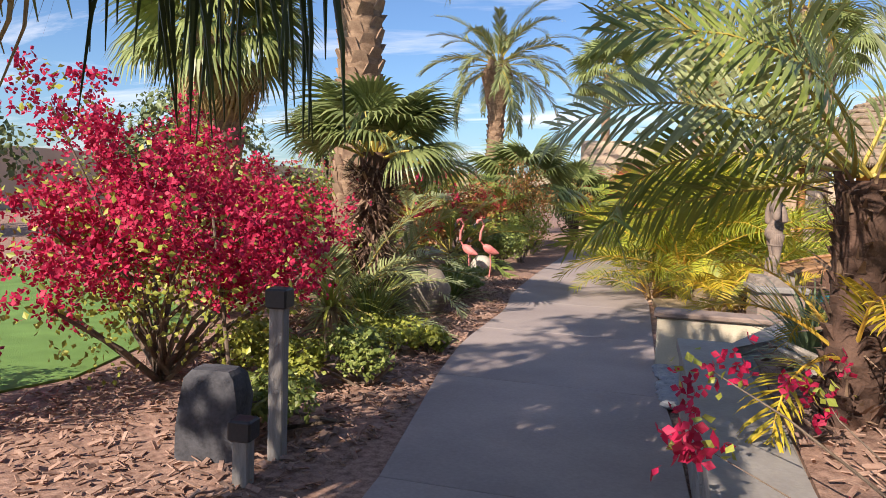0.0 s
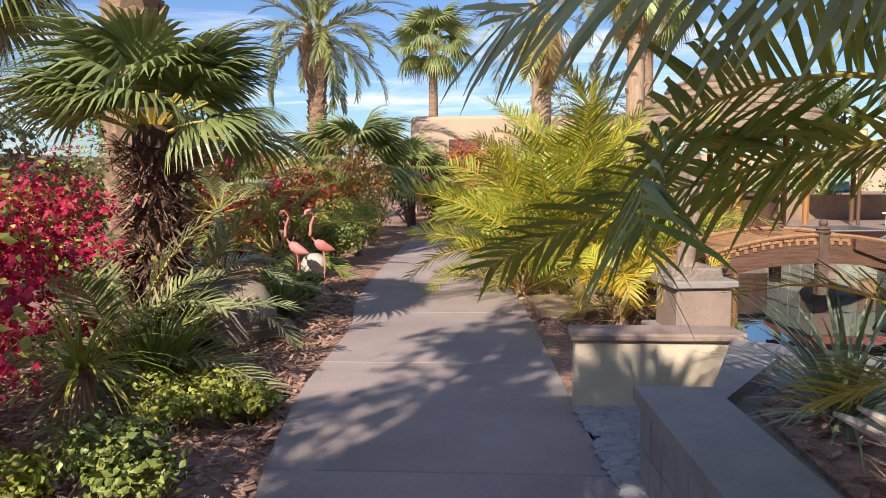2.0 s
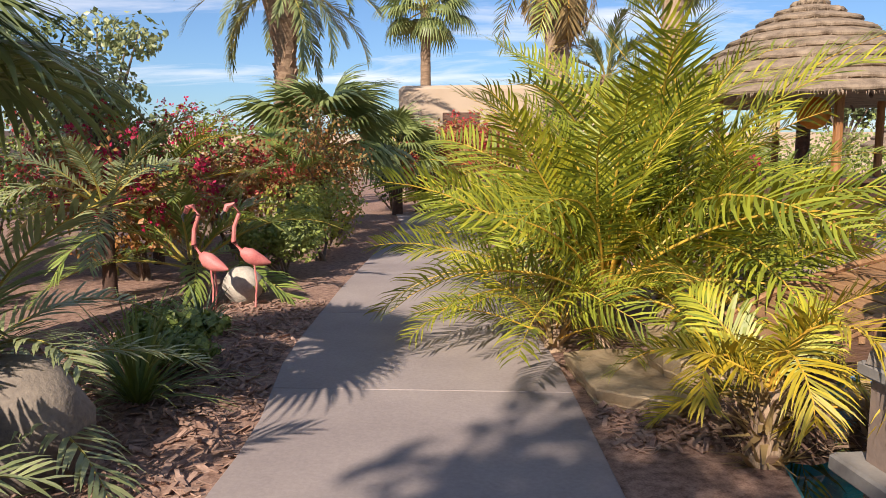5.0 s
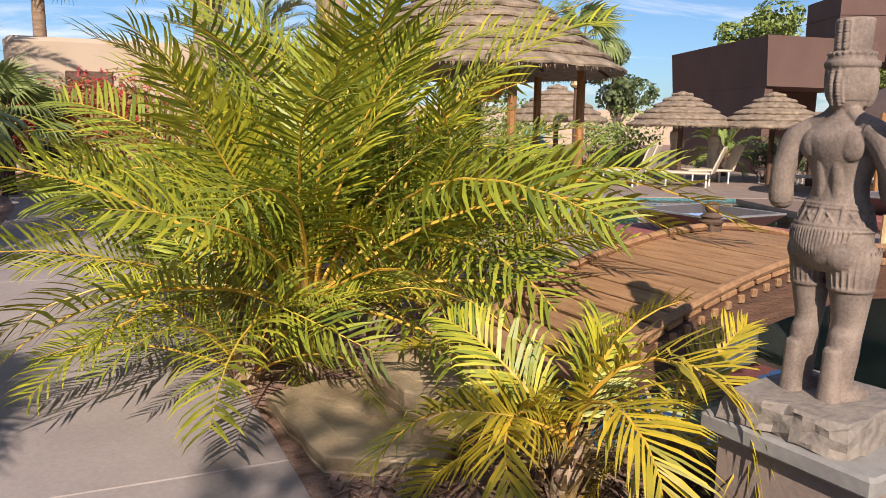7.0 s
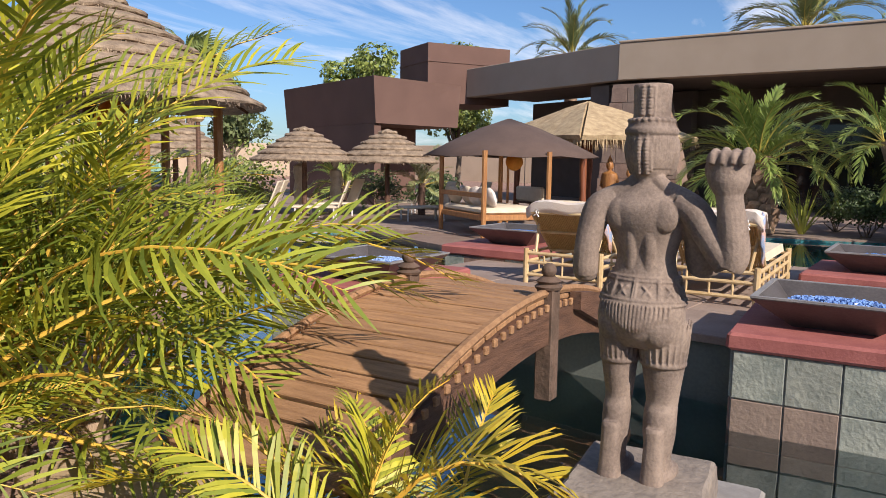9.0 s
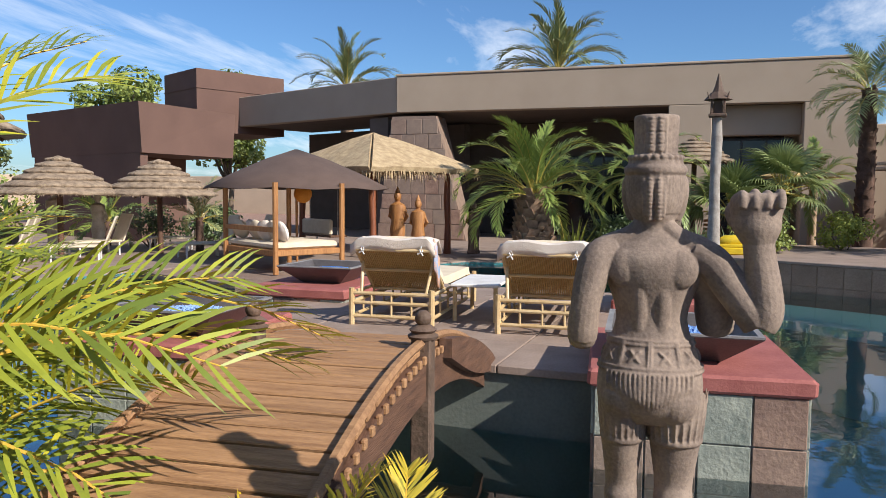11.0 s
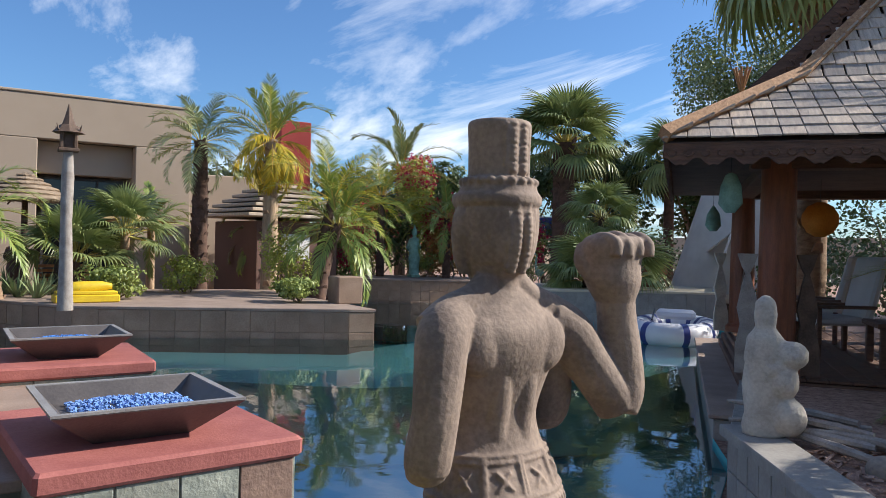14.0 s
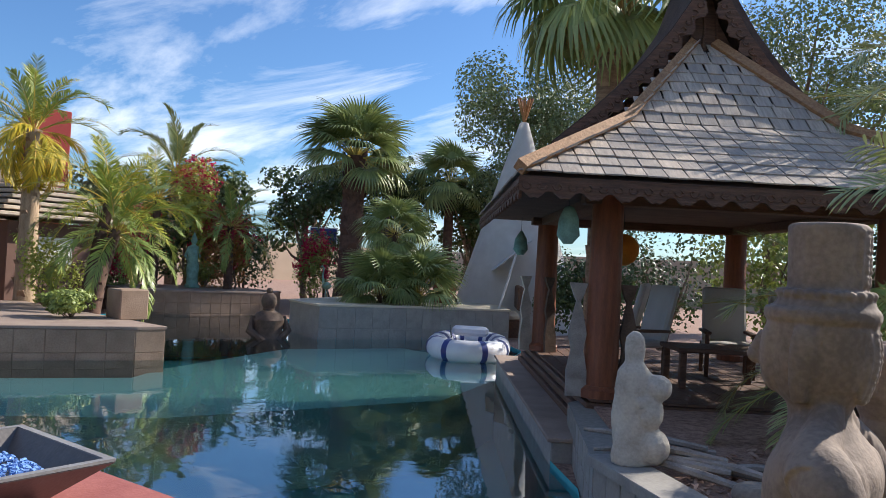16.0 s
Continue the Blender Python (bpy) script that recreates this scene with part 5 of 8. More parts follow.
for sy in (-1, 1):
    me = Mesh()
    rings = []
    for k in range(33):
        s = -0.02 + 1.05 * k / 32
        a = arch(s)
        z1, z0 = a - 0.035, a - 0.21 - 0.04 * math.sin(math.pi * max(0, min(1, s)))
        rings.append([(s * BL, sy * 0.455 - 0.03, z0), (s * BL, sy * 0.455 + 0.03, z0), (s * BL, sy * 0.455 + 0.03, z1), (s * BL, sy * 0.455 - 0.03, z1)])
    me.loft(rings)
    part("side_beam", me, M["dark_wood"], bridge)
    me = Mesh()
    pts = [(BL * k / 24, sy * 0.455, arch(k / 24) + 0.028) for k in range(25)]
    me.tube(pts, 0.024, 6)
    part("edge_rail", me, M["bridge_wood"], bridge)
    me = Mesh()
    for k in range(40):
        s = (k + 0.5) / 40
        me.box((s * BL, sy * 0.488, arch(s) - 0.045), (0.035, 0.02, 0.04), ch=0.004)
    tagged(part("dentil_trim", me, M["bridge_wood"], bridge), kind="stuff")
for s, sy in ((0.515, -1), (0.515, 1)):
    me = Mesh()
    z0 = 0.30
    x = s * BL
    y = sy * 0.455
    me.box((x, y, 0.58), (0.10, 0.10, 0.62), ch=0.008)
    me.lathe([(0.07, 0.0), (0.078, 0.015), (0.055, 0.03), (0.07, 0.045), (0.05, 0.06), (0.035, 0.07)], 12, (x, y, 0.885))
    me.ball((x, y, 0.985), (0.042, 0.042, 0.042), 12, 8)
    part("newel_post", me, M["carved_dark"], bridge, "dark turned post with a ball finial", smooth=True)
for sy in (-1,):
    me = Mesh()
    rings = []
    for k in range(12):
        u = k / 11
        x = BL * (0.60 + 0.42 * u)
        a = arch(0.60 + 0.40 * u)
        h = 0.17 * math.sin(math.pi * (0.12 + 0.80 * u)) + 0.03
        rings.append([(x, sy * 0.50 - 0.035, a - h), (x, sy * 0.50 + 0.035, a - h), (x, sy * 0.50 + 0.035, a + 0.01), (x, sy * 0.50 - 0.035, a + 0.01)])
    me.loft(rings)
    part("carved_end", me, M["dark_wood"], bridge, "thick carved end of the side beam", smooth=True)

# ---- bamboo loungers ----


def lounger(x, y, z, turn, label):
    """Head at -x, feet at +x."""
    t = thing("sun_lounger", label, "lounger", x, y, z, turn, "bamboo loungers")
    W, L, H = 0.74, 1.75, 0.30

    def pole(name, a, b, r=0.019):
        me = Mesh()
        A, B = Vector(a), Vector(b)
        pts, rad = [], []
        k = max(2, int((B - A).length / 0.14))
        for i in range(k + 1):
            pts.append(A.lerp(B, i / k))
            rad.append(r * (1.12 if i % 2 else 0.97))
        me.tube(pts, rad, 8)
        return part(name, me, M["bamboo"], t, smooth=True)

    for sx in (0, 1):
        for sy in (-1, 1):
            pole("leg", (sx * L, sy * W / 2, 0), (sx * L, sy * W / 2, H + 0.03), 0.026)
    for zz in (0.08, 0.20, 0.285):
        for sy in (-1, 1):
            pole("side_rail", (0, sy * W / 2, zz), (L, sy * W / 2, zz), 0.016)
        for xx in (0, L):
            pole("end_rail", (xx, -W / 2, zz), (xx, W / 2, zz), 0.016)
    for k in range(5):
        for sy in (-1, 1):
            pole("spindle", (L * (k + 1) / 6, sy * W / 2, 0.08), (L * (k + 1) / 6, sy * W / 2, 0.285), 0.010)
    for k in range(3):
        pole("spindle", (0, -W / 2 + W * (k + 1) / 4, 0.08), (0, -W / 2 + W * (k + 1) / 4, 0.285), 0.010)
    # slatted back, leaning from the seat up towards the head
    b0, b1 = Vector((0.52, 0, 0.27)), Vector((0.02, 0, 0.69))
    fr = part("backrest", Mesh().tube([(b0.x + 0.01, -0.345, b0.z), (b0.x + 0.01, 0.345, b0.z)], 0.015, 8), M["bamboo"], t)
    for sy in (-1, 1):
        me = Mesh().tube([(b0.x, sy * 0.345, b0.z), (b1.x, sy * 0.345, b1.z)], 0.017, 8)
        part("upright", me, M["bamboo"], fr, smooth=True)
    for f in (0.02, 0.5, 0.98):
        p = b0.lerp(b1, f)
        part("crossbar", Mesh().tube([(p.x - 0.012, -0.345, p.z - 0.01), (p.x - 0.012, 0.345, p.z - 0.01)], 0.015, 8), M["bamboo"], fr, smooth=True)
    slat = Mesh().tube([(b0.x, 0, b0.z), (b1.x, 0, b1.z)], 0.0085, 6).data("slat", M["bamboo_slat"])
    for k in range(36):
        part("slat", slat, None, fr, m=pose(0, -0.325 + 0.65 * k / 35, 0))
    for sy in (-1, 1):
        pole("prop", (0.06, sy * 0.30, 0.285), (0.20, sy * 0.335, 0.60), 0.014)
    # seat slats and the pad
    me = Mesh()
    rings = []
    up = Vector((b0.x - b1.x, 0, b0.z - b1.z))
    prof = [(1.72, 0.30), (1.60, 0.305), (1.2, 0.305), (0.75, 0.305), (0.60, 0.32), (0.40, 0.45), (0.20, 0.61), (0.07, 0.73)]
    for k, (px, pz) in enumerate(prof):
        th = 0.075
        nx, nz = (0.0, 1.0) if k < 4 else ((0.7, 0.71) if k > 4 else (0.35, 0.9))
        w = 0.33
        rings.append([(px, -w, pz), (px + nx * th, -w + 0.015, pz + nz * th), (px + nx * th * 1.15, 0, pz + nz * th * 1.15), (px + nx * th, w - 0.015, pz + nz * th), (px, w, pz)])
    me.loft(rings)
    part("mattress", me, M["cushion"], t, "cream padded mattress", smooth=True)
    # towel folded over the head of the back
    me = Mesh()
    rows = []
    for px, pz in ((0.30, 0.63), (0.17, 0.76), (0.06, 0.785), (-0.01, 0.77), (-0.005, 0.71), (0.01, 0.665)):
        rows.append([(px + 0.010 * math.sin(7 * v + px * 9), -0.385 + 0.77 * v, pz + 0.012 * math.sin(11 * v + 3 * px) - (0.05 if v in (0.0, 1.0) and px < 0.1 else 0)) for v in [i / 12 for i in range(13)]])
    me.loft(rows, cap=False, closed=False)
    tw = part("towel", me, M["towel"], t, "cream terry towel folded over the head", smooth=True)
    so = tw.modifiers.new("cloth", "SOLIDIFY")
    so.thickness = 0.02
    me = Mesh()
    rows = []
    for k in range(6):
        u = k / 5
        rows.append([(0.05 + 0.22 * u + 0.02 * v, -0.375 - 0.012 * math.sin(6 * u), 0.78 - 0.09 * v * 3 - 0.21 * u * (1 if v else 0.9)) for v in (0.0, 0.33, 0.66, 1.0)])
    me.loft(rows, cap=False, closed=False)
    tw = part("towel", me, M["towel_pattern"], t, "patterned orange and blue towel hanging at the side", smooth=True)
    so = tw.modifiers.new("cloth", "SOLIDIFY")
    so.thickness = 0.012
    me = Mesh()
    for sy in (-0.27, 0.27):
        me.tube([(0.0, sy, 0.71), (-0.012, sy + 0.01, 0.68), (-0.008, sy - 0.02, 0.63)], 0.008, 5)
        me.tube([(0.0, sy, 0.71), (-0.014, sy - 0.02, 0.67), (-0.008, sy + 0.03, 0.645)], 0.008, 5)
    part("tie", me, M["white_paint"], t, "knotted white cloth ties", smooth=True)
    return t


lounger(6.86, 11.12, 0.42, 6, "bamboo sun lounger with cream towels on the stone deck")
lounger(6.92, 9.78, 0.42, 6, "bamboo sun lounger with a patterned towel beside the fire bowl")
tb = thing("side_table", "low bamboo side table between the loungers", "table", 7.75, 10.55, 0.42, 6)
me = Mesh().box((0, 0, 0.335), (0.85, 0.45, 0.03), ch=0.008)
part("tabletop", me, M["white_paint"], tb, "pale whitewashed top")
for sx in (-1, 1):
    for sy in (-1, 1):
        part("leg", Mesh().tube([(sx * 0.38, sy * 0.19, 0), (sx * 0.38, sy * 0.19, 0.32)], 0.02, 8), M["bamboo"], tb, smooth=True)

# ---- thatched parasols and gazebo ----


def parasol(x, y, z, R, top, label, tiers=6, pole=M["dark_wood"], pr=0.07, group="thatched parasols", eave=None, name="thatched_parasol"):
    """A straw roof of stepped, rolled layers, each lapping over the one below, on a pole."""
    t = thing(name, label, "parasol", x, y, z, rng.uniform(0, 90), group)
    part("pole", Mesh().tube([(0, 0, 0), (0.01, 0, top * 0.5), (0, 0, top - 0.15)], [pr, pr * 0.95, pr * 0.8], 10), pole, t, smooth=True)
    eave = eave or top * 0.62
    H = top - eave
    roll = H / tiers * 0.42
    n = 64
    for k in range(tiers):
        f0, f1 = k / tiers, (k + 1) / tiers
        za, zb = top - H * f0 ** 1.12, top - H * f1 ** 1.12
        ra, rb = R * f0 ** 0.92 - 0.03, R * f1 ** 0.92
        me = Mesh()
        lump = [rng.uniform(-1, 1) for _ in range(n)]
        lump = [(lump[i] + lump[i - 1] + 0.5 * lump[i - 2]) / 2.5 for i in range(n)]
        rings = []
        for rr, zz, j in ((max(0.02, ra * 0.85), za, 0.0), (max(0.05, ra), za - 0.01, 0.006), (ra + (rb - ra) * 0.55, za + (zb - za) * 0.42, 0.012), (rb - 0.03, zb + roll * 0.95, 0.016), (rb, zb + roll * 0.45, 0.024), (rb - 0.008, zb, 0.03), (rb - 0.045, zb - roll * 0.28, 0.03), (max(0.03, rb - 0.16), zb + roll * 0.15, 0.01), (max(0.02, ra * 0.6), za - 0.12, 0.0)):
            rings.append([((rr + lump[i] * j + rng.uniform(-j, j) * 0.3) * math.cos(2 * math.pi * i / n), (rr + lump[i] * j + rng.uniform(-j, j) * 0.3) * math.sin(2 * math.pi * i / n), zz + lump[(i * 3) % n] * j * 0.7) for i in range(n)])
        me.loft(rings)
        lay = part("thatch_layer", me, M["thatch"], t)
        st_ = Mesh()
        for i in range(int(150 + 260 * rb)):
            a = rng.uniform(0, 6.283)
            d = Vector((math.cos(a), math.sin(a), 0))
            sd = Vector((-d.y, d.x, 0)) * rng.uniform(0.004, 0.009)
            b = d * (rb - rng.uniform(0.0, 0.06)) + UP * (zb + roll * rng.uniform(-0.1, 0.5))
            e = b + d * rng.uniform(0.0, 0.035) - UP * rng.uniform(0.03, 0.075)
            st_.add([b - sd, b + sd, e], [(0, 1, 2)])
        tagged(part("straw_fringe", st_, M["thatch"], lay), kind="stuff")
    rib = Mesh()
    for i in range(8):
        a = i * math.pi / 4
        rib.tube([(0.05 * math.cos(a), 0.05 * math.sin(a), top - 0.25), (R * 0.9 * math.cos(a), R * 0.9 * math.sin(a), eave - 0.07)], 0.02, 6)
    part("ribs", rib, M["dark_wood"], t)
    return t


parasol(14.35, 23.1, 0.02, 1.42, 2.38, "tan thatched parasol with stepped straw tiers on the terrace")
parasol(16.0, 21.6, 0.02, 1.40, 2.36, "tan thatched parasol on a dark pole at the pool edge")
parasol(11.2, 24.2, 0.02, 1.35, 2.5, "tan thatched parasol beyond the gazebo")
parasol(20.24, 9.1, 0.3, 0.95, 2.7, "small brown thatched parasol among the planter palms", eave=2.1)

gz = parasol(5.4, 16.9, 0.1, 2.1, 3.52, "large round thatched garden gazebo with many straw tiers", tiers=10, pr=0.10, group="", eave=2.08, name="gazebo")
me = Mesh()
me.lathe([(1.9, -0.2), (1.9, 0.0), (0.02, 0.0)], 24)
part("floor", me, M["deck_stone"], gz)
for i in range(6):
    a = i * math.pi / 3 + 0.4
    part("post", Mesh().tube([(1.5 * math.cos(a), 1.5 * math.sin(a), 0), (1.5 * math.cos(a), 1.5 * math.sin(a), 2.25)], 0.06, 8), M["honey_wood"], gz, smooth=True)
part("counter", Mesh().lathe([(1.0, 0.0), (1.0, 0.95), (1.1, 0.95), (1.1, 1.0), (0.02, 1.0)], 20), M["dark_wood"], gz)
ch = thing("wind_chime", "bamboo and metal wind chime hanging from the gazebo eave", "wind chime", 4.45, 15.4, 2.2)
part("hoop", Mesh().tube([(0.07 * math.sin(a), 0, -0.15 + 0.11 * math.cos(a)) for a in [i * 0.5236 for i in range(13)]], 0.006, 5), M["black_metal"], ch)
part("cord", Mesh().tube([(0, 0, 0.1), (0, 0, -0.28)], 0.003, 4), M["black_metal"], ch)
for i in range(5):
    part("tube", Mesh().tube([(0.05 * math.cos(i * 1.257), 0.05 * math.sin(i * 1.257), -0.28), (0.05 * math.cos(i * 1.257), 0.05 * math.sin(i * 1.257), -0.55 + 0.03 * i)], 0.012, 6), M["bamboo"], ch, smooth=True)


def lantern(x, y, z, r, label):
    t = thing("paper_lantern", label, "lantern", x, y, z, 0, "orange lanterns")
    part("globe", Mesh().lathe([(0.25 * r, -r), (0.7 * r, -0.75 * r), (0.97 * r, -0.3 * r), (r, 0), (0.97 * r, 0.3 * r), (0.7 * r, 0.75 * r), (0.25 * r, r)], 18), M["lantern"], t, smooth=True)
    part("cord", Mesh().tube([(0, 0, r * 0.95), (0, 0, r + 0.35)], 0.004, 4), M["black_metal"], t)


lantern(5.0, 15.6, 1.95, 0.20, "round orange paper lantern under the gazebo thatch")
lantern(15.5, 17.2, 1.55, 0.2, "round orange paper lantern under the brown umbrella")
lantern(7.1, 1.1, 2.0, 0.2, "round orange paper lantern inside the wooden pavilion")

# brown canvas umbrella with daybed
um = thing("umbrella", "large dark brown canvas umbrella over the daybed", "umbrella", 15.4, 17.3, 0.02, 20)
part("pole", Mesh().tube([(0, 0, 0), (0, 0, 2.45)], 0.03, 8), M["honey_wood"], um)
me = Mesh()
rings = []
for rr, zz, sag in ((0.03, 2.50, 0), (0.7, 2.28, 0.02), (1.4, 1.98, 0.06), (2.05, 1.66, 0.14)):
    rings.append([(rr * (1 - (0.03 if i % 2 else 0)) * math.cos(math.pi * i / 8), rr * (1 - (0.03 if i % 2 else 0)) * math.sin(math.pi * i / 8), zz - (sag * 0.3 if i % 2 else 0)) for i in range(16)])
me.loft(rings, cap=False)
cn = part("canopy", me, M["canvas_brown"], um, smooth=True)
so = cn.modifiers.new("cloth", "SOLIDIFY")
so.thickness = 0.012
for i in range(8):
    a = math.pi * i / 4
    part("rib", Mesh().tube([(0, 0, 2.46), (2.0 * math.cos(a), 2.0 * math.sin(a), 1.64)], 0.010, 5), M["dark_wood"], um)

bed = thing("daybed", "honey wood four-post daybed with cream cushions at the water", "daybed", 14.2, 16.9, 0.02, 62)
for sx in (-1, 1):
    for sy in (-1, 1):
        part("post", Mesh().tube([(sx * 1.05, sy * 0.75, 0), (sx * 1.05, sy * 0.75, 1.75)], 0.055, 8), M["honey_wood"], bed, smooth=True)
part("platform", Mesh().box((0, 0, 0.40), (2.1, 1.5, 0.12), ch=0.015), M["honey_wood"], bed)
part("mattress", Mesh().box((0, 0, 0.53), (2.0, 1.4, 0.14), ch=0.05), M["cushion"], bed, smooth=True)
for i in range(6):
    me = Mesh()
    me.ball((0, 0, 0), (0.26, 0.10, 0.22), 12, 8)
    part("pillow", me, M["cushion"] if i % 2 else M["towel"], bed, m=pose(-0.8 + 0.32 * i, 0.48 + rng.uniform(-0.08, 0.08), 0.80, rng.uniform(-30, -12), rng.uniform(-25, 25), rng.uniform(-20, 20)), smooth=True)
part("back_rail", Mesh().box((0, 0.76, 0.85), (2.1, 0.04, 0.10), ch=0.01), M["honey_wood"], bed)

# straw-roofed palapa on carved posts behind the daybed
pa = thing("palapa", "straw-roofed palapa with hanging thatch fringe on carved posts", "palapa", 18.9, 17.1, 0.02, 62)
me = Mesh()
for a, b in (((-2.2, -1.7), (2.2, -1.7)), ((2.2, -1.7), (2.2, 1.7)), ((2.2, 1.7), (-2.2, 1.7)), ((-2.2, 1.7), (-2.2, -1.7))):
    rows = []
    for k in range(6):
        u = k / 5
        rows.append([((a[0] + (b[0] - a[0]) * v) * u + 0.0, (a[1] + (b[1] - a[1]) * v) * u, 3.02 - 0.95 * u ** 1.15 + rng.uniform(-0.015, 0.015)) for v in [i / 10 for i in range(11)]])
    me.loft(rows, cap=False, closed=False)
rf = part("roof", me, M["thatch_straw"], pa)
so = rf.modifiers.new("thick", "SOLIDIFY")
so.thickness = 0.12
st_ = Mesh()
for i in range(2600):
    side = rng.randrange(4)
    v, u = rng.uniform(-1, 1), rng.random() ** 0.5
    px, py = ((v * 2.25, -1.72), (2.25, v * 1.72), (v * 2.25, 1.72), (-2.25, v * 1.72))[side]
    d = Vector((px, py, 0)).normalized()
    b = Vector((px * u, py * u, 3.04 - 0.95 * u ** 1.15))
    le = rng.uniform(0.15, 0.4)
    e = b + d * le * (0.8 if u < 0.9 else 0.25) - UP * le * (0.38 if u < 0.9 else 0.95)
    s = Vector((-d.y, d.x, 0)) * rng.uniform(0.008, 0.018)
    st_.add([b - s, b + s, e], [(0, 1, 2)])
tagged(part("straw_fringe", st_, M["thatch_straw"], rf), kind="stuff")
for sx in (-1, 1):
    for sy in (-1, 1):
        part("post", Mesh().tube([(sx * 1.6, sy * 1.2, 0), (sx * 1.62, sy * 1.2, 0.8), (sx * 1.58, sy * 1.2, 1.4), (sx * 1.6, sy * 1.2, 2.2)], [0.1, 0.075, 0.09, 0.07], 10), M["column_wood"], pa, smooth=True)
sw = thing("swing_bench", "dark wooden swing bench hung on ropes under the palapa", "swing", 18.2, 18.2, 0.02, 62)
part("seat", Mesh().box((0, 0, 0.45), (1.4, 0.5, 0.06), ch=0.01), M["dark_wood"], sw)
part("cushion", Mesh().box((0, 0.2, 0.68), (1.35, 0.12, 0.4), ch=0.04), M["cushion"], sw)
for sx in (-0.65, 0.65):
    part("rope", Mesh().tube([(sx, 0, 0.45), (sx, 0, 2.2)], 0.012, 5), M["grey_wood"], sw)
part("rope", Mesh().tube([(0, 0.2, 0.45), (0, 0.2, 0.02)], 0.02, 5), M["grey_wood"], sw)


def chaise(x, y, z, turn, label):
    t = thing("pool_chair", label, "chair", x, y, z, turn, "canvas terrace chairs")
    for sx in (-0.45, 0.5):
        for sy in (-0.28, 0.28):
            part("leg", Mesh().box((sx, sy, 0.16), (0.04, 0.04, 0.32), ch=0.006), M["white_paint"], t)
    part("seat", Mesh().box((0.05, 0, 0.34), (1.15, 0.62, 0.05), ch=0.015), M["cushion"], t)
    part("backrest", Mesh().box((0, 0, 0.36), (0.04, 0.60, 0.72), pose(-0.55, 0, 0.33, 0, -22, 0), ch=0.012), M["cushion"], t)
    return t


for x, y, a in ((15.6, 20.0, 150), (16.3, 19.4, 150), (13.6, 21.8, 130), (14.9, 22.6, 160), (12.6, 23.0, 130), (16.9, 22.0, 120), (11.9, 22.4, 130)):
    chaise(x, y, 0.02, a, "cream canvas reclining chair on the far terrace")


# standing carved figures and small garden sculpture
def figure(name, x, y, z, h, material, label, seed=1, seated=False, turn=0):
    """A small carved figure as one plain mesh: base, body, head."""
    r = random.Random(seed)
    me = Mesh()
    if seated:
        me.lathe([(0.34 * h, 0), (0.38 * h, 0.06 * h), (0.36 * h, 0.14 * h), (0.24 * h, 0.26 * h), (0.20 * h, 0.38 * h), (0.23 * h, 0.55 * h), (0.17 * h, 0.64 * h), (0.08 * h, 0.68 * h), (0.08 * h, 0.71 * h)], 14)
        me.ball((0, 0, 0.81 * h), (0.115 * h, 0.115 * h, 0.13 * h), 12, 8)
        me.ball((0, 0, 0.955 * h), (0.05 * h, 0.05 * h, 0.05 * h), 8, 6)
        for s in (-1, 1):
            me.tube([(0, s * 0.2 * h, 0.58 * h), (0.06 * h, s * 0.27 * h, 0.4 * h), (0.2 * h, s * 0.1 * h, 0.24 * h)], 0.06 * h, 8)
            me.ball((0.14 * h, s * 0.22 * h, 0.1 * h), (0.2 * h, 0.13 * h, 0.08 * h), 10, 6)
    else:
        me.box((0, 0, 0.03 * h), (0.2 * h, 0.2 * h, 0.06 * h), ch=0.01 * h)
        me.lathe([(0.09 * h, 0.06 * h), (0.08 * h, 0.2 * h), (0.095 * h, 0.38 * h), (0.075 * h, 0.52 * h), (0.10 * h, 0.68 * h), (0.09 * h, 0.75 * h), (0.03 * h, 0.79 * h), (0.03 * h, 0.81 * h)], 12, squash=1.25)
        me.ball((0, 0, 0.87 * h), (0.06 * h, 0.055 * h, 0.075 * h), 10, 8)
        me.lathe([(0.045 * h, 0.93 * h), (0.02 * h, 0.98 * h), (0.004 * h, 1.02 * h)], 8)
        for s in (-1, 1):
            me.tube([(0, s * 0.10 * h, 0.72 * h), (0.03 * h, s * 0.14 * h, 0.58 * h), (0.07 * h, s * 0.05 * h, 0.5 * h)], 0.028 * h, 7)
    return solo(name, me, material, label, "statue", pose(x, y, z, 0, 0, turn), smooth=True)


figure("garden_statue", 14.9, 23.9, 0.02, 1.75, M["white_stone"], "tall white stone robed figure on the terrace", 3)
figure("garden_statue", 15.6, 23.2, 0.02, 1.6, M["white_stone"], "white stone robed figure beside the parasol", 4)
figure("buddha_statue", 11.9, 26.5, 0.8, 1.0, M["verdigris"], "green bronze seated figure on a stone wall", 5, True, 230)
figure("garden_statue", 18.6, 14.2, 0.1, 1.35, M["carved_dark"], "slim dark carved wooden figure by the palms", 6)
figure("garden_statue", 18.0, 16.0, 0.02, 1.7, M["honey_wood"], "gilt carved wooden figure under the palapa", 7)
figure("garden_statue", 17.4, 15.2, 0.02, 1.5, M["honey_wood"], "carved golden wood figure at the palapa post", 8)
figure("garden_statue", 22.3, 9.3, 0.3, 1.4, M["carved_dark"], "dark carved wooden figure on the porch edge", 9)
figure("seated_statue", 15.6, -4.9, 0.70, 0.95, M["terracotta"], "terracotta seated figure on the pool planter", 10, True, 130)
figure("lion_statue", 15.9, 0.3, -0.5, 1.5, M["carved_dark"], "dark red stone guardian lion standing in the pool", 11, True, 160)
figure("lion_statue", 19.6, 2.7, 0.47, 0.9, M["carved_dark"], "small brown guardian lion on a stone plinth", 12, True, 160)
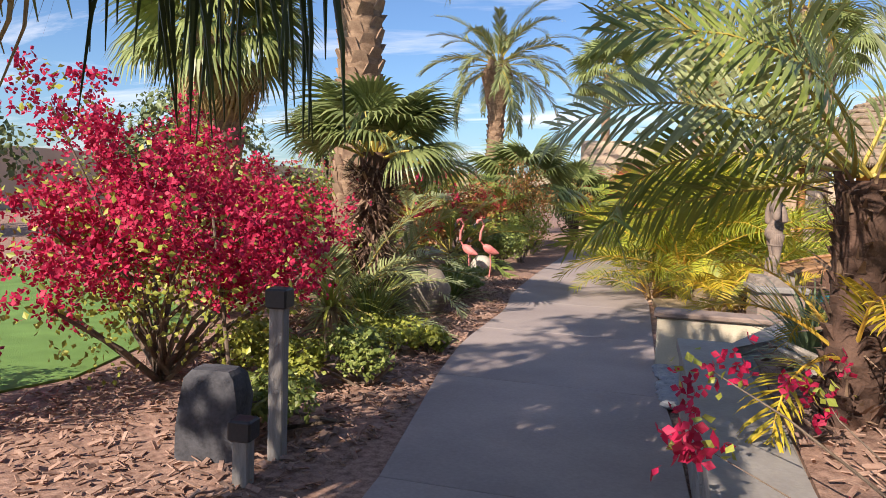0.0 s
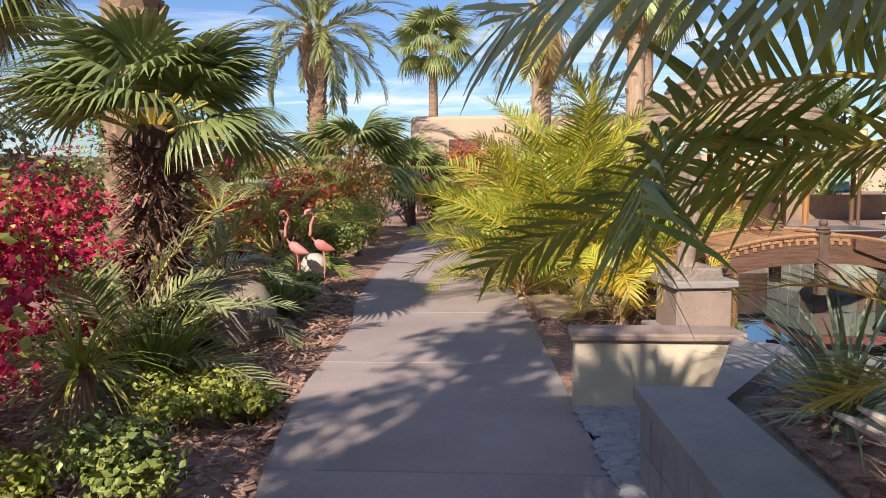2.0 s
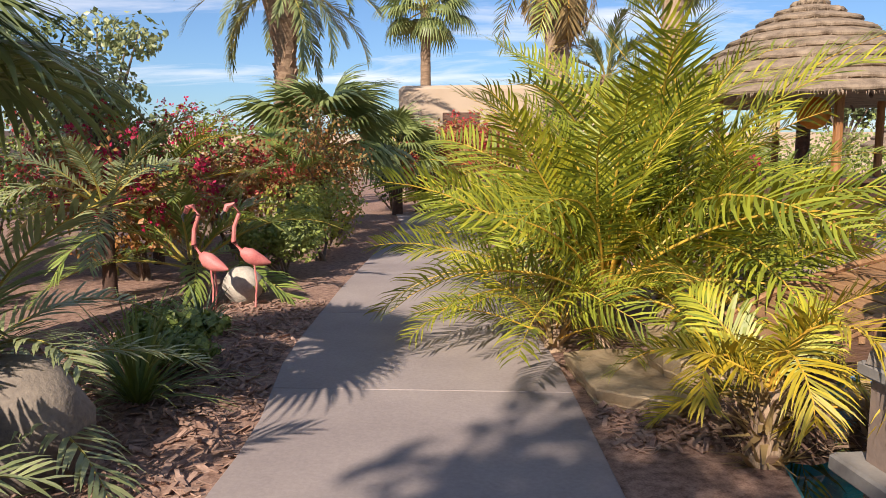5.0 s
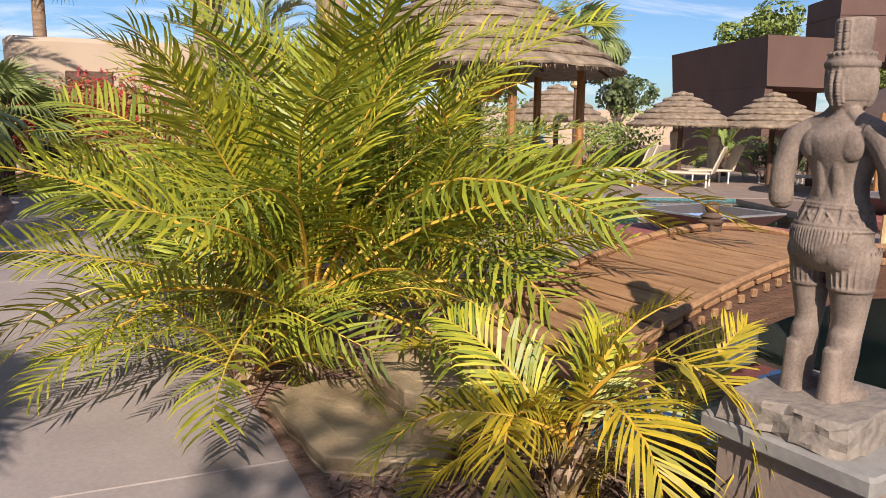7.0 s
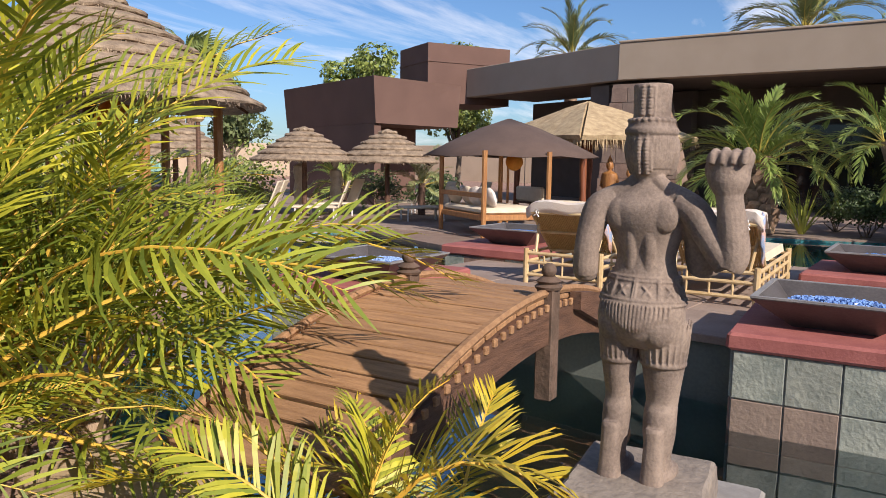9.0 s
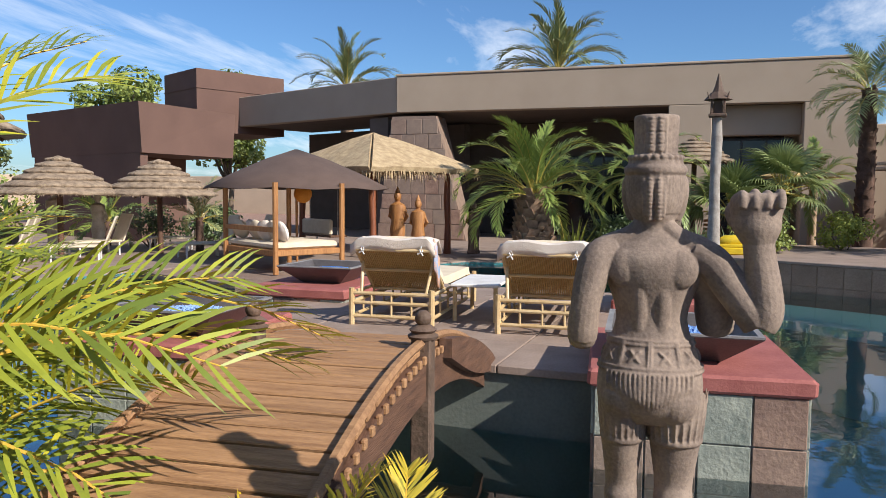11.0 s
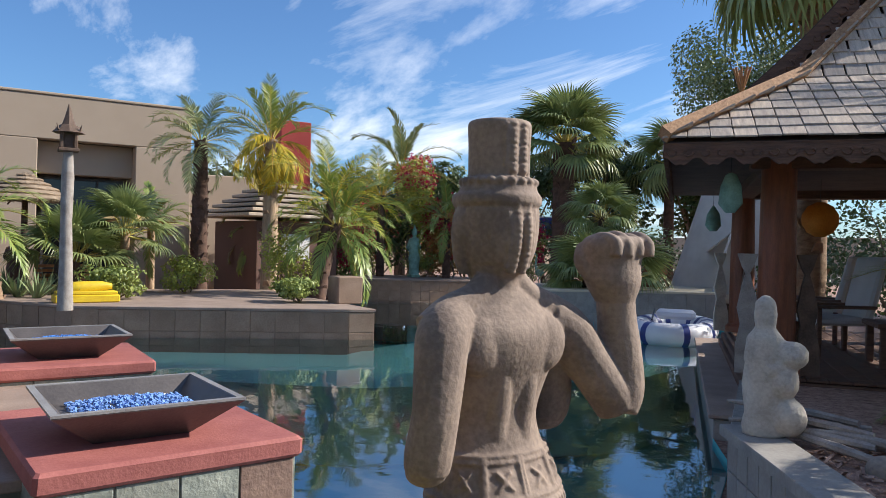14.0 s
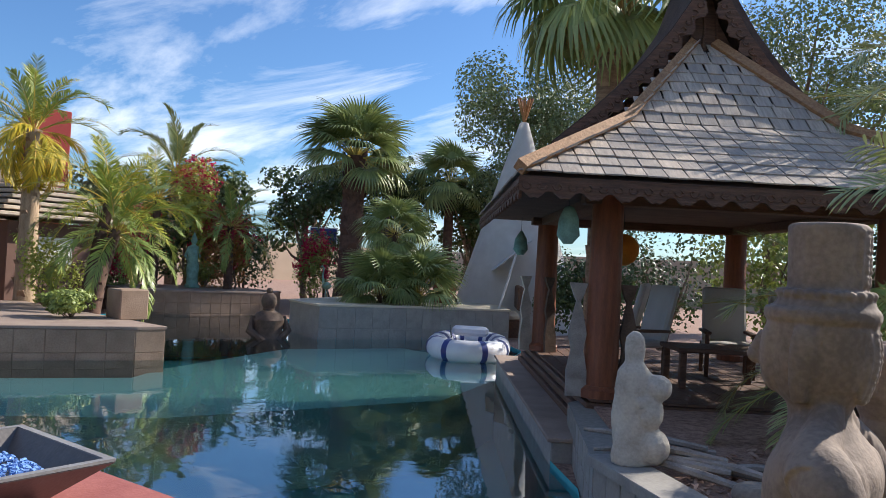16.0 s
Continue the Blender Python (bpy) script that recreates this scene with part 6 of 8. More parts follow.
figure("garden_statue", 22.6, -1.6, 0.62, 1.6, M["verdigris"], "grey-green standing stone figure in the planter", 13)

# brick-stub low walls on the terrace
me = Mesh()
me.prism([(9.4, 25.5), (15.5, 25.8), (15.5, 26.1), (9.4, 25.9)], 0.0, 0.75, inset=0.02)
solo("garden_wall", me, M["sandstone"], "low tan garden wall behind the terrace chairs", "wall", kind="structure")
tk = thing("tiki_torch", "carved tan tiki torch post beside the parasols", "torch", 10.3, 21.9, 0)
part("post", Mesh().tube([(0, 0, 0), (0, 0, 2.3)], 0.05, 8), M["dark_wood"], tk)
part("head", Mesh().lathe([(0.08, 2.3), (0.14, 2.36), (0.12, 2.5), (0.15, 2.52), (0.10, 2.55)], 10), M["bamboo"], tk, smooth=True)
# ---- palms ----
F = {}
for k in range(4):
    F["yellow", k] = frond_data("frond", 1.75 + 0.12 * k, 38, 0.46, 6, 46 + 13 * k, M["leaf_yellow_green"] if k % 2 else M["leaf_yellow"], M["petiole_orange"], 0.0115, 0.30, 11 + k, sweep=1.1, close=0.4)
    F["gold", k] = frond_data("frond", 0.85 + 0.1 * k, 30, 0.32, 5, 65 + 12 * k, M["leaf_gold"], M["petiole_orange"], 0.0095, 0.4, 21 + k, sweep=1.0)
    F["date", k] = frond_data("frond", 2.5, 52, 0.46, 6, 62 + 14 * k, M["leaf_date"], M["petiole"], 0.018, 0.3, 31 + k, 0.02)
    F["bright", k] = frond_data("frond", 1.9, 44, 0.42, 6, 70 + 14 * k, M["leaf_bright"], M["petiole"], 0.016, 0.3, 41 + k, 0.018)
    F["grey", k] = frond_data("frond", 1.45, 38, 0.34, 5, 55 + 14 * k, M["leaf_grey"], M["petiole"], 0.0135, 0.25, 51 + k, sweep=1.0, close=0.4)
    F["near", k] = frond_data("frond", 2.35, 74, 0.52, 4, 70 + 14 * k, M["leaf_grey"] if k % 2 else M["leaf_bright"], M["petiole"], 0.0105, 0.22, 61 + k, 0.015, sweep=0.95)
    F["dead", k] = frond_data("frond", 2.2, 40, 0.6, 0, 110 + 20 * k, M["leaf_dead"], M["petiole_orange"], 0.02, -0.1, 71 + k)
    F["fan", k] = fan_data("fan_leaf", 0.55, 0.62, 30, 200, 0.02 + 0.1 * k, M["leaf_fan"], M["petiole"], 81 + k)
    F["fanpale", k] = fan_data("fan_leaf", 0.8, 0.8, 30, 230, 0.35 + 0.2 * k, M["leaf_fan_pale"], M["petiole"], 91 + k)
    F["fandead", k] = fan_data("fan_leaf", 0.5, 0.7, 22, 120, 0.9, M["leaf_dead"], M["boot"], 101 + k)


def V(kind):
    return [F[kind, k] for k in range(4)]


def palm(x, y, z, h, kind, count, label, seed, r=0.18, top_r=None, trunk="trunk", boots=0, scale=(0.9, 1.1), el=(75, -25), lean=(0, 0), dead=0, r0=0.06, name="palm_tree", rings=0, bulge=None, roll=18):
    t = thing(name, label, "palm", x, y, z, 0)
    top_r = top_r or r * 0.8
    pts = [(0, 0, -0.05), (lean[0] * 0.25, lean[1] * 0.25, h * 0.35), (lean[0] * 0.6, lean[1] * 0.6, h * 0.7), (lean[0], lean[1], h)]
    rad = [r * 1.12, r, (r + top_r) / 2, top_r]
    if bulge:
        pts.insert(3, (lean[0] * 0.9, lean[1] * 0.9, h * 0.88))
        rad = [r * 1.1, r, r * 0.95, bulge, top_r]
    ringed_trunk(t, pts, rad, M[trunk], boots, M["boot"] if trunk != "trunk_dark" else M["trunk_dark"], seed, rings)
    crown(t, V(kind), count, h + 0.02, r0, el, scale, seed, "fan_leaf" if kind.startswith("fan") else "frond", x=lean[0], y=lean[1], roll=roll)
    if dead:
        crown(t, V("fandead") if kind.startswith("fan") else V("dead"), dead, h - 0.1, top_r * 0.8, (-35, -78), (0.8, 1.1), seed + 9, "dead_leaf", x=lean[0], y=lean[1])
    return t


# the yellow-green clump between path and pool
for i, (x, y, h, c, s, e) in enumerate(((1.75, 11.40, 0.5, 32, 1.02, (88, 4)), (2.35, 11.9, 0.65, 28, 1.15, (88, 0)), (1.38, 12.05, 0.4, 24, 0.8, (78, -8)), (2.65, 11.6, 0.4, 24, 0.85, (84, 14)), (1.36, 11.25, 0.16, 12, 0.58, (70, 12)), (1.9, 12.7, 0.6, 18, 1.12, (88, 15)))):
    t = palm(x, y, 0 if i != 3 else -0.05, h, "yellow", c, "clumping yellow-green feather palm with orange leaf stems beside the path", 200 + i, 0.07, 0.06, "trunk_pale", 14, (0.85 * s, 1.12 * s), e, name="clump_palm", roll=65)
    fibre_shell(t, 0, h, 0.08, 0.09, 60, M["leaf_dead"], 210 + i, 0.2, 0.7)
for i, (x, y, h, c, s) in enumerate(((2.40, 9.72, 0.22, 7, 0.8), (2.74, 9.28, 0.30, 7, 0.72))):
    t = palm(x, y, -0.03, h, "gold", c, "small golden feather palm with a shaggy stump", 230 + i, 0.08, 0.06, "trunk_pale", 16, (0.8 * s, 1.0 * s), (55, 0), name="golden_palm", roll=30)
    fibre_shell(t, -0.02, h, 0.09, 0.08, 120, M["leaf_dead"], 240 + i, 0.13, 0.6)
t = thing("golden_palm", "golden feather palm with arching fronds and a pale split stump", "palm", 2.20, 9.22, -0.03)
ringed_trunk(t, [(0, 0, -0.02), (0.01, -0.01, 0.15), (0.02, 0.0, 0.36)], [0.10, 0.07, 0.05], M["trunk_pale"], 18, M["boot"], 236)
for k, (az, e0, droop, L, ll, turn_) in enumerate(((-62, 76, 185, 1.05, 0.36, 0), (138, 64, 92, 1.15, 0.34, 30), (-25, 74, 60, 0.75, 0.28, -30), (-172, 40, 85, 0.85, 0.30, 25), (165, 58, 70, 0.62, 0.24, -40), (70, 66, 70, 0.7, 0.28, 30), (-90, 66, 175, 0.85, 0.32, 10), (100, 62, 60, 0.7, 0.28, -30), (-140, 60, 150, 0.7, 0.28, 24))):
    fd = frond_data("frond", L, 42, ll, e0, droop, M["leaf_gold"] if k % 2 == 0 else M["leaf_yellow"], M["petiole_orange"], 0.0078, 0.35, 600 + k, 0.011, 1.0, 0.4)
    part("frond", fd, None, t, m=pose(0.02, 0, 0.36, 0, 0, az) @ pose(0, 0, 0, turn_, 0, 0))
fibre_shell(t, -0.02, 0.36, 0.10, 0.07, 150, M["leaf_dead"], 246, 0.15, 0.6)
# shaggy fibrous stumps at the foot of the small palms
for i, (x, y, s) in enumerate(((2.42, 9.32, 0.13), (2.75, 9.15, 0.15), (2.18, 9.38, 0.11))):
    t = thing("palm_stump", "shaggy brown fibrous palm stump", "stump", x, y, -0.03)
    part("core", Mesh().lathe([(s, 0), (s * 1.1, s * 0.8), (s * 0.7, s * 1.7), (0.02, s * 1.9)], 12, wob=0.1), M["trunk_dark"], t, smooth=True)
    fibre_shell(t, 0, s * 1.7, s, s * 0.8, 260, M["boot"], 250 + i, 0.09, 0.5)

# big feather palm in the tiled planter, arching over the path
t = thing("arching_palm", "large feather palm arching over the path from the planter", "palm", 2.48, 4.12, 0.42)
ringed_trunk(t, [(0, 0, -0.05), (0.02, 0, 0.5), (0, 0, 1.2)], [0.15, 0.13, 0.12], M["trunk_dark"], 60, M["trunk_dark"], 260)
for k, (az, e0, droop, L, ll, turn_) in enumerate(((182, 26, 128, 1.5, 0.50, 42), (181, 48, 95, 1.65, 0.48, -50), (150, -10, 25, 1.62, 0.38, 30), (200, 62, 85, 1.8, 0.48, -55), (60, 76, 80, 1.6, 0.44, 30), (20, 62, 90, 1.6, 0.42, -32), (-30, 66, 80, 1.7, 0.42, 46), (-75, 72, 80, 1.7, 0.44, 50), (300, 56, 90, 1.6, 0.44, -46), (0, 20, 90, 1.4, 0.42, -34), (120, 80, 60, 1.7, 0.42, 35), (-110, 80, 60, 1.8, 0.44, 45), (320, 5, 90, 1.2, 0.4, 33), (188, 70, 70, 1.8, 0.46, 40))):
    fd = frond_data("frond", L, 56, ll, e0, droop, M["leaf_lime"] if k == 2 else (M["leaf_grey"] if k % 3 else M["leaf_bright"]), M["petiole"], 0.0115, 0.10, 640 + k, 0.013, 1.1, 0.35)
    part("frond", fd, None, t, m=pose(0, 0, 1.22, 0, 0, az) @ pose(0.05, 0, 0, turn_, 0, 0))
crown(t, V("gold"), 8, 0.45, 0.1, (50, 5), (0.7, 0.9), 268)
fibre_shell(t, 0.0, 1.2, 0.14, 0.15, 160, M["boot"], 261, 0.12)
palm(3.75, 3.3, 0.42, 0.7, "near", 18, "feather palm in the middle of the tiled planter", 266, 0.12, 0.1, "trunk_dark", 40, (0.5, 0.64), (70, -15), name="arching_palm")
# palm overhead behind the first steps, whose hanging leaves and shade fall on the path
t = palm(-0.15, 0.75, 0, 3.0, "fanpale", 26, "fan palm with a hanging skirt of dry leaves", 262, 0.24, 0.2, "trunk", 60, (0.85, 1.05), (60, -30), dead=16, name="fan_palm")
rr = random.Random(77)
for k in range(3):
    me = Mesh()
    cx, cy = 0.42 + 0.11 * k, 0.98 + 0.13 * k
    for _ in range(13):
        a = rr.uniform(-1, 1)
        q = Vector((cx + 0.13 * a, cy + rr.uniform(-0.06, 0.06), 2.35 + rr.uniform(-0.05, 0.05)))
        e = Vector((cx + 0.24 * a, cy + rr.uniform(-0.1, 0.1), rr.uniform(1.62, 1.95)))
        me.tube([(cx - 0.12, cy, 2.55), q, q.lerp(e, 0.6) + Vector((0.03 * a, 0, 0)), e], [0.012, 0.011, 0.008, 0.002], 4)
    me.tube([(0.0, 0.0, 3.0), (cx * 0.5, cy * 0.6, 2.95), (cx - 0.12, cy, 2.55)], [0.022, 0.018, 0.013], 6)
    part("hanging_leaf", me, M["leaf_dark"], t, "dark drooping strips of a fan leaf")
palm(3.4, -0.6, 0.4, 2.9, "near", 26, "tall feather palm beside the start of the path", 263, 0.16, 0.15, "trunk", 60, (0.95, 1.15), (75, -25))
palm(1.6, -5.2, 0, 5.4, "fanpale", 26, "tall fan palm behind the path", 264, 0.26, 0.2, "trunk", 60, (1.1, 1.4), (70, -45))

# left bed: shaggy small fan palm, date trunk, fan palm with skirt
t = palm(-1.76, 8.22, 0, 1.9, "fan", 30, "small fan palm with a dark shaggy trunk", 270, 0.20, 0.17, "trunk_dark", 0, (0.95, 1.12), (58, 6), name="fan_palm", r0=0.05)
fibre_shell(t, 0.45, 1.75, 0.22, 0.30, 900, M["boot"], 271, 0.15, 0.1)
fibre_shell(t, 0.45, 1.75, 0.21, 0.28, 700, M["trunk_dark"], 272, 0.17, 0.0)
palm(-2.97, 10.5, 0, 7.2, "date", 30, "tall date palm with a rough ringed trunk", 273, 0.31, 0.30, "trunk", 230, (1.0, 1.3), (75, -40))
palm(-5.8, 11.1, 0, 3.85, "fanpale", 34, "stout fan palm with a dry leaf skirt", 274, 0.40, 0.36, "trunk", 120, (1.0, 1.2), (82, -15), dead=14, name="fan_palm")
palm(-4.12, 24.3, 0, 5.6, "date", 34, "date palm with a swollen neck beyond the hedge", 275, 0.27, 0.26, "trunk", 210, (0.95, 1.2), (65, -38), bulge=0.44)
palm(-1.4, 33.5, 0, 6.6, "fanpale", 26, "distant fan palm behind the beige building", 276, 0.2, 0.17, "trunk", 0, (1.1, 1.4), (80, -35), name="fan_palm")
palm(7.2, 33.0, 0, 7.6, "fanpale", 26, "distant slender fan palm", 277, 0.22, 0.17, "trunk", 0, (1.1, 1.4), (80, -35), name="fan_palm")
t = palm(2.2, 20.8, 0, 5.4, "yellow", 16, "tall yellowing palm with drooping fronds behind the clump", 278, 0.26, 0.2, "trunk_pale", 40, (1.1, 1.4), (50, -25), dead=12)
palm(4.6, 21.6, 0, 6.4, "bright", 18, "tall palm with a peeling pale trunk", 279, 0.24, 0.18, "trunk_pale", 50, (1.1, 1.3), (70, -30), dead=8)
palm(4.2, 27.5, 0, 3.6, "date", 24, "grey-green date palm behind the gazebo", 280, 0.2, 0.2, "trunk", 0, (0.8, 1.0), (75, -20))
palm(-2.2, 19.5, 0, 1.6, "fanpale", 22, "low grey-green fan palm in the hedge", 281, 0.15, 0.15, "trunk_dark", 0, (0.9, 1.2), (80, -10), name="fan_palm")
palm(-1.3, 23.6, 0, 1.3, "fanpale", 16, "grey-green fan palm before the beige building", 282, 0.12, 0.12, "trunk_dark", 0, (0.8, 1.0), (80, -10), name="fan_palm")
# feather palms low in the left bed
for i, (x, y, h, k, c, s) in enumerate(((-2.0, 9.2, 0.25, "grey", 15, 1.05), (-1.7, 7.4, 0.2, "grey", 14, 0.95), (-2.3, 13.4, 0.35, "bright", 14, 0.85), (-3.6, 15.5, 0.9, "yellow", 14, 0.9), (-2.3, 17.5, 1.0, "bright", 12, 0.8), (-3.0, 13.0, 1.0, "grey", 12, 0.9))):
    palm(x, y, 0, h, k, c, "low grey-green feather palm in the mulch bed", 290 + i, 0.07, 0.06, "trunk_dark", 0, (0.85 * s, 1.1 * s), (65, 0), name="low_palm")
yt = thing("yucca", "small palm-like yucca with drooping dry leaves in the mulch", "yucca", -1.35, 6.25, 0)
part("stem", Mesh().tube([(0, 0, -0.02), (0.02, 0, 0.2), (0.0, 0.02, 0.42)], [0.09, 0.06, 0.05], 9), M["trunk_pale"], yt, smooth=True)
grass_tuft(yt, "foliage", 70, 0.62, 0.011, M["leaf_lime"], 300, (10, 95), 0.6, 0.4)
grass_tuft(yt, "dry_foliage", 40, 0.5, 0.010, M["leaf_dead"], 301, (70, 130), 0.5, 0.36)
for i, (x, y, l, lab, mt) in enumerate(((-1.25, 9.9, 0.8, "clump of arching strap leaves by the mulch bed", "leaf_shrub"), (-1.42, 7.37, 1.0, "dark arching strap-leaf clump", "leaf_shrub"), (2.55, 5.5, 0.72, "spiky blue-green agave clump in the planter", "leaf_agave"), (-1.5, 11.6, 0.5, "low strap-leaf clump in the mulch", "leaf_agave"))):
    g = thing("grass_clump", lab, "grass", x, y, 0.42 if x > 0 else -0.02)
    grass_tuft(g, "foliage", 110 if l < 0.9 else 190, l, 0.012, M[mt], 310 + i, (5, 75), 0.4)

# boulders
for i, (x, y, s, lab) in enumerate(((-1.5, 8.85, (0.52, 0.34, 0.42), "large grey-brown garden boulder beside the path"), (-1.7, 13.6, (0.2, 0.16, 0.12), "small stone in the mulch"), (3.9, 5.2, (0.14, 0.1, 0.09), "small pale stone in the planter"))):
    me = Mesh()
    me.ball((0, 0, s[2] * 0.6), s, 18, 11, wob=0.05)
    me.v = [(vx, vy, min(vz, s[2] * (1.28 + 0.25 * vx))) for vx, vy, vz in me.v]
    solo("boulder", me, M["boulder"], lab, "stone", pose(x, y, -0.03 if x < 0 else 0.41, 0, 0, 30 * i), smooth=True)
me = Mesh()
rr = random.Random(2)
me.loft([[(a * 0.17 * k + rr.uniform(-0.01, 0.01), b * 0.12 * k + rr.uniform(-0.01, 0.01), z) for a, b in ((1, -1), (1.1, 0), (1, 1), (0, 1.1), (-1, 1), (-1.1, 0), (-1, -1), (0, -1.1))] for z, k in ((-0.05, 1.05), (0.15, 1.0), (0.3, 0.98), (0.43, 0.85), (0.47, 0.6))])
solo("carved_stone", me, M["dark_stone"], "dark grey carved upright stone in the mulch", "stone", pose(-0.80, 3.62, 0, 0, 0, 10), smooth=True)

# path lights
for x, y, h in ((-0.44, 3.68, 0.92), (-0.42, 3.30, 0.30)):
    b = thing("path_light", "weathered wooden bollard light with a black cap", "bollard", x, y, -0.03, 6, "path lights")
    part("post", Mesh().box((0, 0, h / 2), (0.085, 0.085, h), ch=0.006), M["post_wood"], b)
    part("cap", Mesh().box((0, 0, h - 0.005), (0.125, 0.125, 0.11), ch=0.01), M["black_metal"], b, "black metal lamp cap")

# ---- bougainvillea and shrubs ----


def bougainvillea(x, y, z, w, h, nflow, per, label, seed, fsize=0.036, leafn=1500, flower="bract_red", base=None, trunk=0.03):
    r = random.Random(seed)
    t = thing("bougainvillea", label, "bush", x, y, z)
    tips = []
    for i in range(22):
        a = i * 2.4 + r.uniform(-0.4, 0.4)
        q = r.uniform(0.25, 1.15)
        tips.append((math.cos(a) * q * w / 2, math.sin(a) * q * w / 2, h * (r.uniform(0.42, 1.12) - 0.30 * q * q)))
    part("branchwork", branches(tips, (0, 0, -0.02), trunk, seed, 0.12 * w / 2), M["bark"], t, smooth=True)
    cs = []
    for tp in tips:
        side = r.gauss(0, 0.10) * w
        for _ in range(nflow // 22):
            f = r.uniform(0.42, 1.08)
            arc = math.sin(math.pi * min(1, f)) * 0.10 * h
            cs.append((tp[0] * f + side * (1 - f) + r.gauss(0, 0.085 * w / 2), tp[1] * f + r.gauss(0, 0.085 * w / 2), max(0.22 * h, tp[2] * (0.35 + 0.65 * f) + arc + r.gauss(0, 0.05 * h))))
    blobs = [(*tp, 0.22 * w / 2, 0.22 * w / 2, 0.14 * h) for tp in tips] + [(tp[0] * 0.6, tp[1] * 0.6, tp[2] * 0.62, 0.28 * w / 2, 0.28 * w / 2, 0.2 * h) for tp in tips]
    part("foliage", leaf_cloud(blobs, leafn, 0.05, seed), M["leaf_lime"], t)
    part("blossom", flower_cloud(cs, per, fsize, seed + 1, 0.06), M[flower], t)
    return t


bougainvillea(-2.1, 4.85, 0, 2.75, 2.15, 560, 12, "large bougainvillea bush full of crimson flowers", 320, 0.036, 3600)
bougainvillea(-3.3, 7.4, 0, 2.8, 2.1, 420, 12, "crimson bougainvillea bush behind the first one", 321, 0.036, 2400)
bougainvillea(-2.9, 3.0, 0, 1.6, 1.5, 200, 11, "crimson bougainvillea at the edge of the lawn", 322, 0.034, 900)
cn_ = thing("cane", "thin leaning wooden plant stake in the mulch", "stake", -1.33, 4.62, 0)
part("shaft", Mesh().tube([(0, 0, -0.03), (-0.14, 0.06, 0.7), (-0.24, 0.1, 1.25)], [0.016, 0.014, 0.01], 7), M["bark"], cn_, smooth=True)
b2 = thing("bougainvillea", "sparse bougainvillea sprays spilling over the planter wall", "bush", 2.35, 2.55, 0.42)
rr = random.Random(9)
tips = [(rr.uniform(-0.75, 0.5), rr.uniform(-0.7, 1.0), rr.uniform(-0.05, 0.55)) for _ in range(16)]
part("branchwork", branches(tips, (0.15, 0, 0), 0.010, 5, 0.08), M["bark"], b2, smooth=True)
part("foliage", leaf_cloud([(*tp, 0.13, 0.13, 0.1) for tp in tips], 220, 0.045, 6), M["leaf_lime"], b2)
part("blossom", flower_cloud([(tp[0] + rr.gauss(0, 0.08), tp[1] + rr.gauss(0, 0.08), tp[2] + rr.gauss(0, 0.06)) for tp in tips for _ in range(4)], 7, 0.036, 8, 0.04), M["bract_red"], b2)

SH = [(-1.55, 5.3, 0.75, 0.5, "leaf_lime", "low lime-green shrub in the mulch bed"), (-0.62, 5.35, 0.8, 0.55, "leaf_shrub", "loose green shrub beside the path"), (-0.75, 4.15, 0.75, 0.45, "leaf_shrub", "dark low green shrub behind the bollard"), (-1.05, 5.0, 0.6, 0.42, "leaf_lime", "small lime shrub in the mulch"), (-0.5, 6.6, 0.4, 0.3, "leaf_lime", "tiny lime-green shrub at the path edge"), (-0.85, 6.35, 0.95, 0.42, "leaf_lime", "spreading lime-green shrub in the mulch"), (-1.3, 10.6, 0.9, 0.45, "leaf_shrub", "low green ground cover at the path edge"), (-1.55, 14.4, 1.5, 0.95, "leaf_shrub", "rounded green shrub beside the path"), (-1.45, 15.9, 1.6, 1.3, "leaf_lime", "lime-green shrub at the bend of the path"), (-1.7, 17.6, 1.6, 2.3, "leaf_rust", "rust-red leaved hedge shrub beside the path")]
for i, (x, y, w, h, lf, lab) in enumerate(SH):
    shrub(x, y, -0.03, w, h, M[lf], lab, 330 + i, 0.045 if y < 8 else 0.06, 1500 if y < 8 else 2600)
HEDGE = [(-3.2, 14.2, 2.2, 1.9), (-4.4, 15.8, 2.6, 2.4), (-3.2, 17.2, 2.4, 2.3), (-4.2, 19.2, 2.6, 2.5), (-2.7, 20.2, 2.2, 2.2), (-5.6, 13.0, 2.6, 2.0), (-4.6, 11.2, 2.0, 1.6), (-6.6, 16.5, 3.0, 2.4)]
for i, (x, y, w, h) in enumerate(HEDGE):
    shrub(x, y, -0.03, w, h, M["leaf_shrub"] if i % 2 else M["leaf_rust"], "tall mixed hedge bush with dull red blossom", 350 + i, 0.08, 3000, M["bract_dull"] if i % 3 else M["bract_red"], 46, 0.05, name="hedge_bush", group="hedge along the path")
for i, (x, y, w, h, lf) in enumerate(((-0.2, 24.6, 2.2, 2.3, "leaf_rust"), (1.0, 24.3, 2.0, 2.5, "leaf_rust"), (-1.6, 24.9, 1.8, 2.4, "leaf_dark"), (2.4, 24.5, 2.2, 2.2, "leaf_rust"), (0.4, 25.6, 2.6, 2.6, "leaf_rust"), (-0.7, 24.3, 1.0, 2.2, "leaf_dark"))):
    shrub(x, y, -0.03, w, h, M[lf], "rust-red and green hedge closing the end of the path", 370 + i, 0.09, 2600, M["bract_dull"], 40, 0.055, name="hedge_bush", group="hedge at the path's end")
